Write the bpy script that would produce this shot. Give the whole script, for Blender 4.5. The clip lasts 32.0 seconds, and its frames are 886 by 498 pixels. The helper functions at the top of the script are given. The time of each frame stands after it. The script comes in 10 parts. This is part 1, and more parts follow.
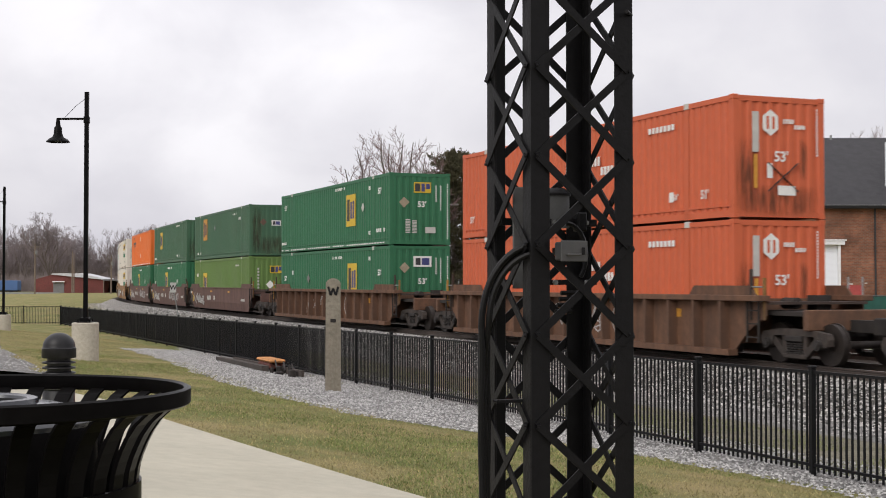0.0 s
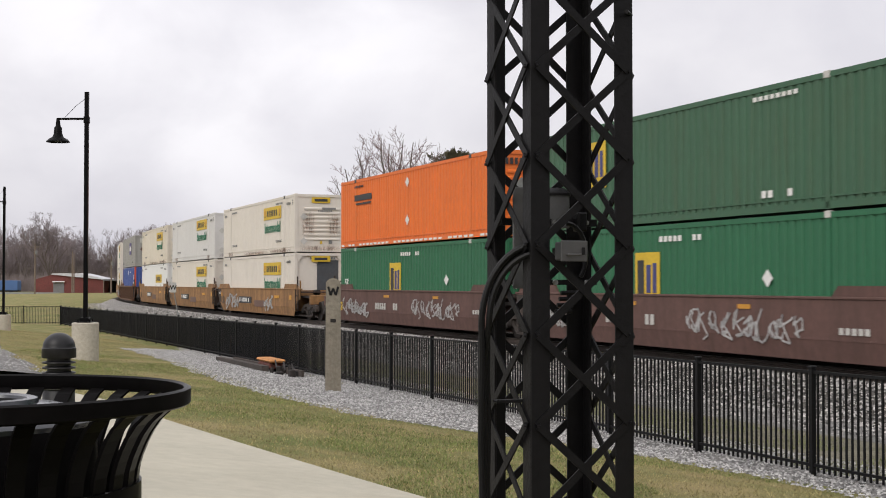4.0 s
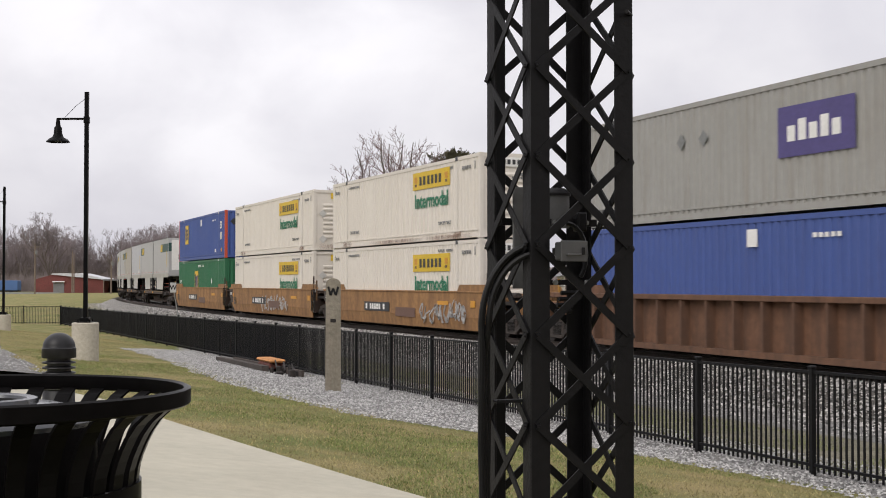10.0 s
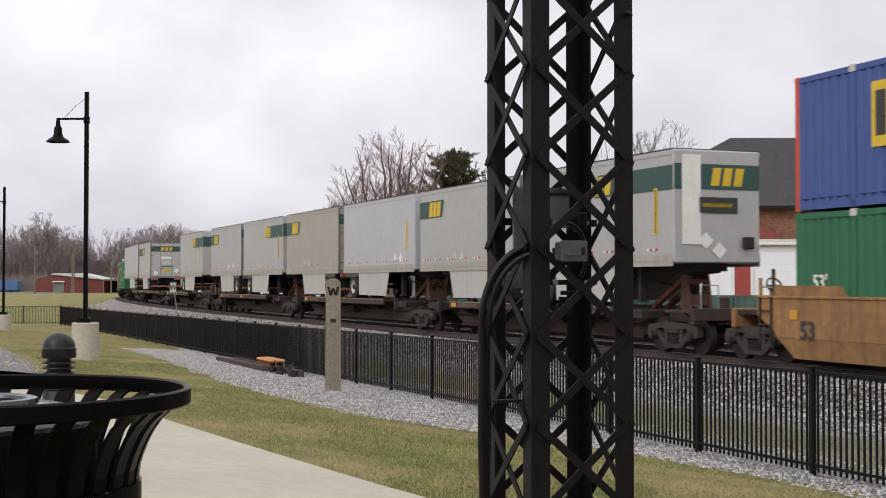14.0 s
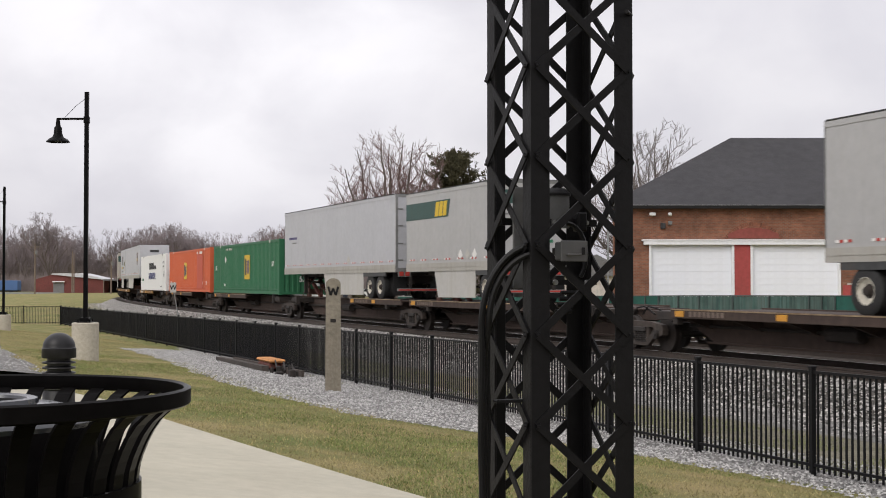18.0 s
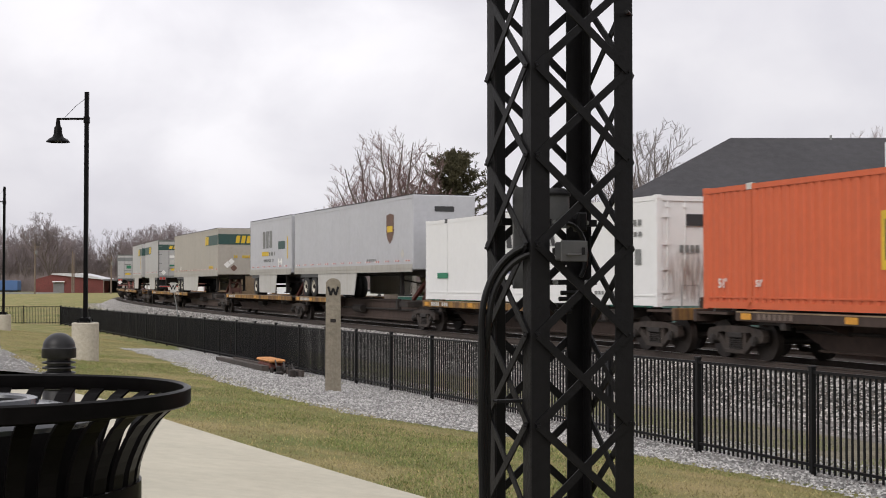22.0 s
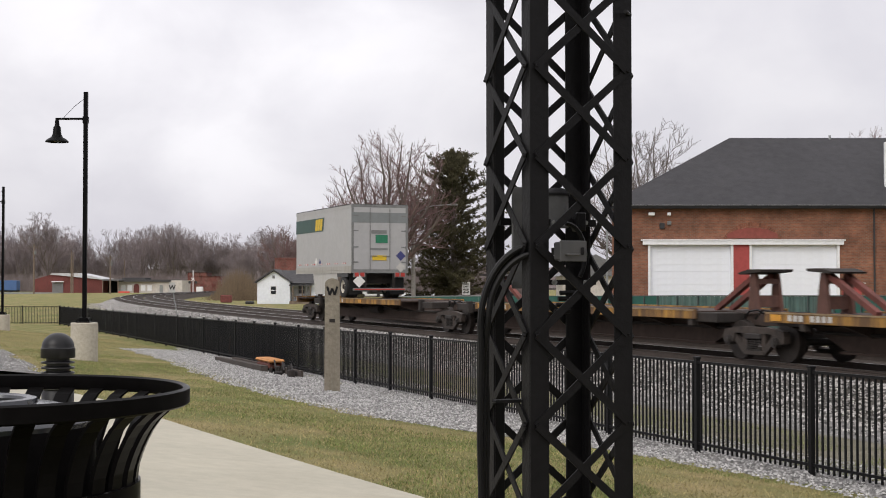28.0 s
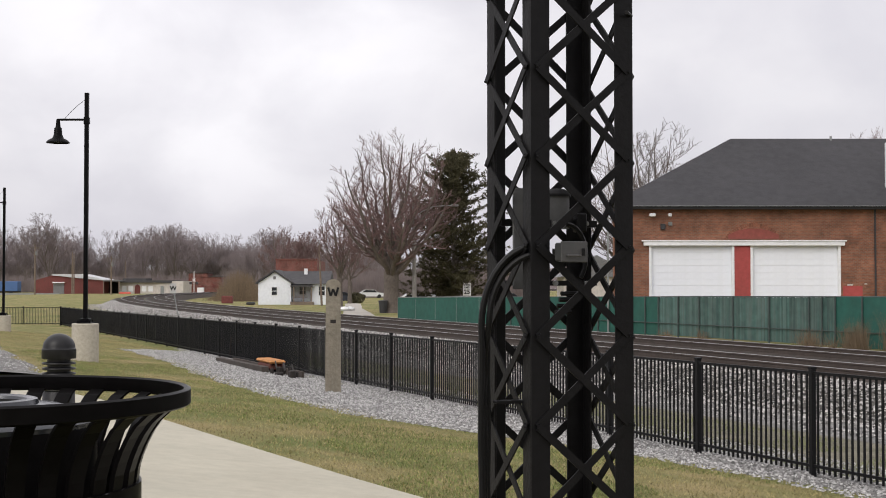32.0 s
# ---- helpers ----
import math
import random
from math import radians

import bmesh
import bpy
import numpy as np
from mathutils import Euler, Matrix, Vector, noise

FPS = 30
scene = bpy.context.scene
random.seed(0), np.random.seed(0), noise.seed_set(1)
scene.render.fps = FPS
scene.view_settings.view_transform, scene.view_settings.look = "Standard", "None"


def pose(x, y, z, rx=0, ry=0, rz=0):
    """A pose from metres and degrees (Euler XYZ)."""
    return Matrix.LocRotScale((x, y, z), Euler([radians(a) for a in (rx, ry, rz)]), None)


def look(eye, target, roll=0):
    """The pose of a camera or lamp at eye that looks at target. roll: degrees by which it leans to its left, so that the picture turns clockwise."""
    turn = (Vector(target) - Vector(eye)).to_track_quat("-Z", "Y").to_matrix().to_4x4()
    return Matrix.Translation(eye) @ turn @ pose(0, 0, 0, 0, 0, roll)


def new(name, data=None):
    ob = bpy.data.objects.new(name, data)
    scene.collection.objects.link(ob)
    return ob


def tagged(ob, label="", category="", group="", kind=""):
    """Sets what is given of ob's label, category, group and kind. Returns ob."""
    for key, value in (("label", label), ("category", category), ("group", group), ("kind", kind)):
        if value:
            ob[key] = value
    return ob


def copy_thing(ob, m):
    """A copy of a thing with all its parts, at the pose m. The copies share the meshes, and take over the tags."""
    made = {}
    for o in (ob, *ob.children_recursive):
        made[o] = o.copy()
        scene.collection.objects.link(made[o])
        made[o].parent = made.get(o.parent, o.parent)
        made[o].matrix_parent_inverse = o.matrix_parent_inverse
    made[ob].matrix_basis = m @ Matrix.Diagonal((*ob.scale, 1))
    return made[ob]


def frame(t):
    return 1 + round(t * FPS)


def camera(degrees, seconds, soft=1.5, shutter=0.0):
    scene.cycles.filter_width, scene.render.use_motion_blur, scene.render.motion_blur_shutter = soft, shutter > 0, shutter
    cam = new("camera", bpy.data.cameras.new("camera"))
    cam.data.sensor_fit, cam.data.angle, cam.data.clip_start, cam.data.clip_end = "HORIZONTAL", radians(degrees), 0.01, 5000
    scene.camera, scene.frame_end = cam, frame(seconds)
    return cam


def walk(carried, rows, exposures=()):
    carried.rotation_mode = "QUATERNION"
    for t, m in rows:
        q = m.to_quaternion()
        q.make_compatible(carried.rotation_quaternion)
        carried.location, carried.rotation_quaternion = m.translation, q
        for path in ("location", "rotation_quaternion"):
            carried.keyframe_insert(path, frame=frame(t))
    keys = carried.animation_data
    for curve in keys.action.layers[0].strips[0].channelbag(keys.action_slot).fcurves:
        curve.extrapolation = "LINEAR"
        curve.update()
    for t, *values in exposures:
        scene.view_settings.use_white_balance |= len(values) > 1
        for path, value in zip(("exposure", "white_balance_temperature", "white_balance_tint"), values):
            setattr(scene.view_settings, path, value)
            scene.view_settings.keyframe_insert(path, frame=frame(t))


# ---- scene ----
# world: metres, z = 0 at the top of the rails, the camera looks along +y
EYE_Z = 1.782
TILT = 1.461
cam = camera(36.94, 32.0, soft=1.0, shutter=0.16)
walk(cam, [(0.0, pose(0, 0, EYE_Z, 90 + TILT, 0, 0)),
           (27.0, pose(0, 0, EYE_Z, 90 + TILT, 0, 0)),
           (28.0, pose(0, 0, EYE_Z, 90 + TILT, 0, -0.04)),
           (29.0, pose(0, 0, EYE_Z, 90 + TILT + 0.02, 0, -0.05)),
           (30.0, pose(0, 0, EYE_Z, 90 + TILT + 0.035, 0, -0.02)),
           (32.0, pose(0, 0, EYE_Z, 90 + TILT + 0.035, 0, 0))],
     exposures=[(0.0, 0.08), (32.0, 0.08)])

# ---------------------------------------------------------------- world and sun
SUN_AZ, SUN_EL = -147.0, 38.0


def build_world():
    w = bpy.data.worlds.new("overcast_sky")
    scene.world = w
    w.use_nodes = True
    nt = w.node_tree
    nt.nodes.clear()
    N, L = nt.nodes.new, nt.links.new
    out = N("ShaderNodeOutputWorld")
    bg = N("ShaderNodeBackground")
    tc = N("ShaderNodeTexCoord")
    sky = N("ShaderNodeTexSky")
    sky.sky_type = "NISHITA"
    sky.sun_disc = False
    sky.sun_elevation = radians(SUN_EL)
    sky.sun_rotation = radians(SUN_AZ)
    sky.dust_density = 4.0
    sep = N("ShaderNodeSeparateXYZ")
    L(tc.outputs["Generated"], sep.inputs[0])
    # overcast: the zenith is brighter than the horizon
    grad = N("ShaderNodeValToRGB")
    L(sep.outputs["Z"], grad.inputs["Fac"])
    cr = grad.color_ramp
    stops = [(0.0, (0.585, 0.575, 0.625, 1)), (0.035, (0.60, 0.588, 0.64, 1)), (0.09, (0.70, 0.683, 0.722, 1)), (0.16, (0.745, 0.723, 0.755, 1)),
             (0.26, (0.765, 0.742, 0.775, 1)), (1.0, (1.18, 1.155, 1.18, 1))]
    cr.elements[0].position, cr.elements[0].color = stops[0]
    cr.elements[1].position, cr.elements[1].color = stops[-1]
    for p, c in stops[1:-1]:
        e = cr.elements.new(p)
        e.color = c
    # clouds: flat layers, stretched along the horizon
    mp = N("ShaderNodeMapping")
    mp.inputs["Scale"].default_value = (1.0, 1.0, 1.5)
    mp.inputs["Location"].default_value = (0.35, 0.1, 0.2)
    L(tc.outputs["Generated"], mp.inputs["Vector"])
    no = N("ShaderNodeTexNoise")
    no.inputs["Scale"].default_value = 8.5
    no.inputs["Detail"].default_value = 6.0
    no.inputs["Roughness"].default_value = 0.5
    no.inputs["Distortion"].default_value = 0.2
    L(mp.outputs[0], no.inputs["Vector"])
    ramp = N("ShaderNodeValToRGB")
    L(no.outputs["Fac"], ramp.inputs["Fac"])
    ramp.color_ramp.elements[0].position, ramp.color_ramp.elements[0].color = 0.36, (0.925, 0.92, 0.935, 1)
    ramp.color_ramp.elements[1].position, ramp.color_ramp.elements[1].color = 0.64, (1.045, 1.04, 1.035, 1)
    mul = N("ShaderNodeMix")
    mul.data_type, mul.blend_type = "RGBA", "MULTIPLY"
    mul.inputs["Factor"].default_value = 1.0
    L(grad.outputs[0], mul.inputs["A"])
    L(ramp.outputs[0], mul.inputs["B"])
    # the thin place in the clouds round the hidden sun
    dot = N("ShaderNodeVectorMath")
    dot.operation = "DOT_PRODUCT"
    az, el = radians(-10.0), radians(11.5)
    dot.inputs[1].default_value = (math.sin(az) * math.cos(el), math.cos(az) * math.cos(el), math.sin(el))
    nrm = N("ShaderNodeVectorMath")
    nrm.operation = "NORMALIZE"
    L(tc.outputs["Generated"], nrm.inputs[0])
    L(nrm.outputs[0], dot.inputs[0])
    glow = N("ShaderNodeMapRange")
    glow.interpolation_type = "SMOOTHSTEP"
    glow.inputs["From Min"].default_value = 0.972
    glow.inputs["From Max"].default_value = 0.9995
    glow.inputs["To Min"].default_value = 0.0
    glow.inputs["To Max"].default_value = 0.12
    L(dot.outputs["Value"], glow.inputs["Value"])
    gm = N("ShaderNodeMath")
    gm.operation = "MULTIPLY"
    L(glow.outputs[0], gm.inputs[0])
    L(no.outputs["Fac"], gm.inputs[1])
    gm2 = N("ShaderNodeMath")
    gm2.operation = "MULTIPLY"
    gm2.inputs[1].default_value = 2.0
    L(gm.outputs[0], gm2.inputs[0])
    add = N("ShaderNodeMix")
    add.data_type, add.blend_type = "RGBA", "ADD"
    add.inputs["Factor"].default_value = 1.0
    L(mul.outputs["Result"], add.inputs["A"])
    L(gm2.outputs[0], add.inputs["B"])
    mix = N("ShaderNodeMix")
    mix.data_type, mix.blend_type = "RGBA", "ADD"
    mix.inputs["Factor"].default_value = 0.012
    L(add.outputs["Result"], mix.inputs["A"])
    L(sky.outputs[0], mix.inputs["B"])
    L(mix.outputs["Result"], bg.inputs["Color"])
    bg.inputs["Strength"].default_value = 1.0
    L(bg.outputs[0], out.inputs["Surface"])


build_world()
sun = new("sun", bpy.data.lights.new("sun", "SUN"))
sun.data.energy, sun.data.angle, sun.data.color = 1.15, radians(40), (1.0, 0.97, 0.92)
_a, _e = radians(SUN_AZ), radians(SUN_EL)
sun.matrix_world = look((60 * math.sin(_a) * math.cos(_e), 60 * math.cos(_a) * math.cos(_e), 60 * math.sin(_e)), (0, 0, 0))


# ---------------------------------------------------------------- geometry helpers
class Geo:
    """Vertices and faces of one mesh."""

    def __init__(self):
        self.v, self.f = [], []

    def add(self, verts, faces):
        n = len(self.v)
        self.v.extend([tuple(p) for p in verts])
        self.f.extend([tuple(i + n for i in q) for q in faces])
        return self

    def box(self, x0, x1, y0, y1, z0, z1):
        return self.add([(x0, y0, z0), (x1, y0, z0), (x1, y1, z0), (x0, y1, z0), (x0, y0, z1), (x1, y0, z1), (x1, y1, z1), (x0, y1, z1)],
                        [(0, 3, 2, 1), (4, 5, 6, 7), (0, 1, 5, 4), (1, 2, 6, 5), (2, 3, 7, 6), (3, 0, 4, 7)])

    def soft(self, x0, x1, y0, y1, z0, z1, b):
        """A box with chamfered edges."""
        g = bmesh.new()
        bmesh.ops.create_cube(g, size=1.0)
        for p in g.verts:
            p.co = Vector(((x0 + x1) / 2 + p.co.x * (x1 - x0), (y0 + y1) / 2 + p.co.y * (y1 - y0), (z0 + z1) / 2 + p.co.z * (z1 - z0)))
        bmesh.ops.bevel(g, geom=g.edges[:], offset=b, segments=1, affect="EDGES")
        g.verts.index_update()
        self.add([p.co[:] for p in g.verts], [[p.index for p in q.verts] for q in g.faces])
        g.free()
        return self

    def prism(self, poly, a0, a1, axis="y"):
        """A polygon (u, w) drawn out along an axis: u, w are x, z for y; y, z for x; x, y for z."""
        n = len(poly)
        place = {"y": lambda u, w, a: (u, a, w), "x": lambda u, w, a: (a, u, w), "z": lambda u, w, a: (u, w, a)}[axis]
        vs = [place(u, w, a0) for u, w in poly] + [place(u, w, a1) for u, w in poly]
        fs = [tuple(range(n)), tuple(range(2 * n - 1, n - 1, -1))]
        fs += [(i, n + i, n + (i + 1) % n, (i + 1) % n) for i in range(n)]
        return self.add(vs, fs)

    def bar(self, p, q, a, b=None, up=(0, 0, 1)):
        """A square bar from p to q, a wide and b thick."""
        b = a if b is None else b
        p, q = Vector(p), Vector(q)
        d = (q - p).normalized()
        u = d.cross(Vector(up))
        if u.length < 1e-4:
            u = d.cross(Vector((1, 0, 0)))
        u.normalize()
        w = u.cross(d)
        u, w = u * a / 2, w * b / 2
        return self.add([p - u - w, p + u - w, p + u + w, p - u + w, q - u - w, q + u - w, q + u + w, q - u + w],
                        [(0, 3, 2, 1), (4, 5, 6, 7), (0, 1, 5, 4), (1, 2, 6, 5), (2, 3, 7, 6), (3, 0, 4, 7)])

    def cyl(self, p, q, r0, r1=None, n=12, caps=True):
        r1 = r0 if r1 is None else r1
        p, q = Vector(p), Vector(q)
        d = (q - p).normalized()
        u = d.orthogonal().normalized()
        w = d.cross(u)
        vs = []
        for c, r in ((p, r0), (q, r1)):
            for i in range(n):
                a = 2 * math.pi * i / n
                vs.append(c + u * (r * math.cos(a)) + w * (r * math.sin(a)))
        fs = [(i, (i + 1) % n, n + (i + 1) % n, n + i) for i in range(n)]
        if caps:
            fs += [tuple(range(n - 1, -1, -1)), tuple(range(n, 2 * n))]
        return self.add(vs, fs)

    def tube(self, pts, r, n=6):
        pts = [Vector(p) for p in pts]
        rs = r if isinstance(r, (list, tuple)) else [r] * len(pts)
        vs, fs = [], []
        u = None
        for i, p in enumerate(pts):
            d = (pts[min(i + 1, len(pts) - 1)] - pts[max(i - 1, 0)]).normalized()
            if u is None:
                u = d.orthogonal().normalized()
            u = (u - d * u.dot(d)).normalized()
            w = d.cross(u)
            for k in range(n):
                a = 2 * math.pi * k / n
                vs.append(p + u * (rs[i] * math.cos(a)) + w * (rs[i] * math.sin(a)))
        for i in range(len(pts) - 1):
            for k in range(n):
                fs.append((i * n + k, i * n + (k + 1) % n, (i + 1) * n + (k + 1) % n, (i + 1) * n + k))
        fs += [tuple(range(n - 1, -1, -1)), tuple(range((len(pts) - 1) * n, len(pts) * n))]
        return self.add(vs, fs)

    def lathe(self, prof, n=24, cx=0.0, cy=0.0, close=False):
        """A profile (r, z) turned round the upright axis."""
        vs, fs = [], []
        for r, z in prof:
            for k in range(n):
                a = 2 * math.pi * k / n
                vs.append((cx + r * math.cos(a), cy + r * math.sin(a), z))
        m = len(prof)
        for i in range(m if close else m - 1):
            j = (i + 1) % m
            for k in range(n):
                fs.append((i * n + k, i * n + (k + 1) % n, j * n + (k + 1) % n, j * n + k))
        return self.add(vs, fs)

    def column(self, y, z0, z1, w, x, n):
        """A standing column of n small bars on an end wall, in place of figures."""
        p = (z1 - z0) / n
        for i in range(n):
            self.box(x, x + 0.006, y, y + w, z0 + i * p, z0 + i * p + p * 0.66)
        return self

    def moved(self, m):
        self.v = [tuple(m @ Vector(p)) for p in self.v]
        return self


def mesh_of(name, g, material, smooth=False):
    me = bpy.data.meshes.new(name)
    me.from_pydata(g.v, [], g.f)
    if material is not None:
        me.materials.append(material)
    if smooth:
        me.polygons.foreach_set("use_smooth", [True] * len(me.polygons))
        me.set_sharp_from_angle(angle=radians(40))
    me.update()
    return me


def part(name, g, material, parent, label="", smooth=False, at=None):
    """One mesh under a thing or a part. g is a Geo or a mesh made before."""
    me = g if isinstance(g, bpy.types.Mesh) else mesh_of(name, g, material, smooth)
    ob = new(name, me)
    ob.parent = parent
    if at is not None:
        ob.matrix_basis = at if isinstance(at, Matrix) else Matrix.Translation(at)
    if label:
        tagged(ob, label)
    return ob


def thing(name, label, category, at=(0, 0, 0), rz=0.0, group="", kind=""):
    ob = new(name)
    ob.empty_display_size = 0.2
    ob.matrix_basis = Matrix.Translation(at) @ Matrix.Rotation(rz, 4, "Z")
    return tagged(ob, label, category, group, kind)


def solid(name, g, material, label, category, at=(0, 0, 0), rz=0.0, group="", kind="", smooth=False):
    """A thing of one mesh."""
    ob = new(name, mesh_of(name, g, material, smooth))
    ob.matrix_basis = Matrix.Translation(at) @ Matrix.Rotation(rz, 4, "Z")
    return tagged(ob, label, category, group, kind)


def letters(text, size, material, align="CENTER"):
    """A mesh of flat letters in the x-z plane, facing -y, a few millimetres thick."""
    cu = bpy.data.curves.new("letters", "FONT")
    cu.body, cu.size, cu.align_x, cu.align_y, cu.extrude, cu.resolution_u, cu.offset = text, size, align, "CENTER", 0.004, 2, size * 0.022
    ob = new("letters", cu)
    bpy.context.view_layer.update()
    me = bpy.data.meshes.new_from_object(ob.evaluated_get(bpy.context.evaluated_depsgraph_get()))
    bpy.data.objects.remove(ob)
    bpy.data.curves.remove(cu)
    me.transform(Matrix.Rotation(math.pi / 2, 4, "X"))
    me.materials.clear()
    me.materials.append(material)
    return me


# ---------------------------------------------------------------- materials
def mat(name, col, rough=0.6, metal=0.0, grain=12.0, vary=0.18, dirt=0.0, dirt_col=(0.10, 0.07, 0.05), streak=False,
        bump=0.0, bump_scale=None, per="object", spread=0.0, coat=0.0, spec=0.5, cover=0.0):
    """Paint, stone, steel or earth: base colour with grain, larger stains and relief."""
    m = bpy.data.materials.new(name)
    m.use_nodes = True
    nt = m.node_tree
    N, L = nt.nodes.new, nt.links.new
    b = nt.nodes["Principled BSDF"]
    b.inputs["Roughness"].default_value = rough
    b.inputs["Metallic"].default_value = metal
    b.inputs["Specular IOR Level"].default_value = spec
    if coat:
        b.inputs["Coat Weight"].default_value = coat
    tc = N("ShaderNodeTexCoord")
    n1 = N("ShaderNodeTexNoise")
    n1.inputs["Scale"].default_value = grain
    n1.inputs["Detail"].default_value = 5.0
    n1.inputs["Roughness"].default_value = 0.6
    L(tc.outputs["Object"], n1.inputs["Vector"])
    r1 = N("ShaderNodeMapRange")
    r1.inputs["From Min"].default_value, r1.inputs["From Max"].default_value = 0.3, 0.7
    r1.inputs["To Min"].default_value, r1.inputs["To Max"].default_value = 1 - vary, 1 + vary
    L(n1.outputs["Fac"], r1.inputs["Value"])
    n2 = N("ShaderNodeTexNoise")
    n2.inputs["Scale"].default_value = grain / 9.0
    n2.inputs["Detail"].default_value = 4.0
    L(tc.outputs["Object"], n2.inputs["Vector"])
    r2 = N("ShaderNodeMapRange")
    r2.inputs["From Min"].default_value, r2.inputs["From Max"].default_value = 0.3, 0.7
    r2.inputs["To Min"].default_value, r2.inputs["To Max"].default_value = 1 - 0.7 * vary, 1 + 0.7 * vary
    L(n2.outputs["Fac"], r2.inputs["Value"])
    mu = N("ShaderNodeMath")
    mu.operation = "MULTIPLY"
    L(r1.outputs[0], mu.inputs[0])
    L(r2.outputs[0], mu.inputs[1])
    last = mu.outputs[0]
    if spread:
        info = N("ShaderNodeObjectInfo") if per == "object" else N("ShaderNodeNewGeometry")
        rr = N("ShaderNodeMapRange")
        rr.inputs["To Min"].default_value, rr.inputs["To Max"].default_value = 1 - spread, 1 + spread
        L(info.outputs["Random" if per == "object" else "Random Per Island"], rr.inputs["Value"])
        m2 = N("ShaderNodeMath")
        m2.operation = "MULTIPLY"
        L(last, m2.inputs[0])
        L(rr.outputs[0], m2.inputs[1])
        last = m2.outputs[0]
    cm = N("ShaderNodeVectorMath")
    cm.operation = "SCALE"
    cm.inputs[0].default_value = col
    L(last, cm.inputs["Scale"])
    colour = cm.outputs[0]
    if dirt:
        mp = N("ShaderNodeMapping")
        mp.inputs["Scale"].default_value = (1.6, 1.6, 0.16) if streak else (0.7, 0.7, 0.7)
        L(tc.outputs["Object"], mp.inputs["Vector"])
        n3 = N("ShaderNodeTexNoise")
        n3.inputs["Scale"].default_value = 1.9
        n3.inputs["Detail"].default_value = 8.0
        n3.inputs["Roughness"].default_value = 0.68
        L(mp.outputs[0], n3.inputs["Vector"])
        r3 = N("ShaderNodeMapRange")
        r3.inputs["From Min"].default_value, r3.inputs["From Max"].default_value = 0.47 - cover, 0.75 - cover
        r3.inputs["To Min"].default_value, r3.inputs["To Max"].default_value = 0.0, dirt
        L(n3.outputs["Fac"], r3.inputs["Value"])
        mx = N("ShaderNodeMix")
        mx.data_type = "RGBA"
        L(r3.outputs[0], mx.inputs["Factor"])
        L(colour, mx.inputs["A"])
        mx.inputs["B"].default_value = (*dirt_col, 1)
        colour = mx.outputs["Result"]
        rm = N("ShaderNodeMapRange")
        rm.inputs["To Min"].default_value, rm.inputs["To Max"].default_value = rough, min(1.0, rough + 0.3)
        L(r3.outputs[0], rm.inputs["Value"])
        L(rm.outputs[0], b.inputs["Roughness"])
    L(colour, b.inputs["Base Color"])
    if bump:
        n4 = N("ShaderNodeTexNoise")
        n4.inputs["Scale"].default_value = bump_scale or grain * 2
        n4.inputs["Detail"].default_value = 4.0
        L(tc.outputs["Object"], n4.inputs["Vector"])
        bp = N("ShaderNodeBump")
        bp.inputs["Strength"].default_value = bump
        bp.inputs["Distance"].default_value = 0.02
        L(n4.outputs["Fac"], bp.inputs["Height"])
        L(bp.outputs[0], b.inputs["Normal"])
    return m


def two_tone(name, a, b_, scale, lo=0.4, hi=0.6, rough=0.95, fine=40.0, bump=0.5):
    """Earth or turf of two colours in patches, with fine grain."""
    m = bpy.data.materials.new(name)
    m.use_nodes = True
    nt = m.node_tree
    N, L = nt.nodes.new, nt.links.new
    b = nt.nodes["Principled BSDF"]
    b.inputs["Roughness"].default_value = rough
    b.inputs["Specular IOR Level"].default_value = 0.2
    tc = N("ShaderNodeTexCoord")
    n1 = N("ShaderNodeTexNoise")
    n1.inputs["Scale"].default_value = scale
    n1.inputs["Detail"].default_value = 7.0
    n1.inputs["Roughness"].default_value = 0.65
    L(tc.outputs["Object"], n1.inputs["Vector"])
    r = N("ShaderNodeMapRange")
    r.inputs["From Min"].default_value, r.inputs["From Max"].default_value = lo, hi
    L(n1.outputs["Fac"], r.inputs["Value"])
    mx = N("ShaderNodeMix")
    mx.data_type = "RGBA"
    mx.inputs["A"].default_value, mx.inputs["B"].default_value = (*a, 1), (*b_, 1)
    L(r.outputs[0], mx.inputs["Factor"])
    n2 = N("ShaderNodeTexNoise")
    n2.inputs["Scale"].default_value = fine
    n2.inputs["Detail"].default_value = 6.0
    L(tc.outputs["Object"], n2.inputs["Vector"])
    r2 = N("ShaderNodeMapRange")
    r2.inputs["From Min"].default_value, r2.inputs["From Max"].default_value = 0.3, 0.7
    r2.inputs["To Min"].default_value, r2.inputs["To Max"].default_value = 0.6, 1.4
    L(n2.outputs["Fac"], r2.inputs["Value"])
    sc = N("ShaderNodeVectorMath")
    sc.operation = "SCALE"
    L(mx.outputs["Result"], sc.inputs[0])
    L(r2.outputs[0], sc.inputs["Scale"])
    L(sc.outputs[0], b.inputs["Base Color"])
    bp = N("ShaderNodeBump")
    bp.inputs["Strength"].default_value = bump
    bp.inputs["Distance"].default_value = 0.04
    L(n2.outputs["Fac"], bp.inputs["Height"])
    L(bp.outputs[0], b.inputs["Normal"])
    return m


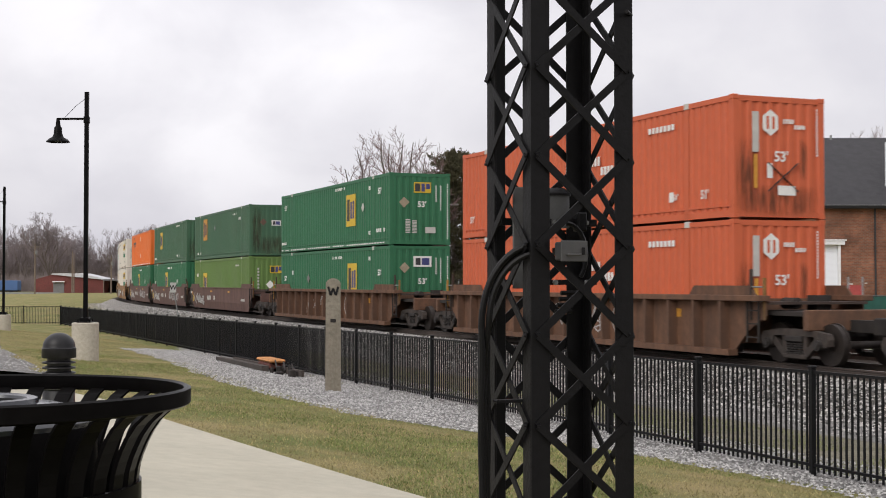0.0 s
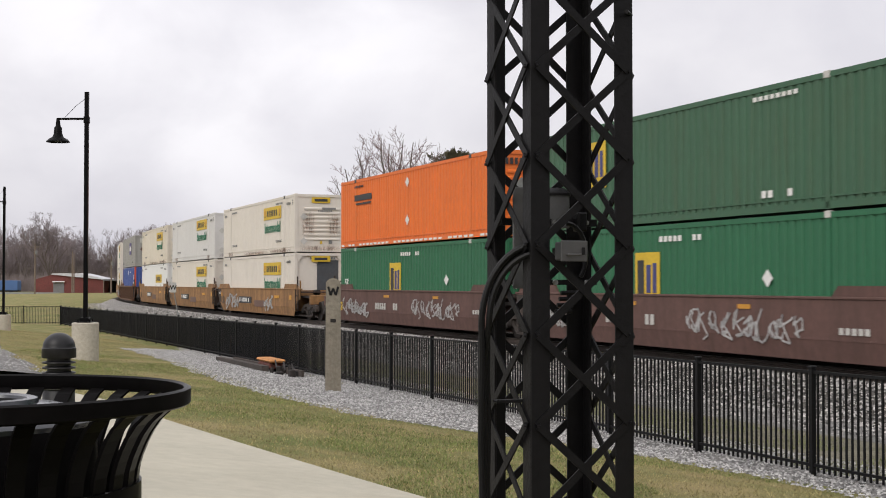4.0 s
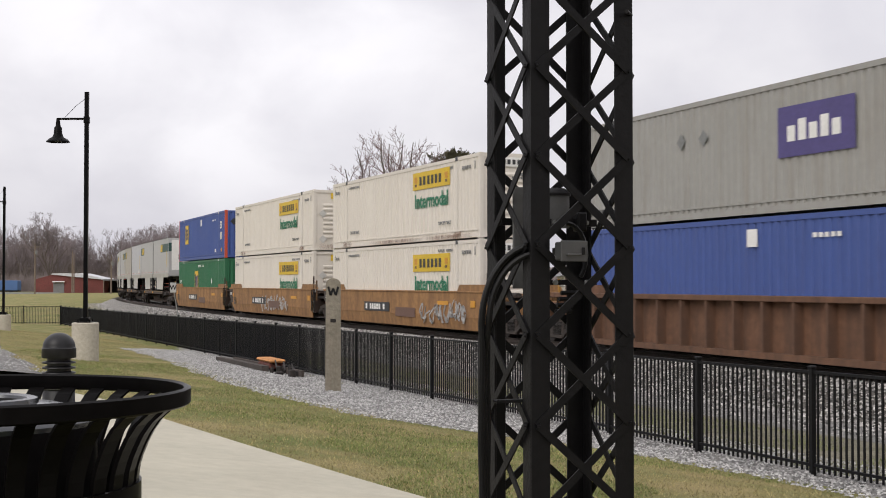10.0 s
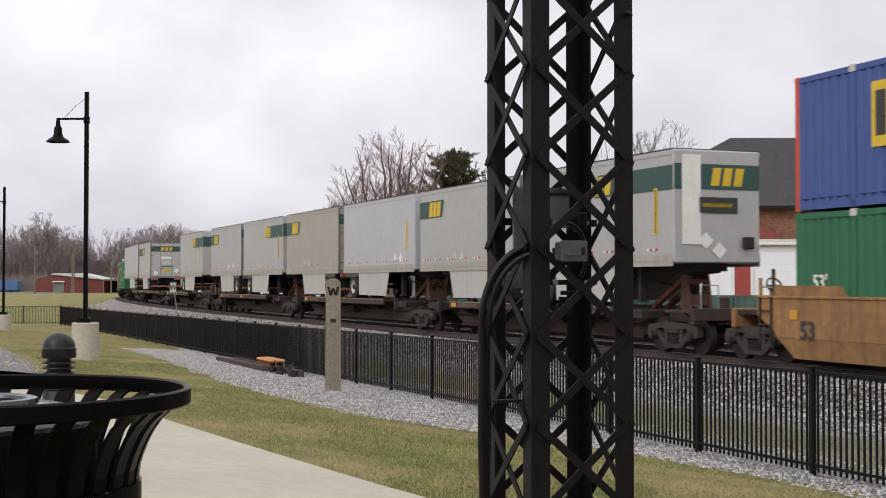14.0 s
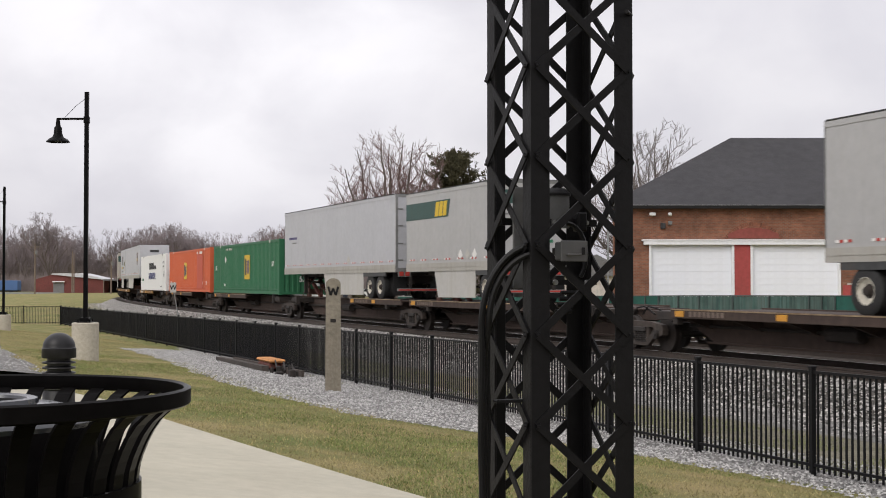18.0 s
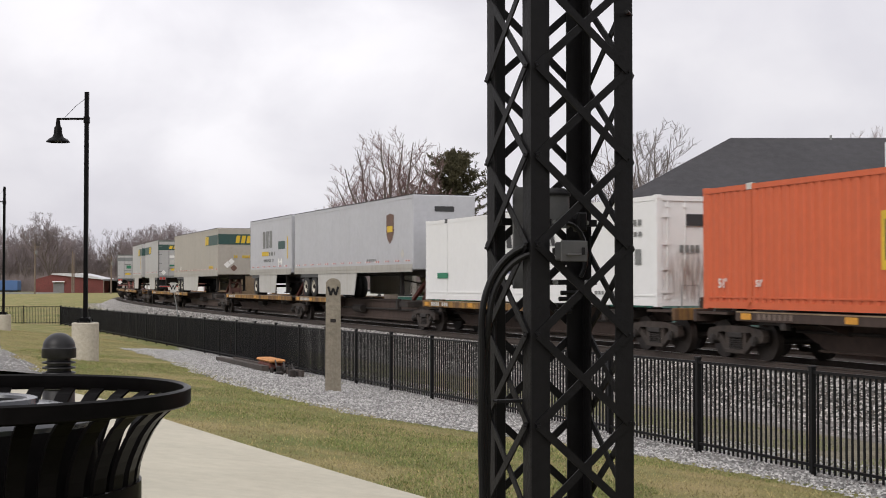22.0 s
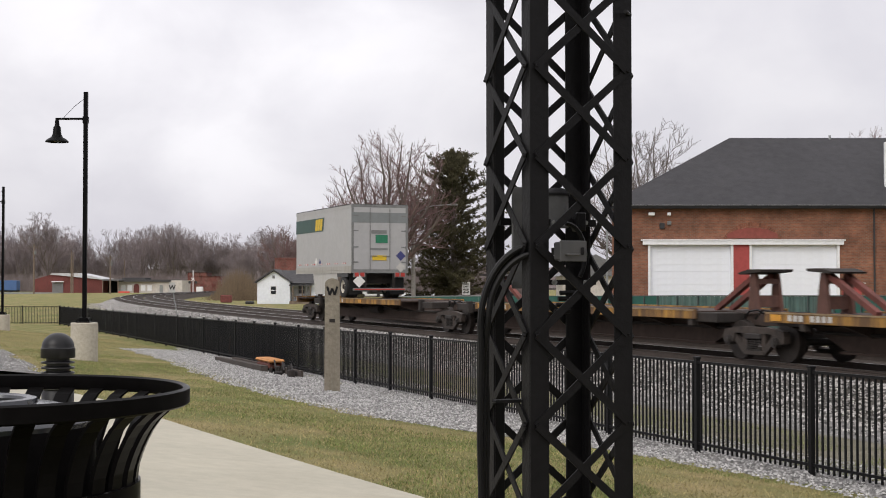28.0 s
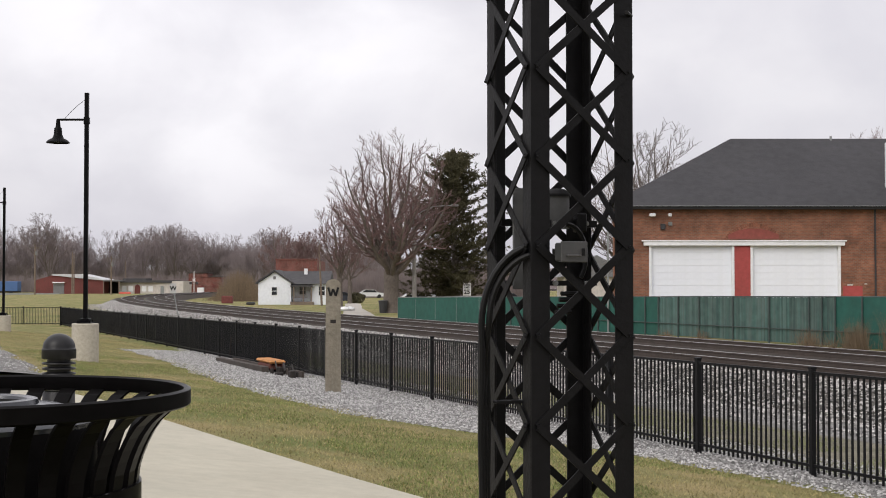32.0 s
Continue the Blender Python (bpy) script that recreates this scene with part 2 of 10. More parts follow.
def brick_mat(name, c1, c2, mortar):
    m = bpy.data.materials.new(name)
    m.use_nodes = True
    nt = m.node_tree
    N, L = nt.nodes.new, nt.links.new
    b = nt.nodes["Principled BSDF"]
    b.inputs["Roughness"].default_value = 0.9
    tc = N("ShaderNodeTexCoord")
    sp = N("ShaderNodeSeparateXYZ")
    L(tc.outputs["Object"], sp.inputs[0])
    ad = N("ShaderNodeMath")
    L(sp.outputs["X"], ad.inputs[0])
    L(sp.outputs["Y"], ad.inputs[1])
    cb = N("ShaderNodeCombineXYZ")
    L(ad.outputs[0], cb.inputs["X"])
    L(sp.outputs["Z"], cb.inputs["Y"])
    br = N("ShaderNodeTexBrick")
    br.inputs["Scale"].default_value = 1.0
    br.inputs["Brick Width"].default_value = 0.21
    br.inputs["Row Height"].default_value = 0.075
    br.inputs["Mortar Size"].default_value = 0.008
    br.inputs["Color1"].default_value, br.inputs["Color2"].default_value = (*c1, 1), (*c2, 1)
    br.inputs["Mortar"].default_value = (*mortar, 1)
    L(cb.outputs[0], br.inputs["Vector"])
    no = N("ShaderNodeTexNoise")
    no.inputs["Scale"].default_value = 0.9
    no.inputs["Detail"].default_value = 12.0
    no.inputs["Roughness"].default_value = 0.7
    L(tc.outputs["Object"], no.inputs["Vector"])
    r = N("ShaderNodeMapRange")
    r.inputs["From Min"].default_value, r.inputs["From Max"].default_value = 0.3, 0.7
    r.inputs["To Min"].default_value, r.inputs["To Max"].default_value = 0.52, 1.42
    L(no.outputs["Fac"], r.inputs["Value"])
    sc = N("ShaderNodeVectorMath")
    sc.operation = "SCALE"
    L(br.outputs["Color"], sc.inputs[0])
    L(r.outputs[0], sc.inputs["Scale"])
    L(sc.outputs[0], b.inputs["Base Color"])
    bp = N("ShaderNodeBump")
    bp.inputs["Strength"].default_value = 0.5
    bp.inputs["Distance"].default_value = 0.01
    L(br.outputs["Fac"], bp.inputs["Height"])
    bp.invert = True
    L(bp.outputs[0], b.inputs["Normal"])
    return m


M_BLACK = mat("black_enamel", (0.0042, 0.0042, 0.0046), 0.34, grain=30, vary=0.25, dirt=0.12, dirt_col=(0.006, 0.006, 0.0055), spec=0.06)
M_BINBLACK = mat("black_bin_enamel", (0.0048, 0.0044, 0.0045), 0.30, grain=30, vary=0.25, dirt=0.1, dirt_col=(0.007, 0.006, 0.0055), spec=0.035)
M_TOWER = mat("black_tower_paint", (0.0052, 0.0049, 0.0055), 0.48, grain=18, vary=0.3, dirt=0.35, dirt_col=(0.009, 0.008, 0.0078), streak=True, bump=0.15, spec=0.18)
M_FENCE = mat("black_fence_paint", (0.005, 0.005, 0.0058), 0.5, grain=25, vary=0.2, spec=0.22)
M_BOLLARD = mat("black_bollard_paint", (0.0085, 0.0082, 0.0095), 0.38, grain=30, vary=0.25, spec=0.35)
M_CABLE = mat("black_cable", (0.003, 0.003, 0.0033), 0.45, grain=40, spec=0.2)
M_BOXDARK = mat("dull_grey_box_paint", (0.052, 0.054, 0.056), 0.55, metal=0.2, grain=9, dirt=0.3)
M_GREYBOX = mat("grey_box_paint", (0.20, 0.205, 0.20), 0.5, metal=0.2, grain=9, dirt=0.3)
M_LINER = mat("dark_grey_lid", (0.030, 0.033, 0.040), 0.22, grain=10, vary=0.1, spec=0.7)
M_RELAY = mat("dim_grey_relay_paint", (0.085, 0.086, 0.088), 0.5, metal=0.2, grain=9, dirt=0.3)
M_CONC = mat("old_concrete", (0.46, 0.42, 0.35), 0.9, grain=14, vary=0.14, dirt=0.4, dirt_col=(0.22, 0.19, 0.15), bump=0.35)
M_POST = mat("weathered_concrete_post", (0.225, 0.20, 0.155), 0.92, grain=16, vary=0.2, dirt=0.55, dirt_col=(0.12, 0.10, 0.08), streak=True, bump=0.5)
M_PATH = mat("broomed_concrete", (0.440, 0.412, 0.330), 0.9, grain=7, vary=0.07, dirt=0.4, dirt_col=(0.34, 0.30, 0.235), bump=0.25, bump_scale=90)
M_GRASS = two_tone("winter_turf", (0.310, 0.248, 0.120), (0.152, 0.172, 0.054), 0.50, 0.37, 0.61, fine=55, bump=0.9)
M_GRAVEL = two_tone("grey_gravel", (0.27, 0.262, 0.252), (0.15, 0.145, 0.138), 2.2, 0.35, 0.65, fine=22, bump=1.0)
# darkened to stand for the shade in gaps between loose stones
M_BALLAST = two_tone("ballast_gap_shade", (0.15, 0.142, 0.130), (0.072, 0.067, 0.060), 1.6, 0.35, 0.65, fine=16, bump=1.0)
M_BEDTOP = two_tone("oily_track_bed", (0.062, 0.050, 0.042), (0.033, 0.027, 0.023), 1.2, 0.35, 0.65, fine=14, bump=1.0)
M_STONE = mat("gravel_stone", (0.335, 0.328, 0.320), 0.9, grain=30, vary=0.2, per="island", spread=0.6)
M_BSTONE = mat("ballast_stone", (0.315, 0.302, 0.290), 0.9, grain=30, vary=0.2, per="island", spread=0.9)
M_VERGE = two_tone("grassy_gravel_verge", (0.215, 0.196, 0.152), (0.135, 0.128, 0.088), 1.1, 0.34, 0.62, fine=20, bump=1.0)
M_BLADE = mat("grass_blade", (0.305, 0.258, 0.118), 0.85, grain=3, vary=0.25, per="island", spread=0.45)
M_BLADEG = mat("green_grass_blade", (0.170, 0.200, 0.060), 0.8, grain=3, vary=0.25, per="island", spread=0.4)
M_RAIL = mat("rail_rust", (0.058, 0.044, 0.037), 0.75, grain=9, vary=0.2)
M_RAILTOP = mat("polished_rail_head", (0.46, 0.45, 0.44), 0.30, metal=1.0, grain=6, vary=0.1)
M_TIE = mat("creosoted_tie", (0.052, 0.042, 0.036), 0.9, grain=8, vary=0.3, per="island", spread=0.3)
M_WHEEL = mat("wheel_steel", (0.026, 0.020, 0.017), 0.6, metal=0.3, grain=8, vary=0.3)
M_TRUCK = mat("cast_truck_grime", (0.041, 0.032, 0.027), 0.8, grain=7, vary=0.4, dirt=0.6, dirt_col=(0.072, 0.046, 0.032))
M_SPRING = mat("dark_spring_steel", (0.022, 0.018, 0.016), 0.7, grain=9, vary=0.3)
M_UNDER = mat("underframe_grime", (0.022, 0.018, 0.016), 0.9, grain=6, vary=0.3, dirt=0.4, dirt_col=(0.055, 0.038, 0.028))
M_WHITE = mat("white_marking", (0.74, 0.73, 0.70), 0.6, grain=20, vary=0.08)
M_YELLOW = mat("yellow_marking", (0.62, 0.42, 0.025), 0.55, grain=12, vary=0.1)
M_DARK = mat("dark_marking", (0.03, 0.03, 0.032), 0.6, grain=12, vary=0.1)
M_NAVY = mat("navy_marking", (0.045, 0.05, 0.17), 0.6, grain=12, vary=0.1)
M_TEXTGREEN = mat("green_marking", (0.02, 0.17, 0.09), 0.6, grain=12, vary=0.1)
M_PURPLE = mat("violet_marking", (0.075, 0.06, 0.19), 0.6, grain=12, vary=0.1)
M_ORANGEMARK = mat("orange_marking", (0.55, 0.26, 0.03), 0.6, grain=12, vary=0.15)
M_GRAFF = mat("pale_spray_paint", (0.42, 0.41, 0.40), 0.7, grain=9, vary=0.25)
M_BROWNMARK = mat("brown_sign", (0.13, 0.07, 0.05), 0.6, grain=12, vary=0.15)
M_REDMARK = mat("red_marking", (0.42, 0.04, 0.03), 0.6, grain=12, vary=0.1)


def stain(name, col, axis):
    """Rust run down a wall: patchy, fading out to its edges."""
    m = bpy.data.materials.new(name)
    m.use_nodes = True
    nt = m.node_tree
    N, L = nt.nodes.new, nt.links.new
    b = nt.nodes["Principled BSDF"]
    b.inputs["Base Color"].default_value = (*col, 1)
    b.inputs["Roughness"].default_value = 0.9
    tc = N("ShaderNodeTexCoord")
    sp = N("ShaderNodeSeparateXYZ")
    L(tc.outputs["Generated"], sp.inputs[0])
    last = None
    for ax in (axis, "Z"):
        inv = N("ShaderNodeMath")
        inv.operation = "SUBTRACT"
        inv.inputs[0].default_value = 1.0
        L(sp.outputs[ax], inv.inputs[1])
        mu = N("ShaderNodeMath")
        mu.operation = "MULTIPLY"
        L(sp.outputs[ax], mu.inputs[0])
        L(inv.outputs[0], mu.inputs[1])
        if last is None:
            last = mu
        else:
            m2 = N("ShaderNodeMath")
            m2.operation = "MULTIPLY"
            L(last.outputs[0], m2.inputs[0])
            L(mu.outputs[0], m2.inputs[1])
            last = m2
    mp = N("ShaderNodeMapping")
    mp.inputs["Scale"].default_value = (12.0, 12.0, 1.6)
    L(tc.outputs["Object"], mp.inputs["Vector"])
    no = N("ShaderNodeTexNoise")
    no.inputs["Scale"].default_value = 1.0
    no.inputs["Detail"].default_value = 6.0
    L(mp.outputs[0], no.inputs["Vector"])
    r = N("ShaderNodeMapRange")
    r.inputs["From Min"].default_value, r.inputs["From Max"].default_value = 0.30, 0.85
    r.inputs["To Max"].default_value = 10.0
    L(no.outputs["Fac"], r.inputs["Value"])
    m3 = N("ShaderNodeMath")
    m3.operation = "MULTIPLY"
    m3.use_clamp = True
    L(last.outputs[0], m3.inputs[0])
    L(r.outputs[0], m3.inputs[1])
    L(m3.outputs[0], b.inputs["Alpha"])
    return m


M_RUSTEND = stain("rust_run_end", (0.21, 0.085, 0.035), "Y")
M_GRIMEEND = stain("brown_grime_end", (0.075, 0.05, 0.028), "Y")
M_RUSTSIDE = stain("rust_run_side", (0.24, 0.105, 0.05), "X")
M_HOOD = mat("dark_grey_machine_hood", (0.055, 0.062, 0.07), 0.6, grain=8, vary=0.15, dirt=0.3)
M_GAP = mat("black_gap", (0.008, 0.008, 0.008), 0.9, grain=5)
# ---------------------------------------------------------------- the line of the railway
# bend of the track (1/m) at these distances along it; 0 is abeam of the second fence panel group
BEND_AT = (-420, -240, -190, -150, -120, -90, -60, -30, 0, 40, 41)
BEND = (0.00364, 0.00328, 0.00292, 0.00255, 0.00219, 0.00183, 0.00145, 0.00093, 0.00046, -0.0035, 0.0)
PS = np.arange(-640.0, 720.5, 0.5)
_k = np.interp(PS, BEND_AT, BEND, left=0.0, right=0.0)
_i0 = int(np.argmin(abs(PS)))
_phi = np.concatenate([[0], np.cumsum((_k[1:] + _k[:-1]) / 2 * 0.5)])
PPHI = _phi - _phi[_i0] + 0.3913
_dx, _dy = np.sin(PPHI), -np.cos(PPHI)
_x = np.concatenate([[0], np.cumsum((_dx[1:] + _dx[:-1]) / 2 * 0.5)])
_y = np.concatenate([[0], np.cumsum((_dy[1:] + _dy[:-1]) / 2 * 0.5)])
PX, PY = _x - _x[_i0] - 1.468, _y - _y[_i0] + 54.238


def on_track(s, off=0.0):
    """Place on the near track at s metres along it, off metres to the far side."""
    x, y, a = np.interp(s, PS, PX), np.interp(s, PS, PY), np.interp(s, PS, PPHI)
    return float(x + off * np.cos(a)), float(y + off * np.sin(a))


# ---------------------------------------------------------------- the ground
FX, FY = 4.376, 15.754            # a post of the fence
FDX, FDY = -0.377, 0.926          # the fence runs away along this
PANEL = 2.44


def fence_d(x, y):
    """Distance from the fence's line, towards the camera's side."""
    return -(0.926 * (x - FX) + 0.377 * (y - FY))


def base_z(y):
    return -0.5 - 0.0075 * (min(max(y, -10), 95) - 15.75)


def zg(x, y):
    """Height of the ground."""
    d = fence_d(x, y)
    b = base_z(y)
    if d >= 0:
        e = min(d, 10.5)
        z = b + 0.105 * e * (1 - math.exp(-e / 0.9)) if e > 0 else b
        fade = 1.0 if y < 60 else max(0.0, 1 - (y - 60) / 45.0)
        return b + (z - b) * fade
    w = min(1.0, -d / 5.0)
    return b * (1 - w) - 0.72 * w


def uv_xy(u, v):
    """u metres along the fence from its post, v metres off it towards the camera."""
    return FX + FDX * u - 0.926 * v, FY + FDY * u - 0.377 * v


def build_ground():
    g = Geo()
    # finer near the camera, coarse to the horizon
    xs = sorted(set([-2500, -1500, -900, -600, -400, -300, -220, -160, -120] + [-90 + 2 * i for i in range(15)] + [-60 + i for i in range(110)] + [50 + 5 * i for i in range(11)] +
                    [130, 170, 220, 300, 400, 600, 900, 1500, 2500]))
    ys = sorted(set([-700, -400, -200, -100, -50, -25] + [-12 + i for i in range(112)] + [100 + 4 * i for i in range(26)] + [220, 260, 300, 350, 400, 500, 700, 1000, 1500, 2500, 4000]))
    nx = len(xs)
    for y in ys:
        for x in xs:
            z = zg(x, y)
            if abs(x) < 60 and -12 < y < 110:
                z += 0.012 * noise.noise(Vector((x * 0.35, y * 0.35, 0))) - 0.012
            g.v.append((x, y, z))
    for j in range(len(ys) - 1):
        for i in range(nx - 1):
            g.f.append((j * nx + i, j * nx + i + 1, (j + 1) * nx + i + 1, (j + 1) * nx + i))
    ob = solid("ground", g, M_GRASS, "patchy winter grass, straw and green, over level ground", "ground", kind="structure", smooth=True)
    return ob


build_ground()


def ribbon(name, left, right, material, lift, label, category, cross=6, kind="structure", thick=0.0):
    """A sheet laid on the ground between two lines of points (same number on each)."""
    g = Geo()
    n = len(left)
    for (a, b), (c, d) in zip(left, right):
        for k in range(cross + 1):
            t = k / cross
            x, y = a + (c - a) * t, b + (d - b) * t
            g.v.append((x, y, zg(x, y) + (lift if thick or 0 < k < cross else -0.07)))
    for i in range(n - 1):
        for k in range(cross):
            q = i * (cross + 1) + k
            g.f.append((q, q + 1, q + cross + 2, q + cross + 1))
    if thick:
        m = len(g.v)
        g.v += [(x, y, z - thick) for x, y, z in g.v]
        ring = [i * (cross + 1) for i in range(n)] + [(n - 1) * (cross + 1) + k for k in range(1, cross + 1)] + \
               [i * (cross + 1) + cross for i in range(n - 2, -1, -1)] + [k for k in range(cross - 1, 0, -1)]
        for i in range(len(ring)):
            a, b = ring[i], ring[(i + 1) % len(ring)]
            g.f.append((a, b, b + m, a + m))
    ob = solid(name, g, material, label, category, kind=kind)
    # faces look up
    bm = bmesh.new()
    bm.from_mesh(ob.data)
    bmesh.ops.recalc_face_normals(bm, faces=bm.faces[:])
    if not thick and bm.faces[:] and bm.faces[:][0].normal.z < 0:
        bmesh.ops.reverse_faces(bm, faces=bm.faces[:])
    bm.to_mesh(ob.data)
    bm.free()
    return ob


def gravel_edge(u):
    """How wide the strip of gravel beside the fence is, u metres along it."""
    return float(np.interp(u, (-30, -2, 0, 2, 3.5, 5.5, 11, 16, 22, 31, 34, 37, 60), (1.0, 1.0, 1.1, 1.5, 3.0, 4.1, 4.4, 4.0, 3.5, 3.3, 2.0, 0.1, -0.3))) + 0.10 * math.sin(u * 1.7) + 0.06 * math.sin(u * 4.1)


def build_gravel():
    us = [-26 + 0.75 * i for i in range(128)]
    left = [uv_xy(u, gravel_edge(u)) for u in us]
    right = [uv_xy(u, -9.0) for u in us]
    ribbon("gravel_strip", left, right, M_GRAVEL, 0.004, "strip of loose grey gravel along the fence", "gravel", cross=18)
    # thin grass and dirty gravel at the foot of the ballast
    ribbon("verge", [uv_xy(u, -0.22 - 0.12 * math.sin(u * 2.3) - 0.07 * math.sin(u * 5.9)) for u in us], [uv_xy(u, -4.2) for u in us], M_VERGE, 0.012, "dirty gravel with thin grass between fence and ballast", "verge", cross=10)
    # the gravelled yard beyond the light bollard
    us = [9 + 0.5 * i for i in range(59)]
    ribbon("gravel_yard", [uv_xy(u, 7.6 + 0.15 * math.sin(u * 1.3)) for u in us], [uv_xy(u, 24) for u in us], M_GRAVEL, 0.045,
           "pale grey gravel yard", "gravel", cross=48)


build_gravel()


def stones(name, count, place, size, material, label, seed):
    """Loose stones, too many to count."""
    rnd = random.Random(seed)
    g = Geo()
    shape = [(1, 0, 0), (-1, 0, 0), (0, 1, 0), (0, -1, 0), (0, 0, 1), (0, 0, -0.6)]
    tri = [(0, 2, 4), (2, 1, 4), (1, 3, 4), (3, 0, 4), (2, 0, 5), (1, 2, 5), (3, 1, 5), (0, 3, 5)]
    for _ in range(count):
        x, y, z = place(rnd)
        a, r = rnd.random() * 6.28, size * (0.5 + rnd.random())
        c, s = math.cos(a), math.sin(a)
        vs = []
        for px, py, pz in shape:
            px, py, pz = px * r * (0.7 + 0.6 * rnd.random()), py * r * (0.7 + 0.6 * rnd.random()), pz * r * (0.5 + 0.5 * rnd.random())
            vs.append((x + c * px - s * py, y + s * px + c * py, z + pz))
        g.add(vs, tri)
    return solid(name, g, material, label, "stones", kind="stuff")


def _strip_place(rnd):
    while True:
        u = -6 + 45 * rnd.random() ** 1.3
        v = rnd.uniform(-1.5, 4.4)
        if v < gravel_edge(u) + 0.15 * rnd.random():
            x, y = uv_xy(u, v)
            return x, y, zg(x, y) + 0.018


stones("gravel_stones", 46000, _strip_place, 0.0175, M_STONE, "loose grey and white gravel stones", 3)


def _yard_place(rnd):
    u, v = rnd.uniform(9.5, 30), rnd.uniform(7.8, 15)
    x, y = uv_xy(u, v)
    return x, y, zg(x, y) + 0.05


stones("yard_stones", 9000, _yard_place, 0.015, M_STONE, "loose stones of the gravel yard", 5)


# ---------------------------------------------------------------- concrete path
def build_path():
    us = [-14 + 0.5 * i for i in range(45)]
    outer, inner = [], []
    for u in us:
        bend = max(0.0, u - 3.2)
        outer.append(uv_xy(u, 6.51 + 0.91 * min(1, max(0, (u + 4) / 6.5)) ** 0.85 + 0.16 * bend ** 1.6))
        inner.append(uv_xy(u - 0.1 * bend, 8.72 + 0.15 * min(1, max(0, (u + 4) / 6.5)) + 0.20 * bend ** 1.6))
    ribbon("pavement", outer, inner, M_PATH, 0.014, "pale broomed concrete footpath with tooled edges", "footpath", cross=4, thick=0.12)


build_path()


def grass(name, count, u0, u1, v0, v1, material, label, seed, height, keep=None):
    """Blades and tufts of turf; too many to count."""
    rnd = random.Random(seed)
    g = Geo()
    made = 0
    while made < count:
        u = u0 + (u1 - u0) * rnd.random() ** 1.5
        v = rnd.uniform(v0, v1)
        if v > 0 and v < gravel_edge(u) + rnd.uniform(-0.35, 0.35):
            continue
        if keep and not keep(u, v):
            continue
        x, y = uv_xy(u, v)
        z = zg(x, y)
        a = rnd.random() * 6.28
        hgt = height * (0.4 + rnd.random())
        w = 0.003 + 0.004 * rnd.random()
        lx, ly = rnd.gauss(0, 0.5) * hgt, rnd.gauss(0, 0.5) * hgt
        c, s = math.cos(a) * w, math.sin(a) * w
        g.add([(x - c, y - s, z), (x + c, y + s, z), (x + lx, y + ly, z + hgt)], [(0, 1, 2)])
        made += 1
    return solid(name, g, material, label, "grass", kind="stuff")


def _lawn(u, v):
    bend = max(0.0, u - 3.2)
    lo = 6.51 + 0.91 * min(1, max(0, (u + 4) / 6.5)) ** 0.85 + 0.16 * bend ** 1.6
    return not (lo - 0.02 < v < lo + 2.25)


grass("straw_grass", 80000, -6, 46, 0.8, 8.2, M_BLADE, "short dry straw-coloured grass", 11, 0.024, _lawn)
grass("green_grass", 46000, -6, 22, 0.8, 7.4, M_BLADEG, "short green grass among the straw", 12, 0.026,
      lambda u, v: _lawn(u, v) and noise.noise(Vector((u * 0.35, v * 0.5, 3))) > -0.05)

grass("verge_grass", 26000, -5, 34, -3.4, -0.3, M_BLADEG, "thin grass in the gravel behind the fence", 13, 0.05,
      lambda u, v: noise.noise(Vector((u * 0.8, v * 0.9, 6))) > -0.15)


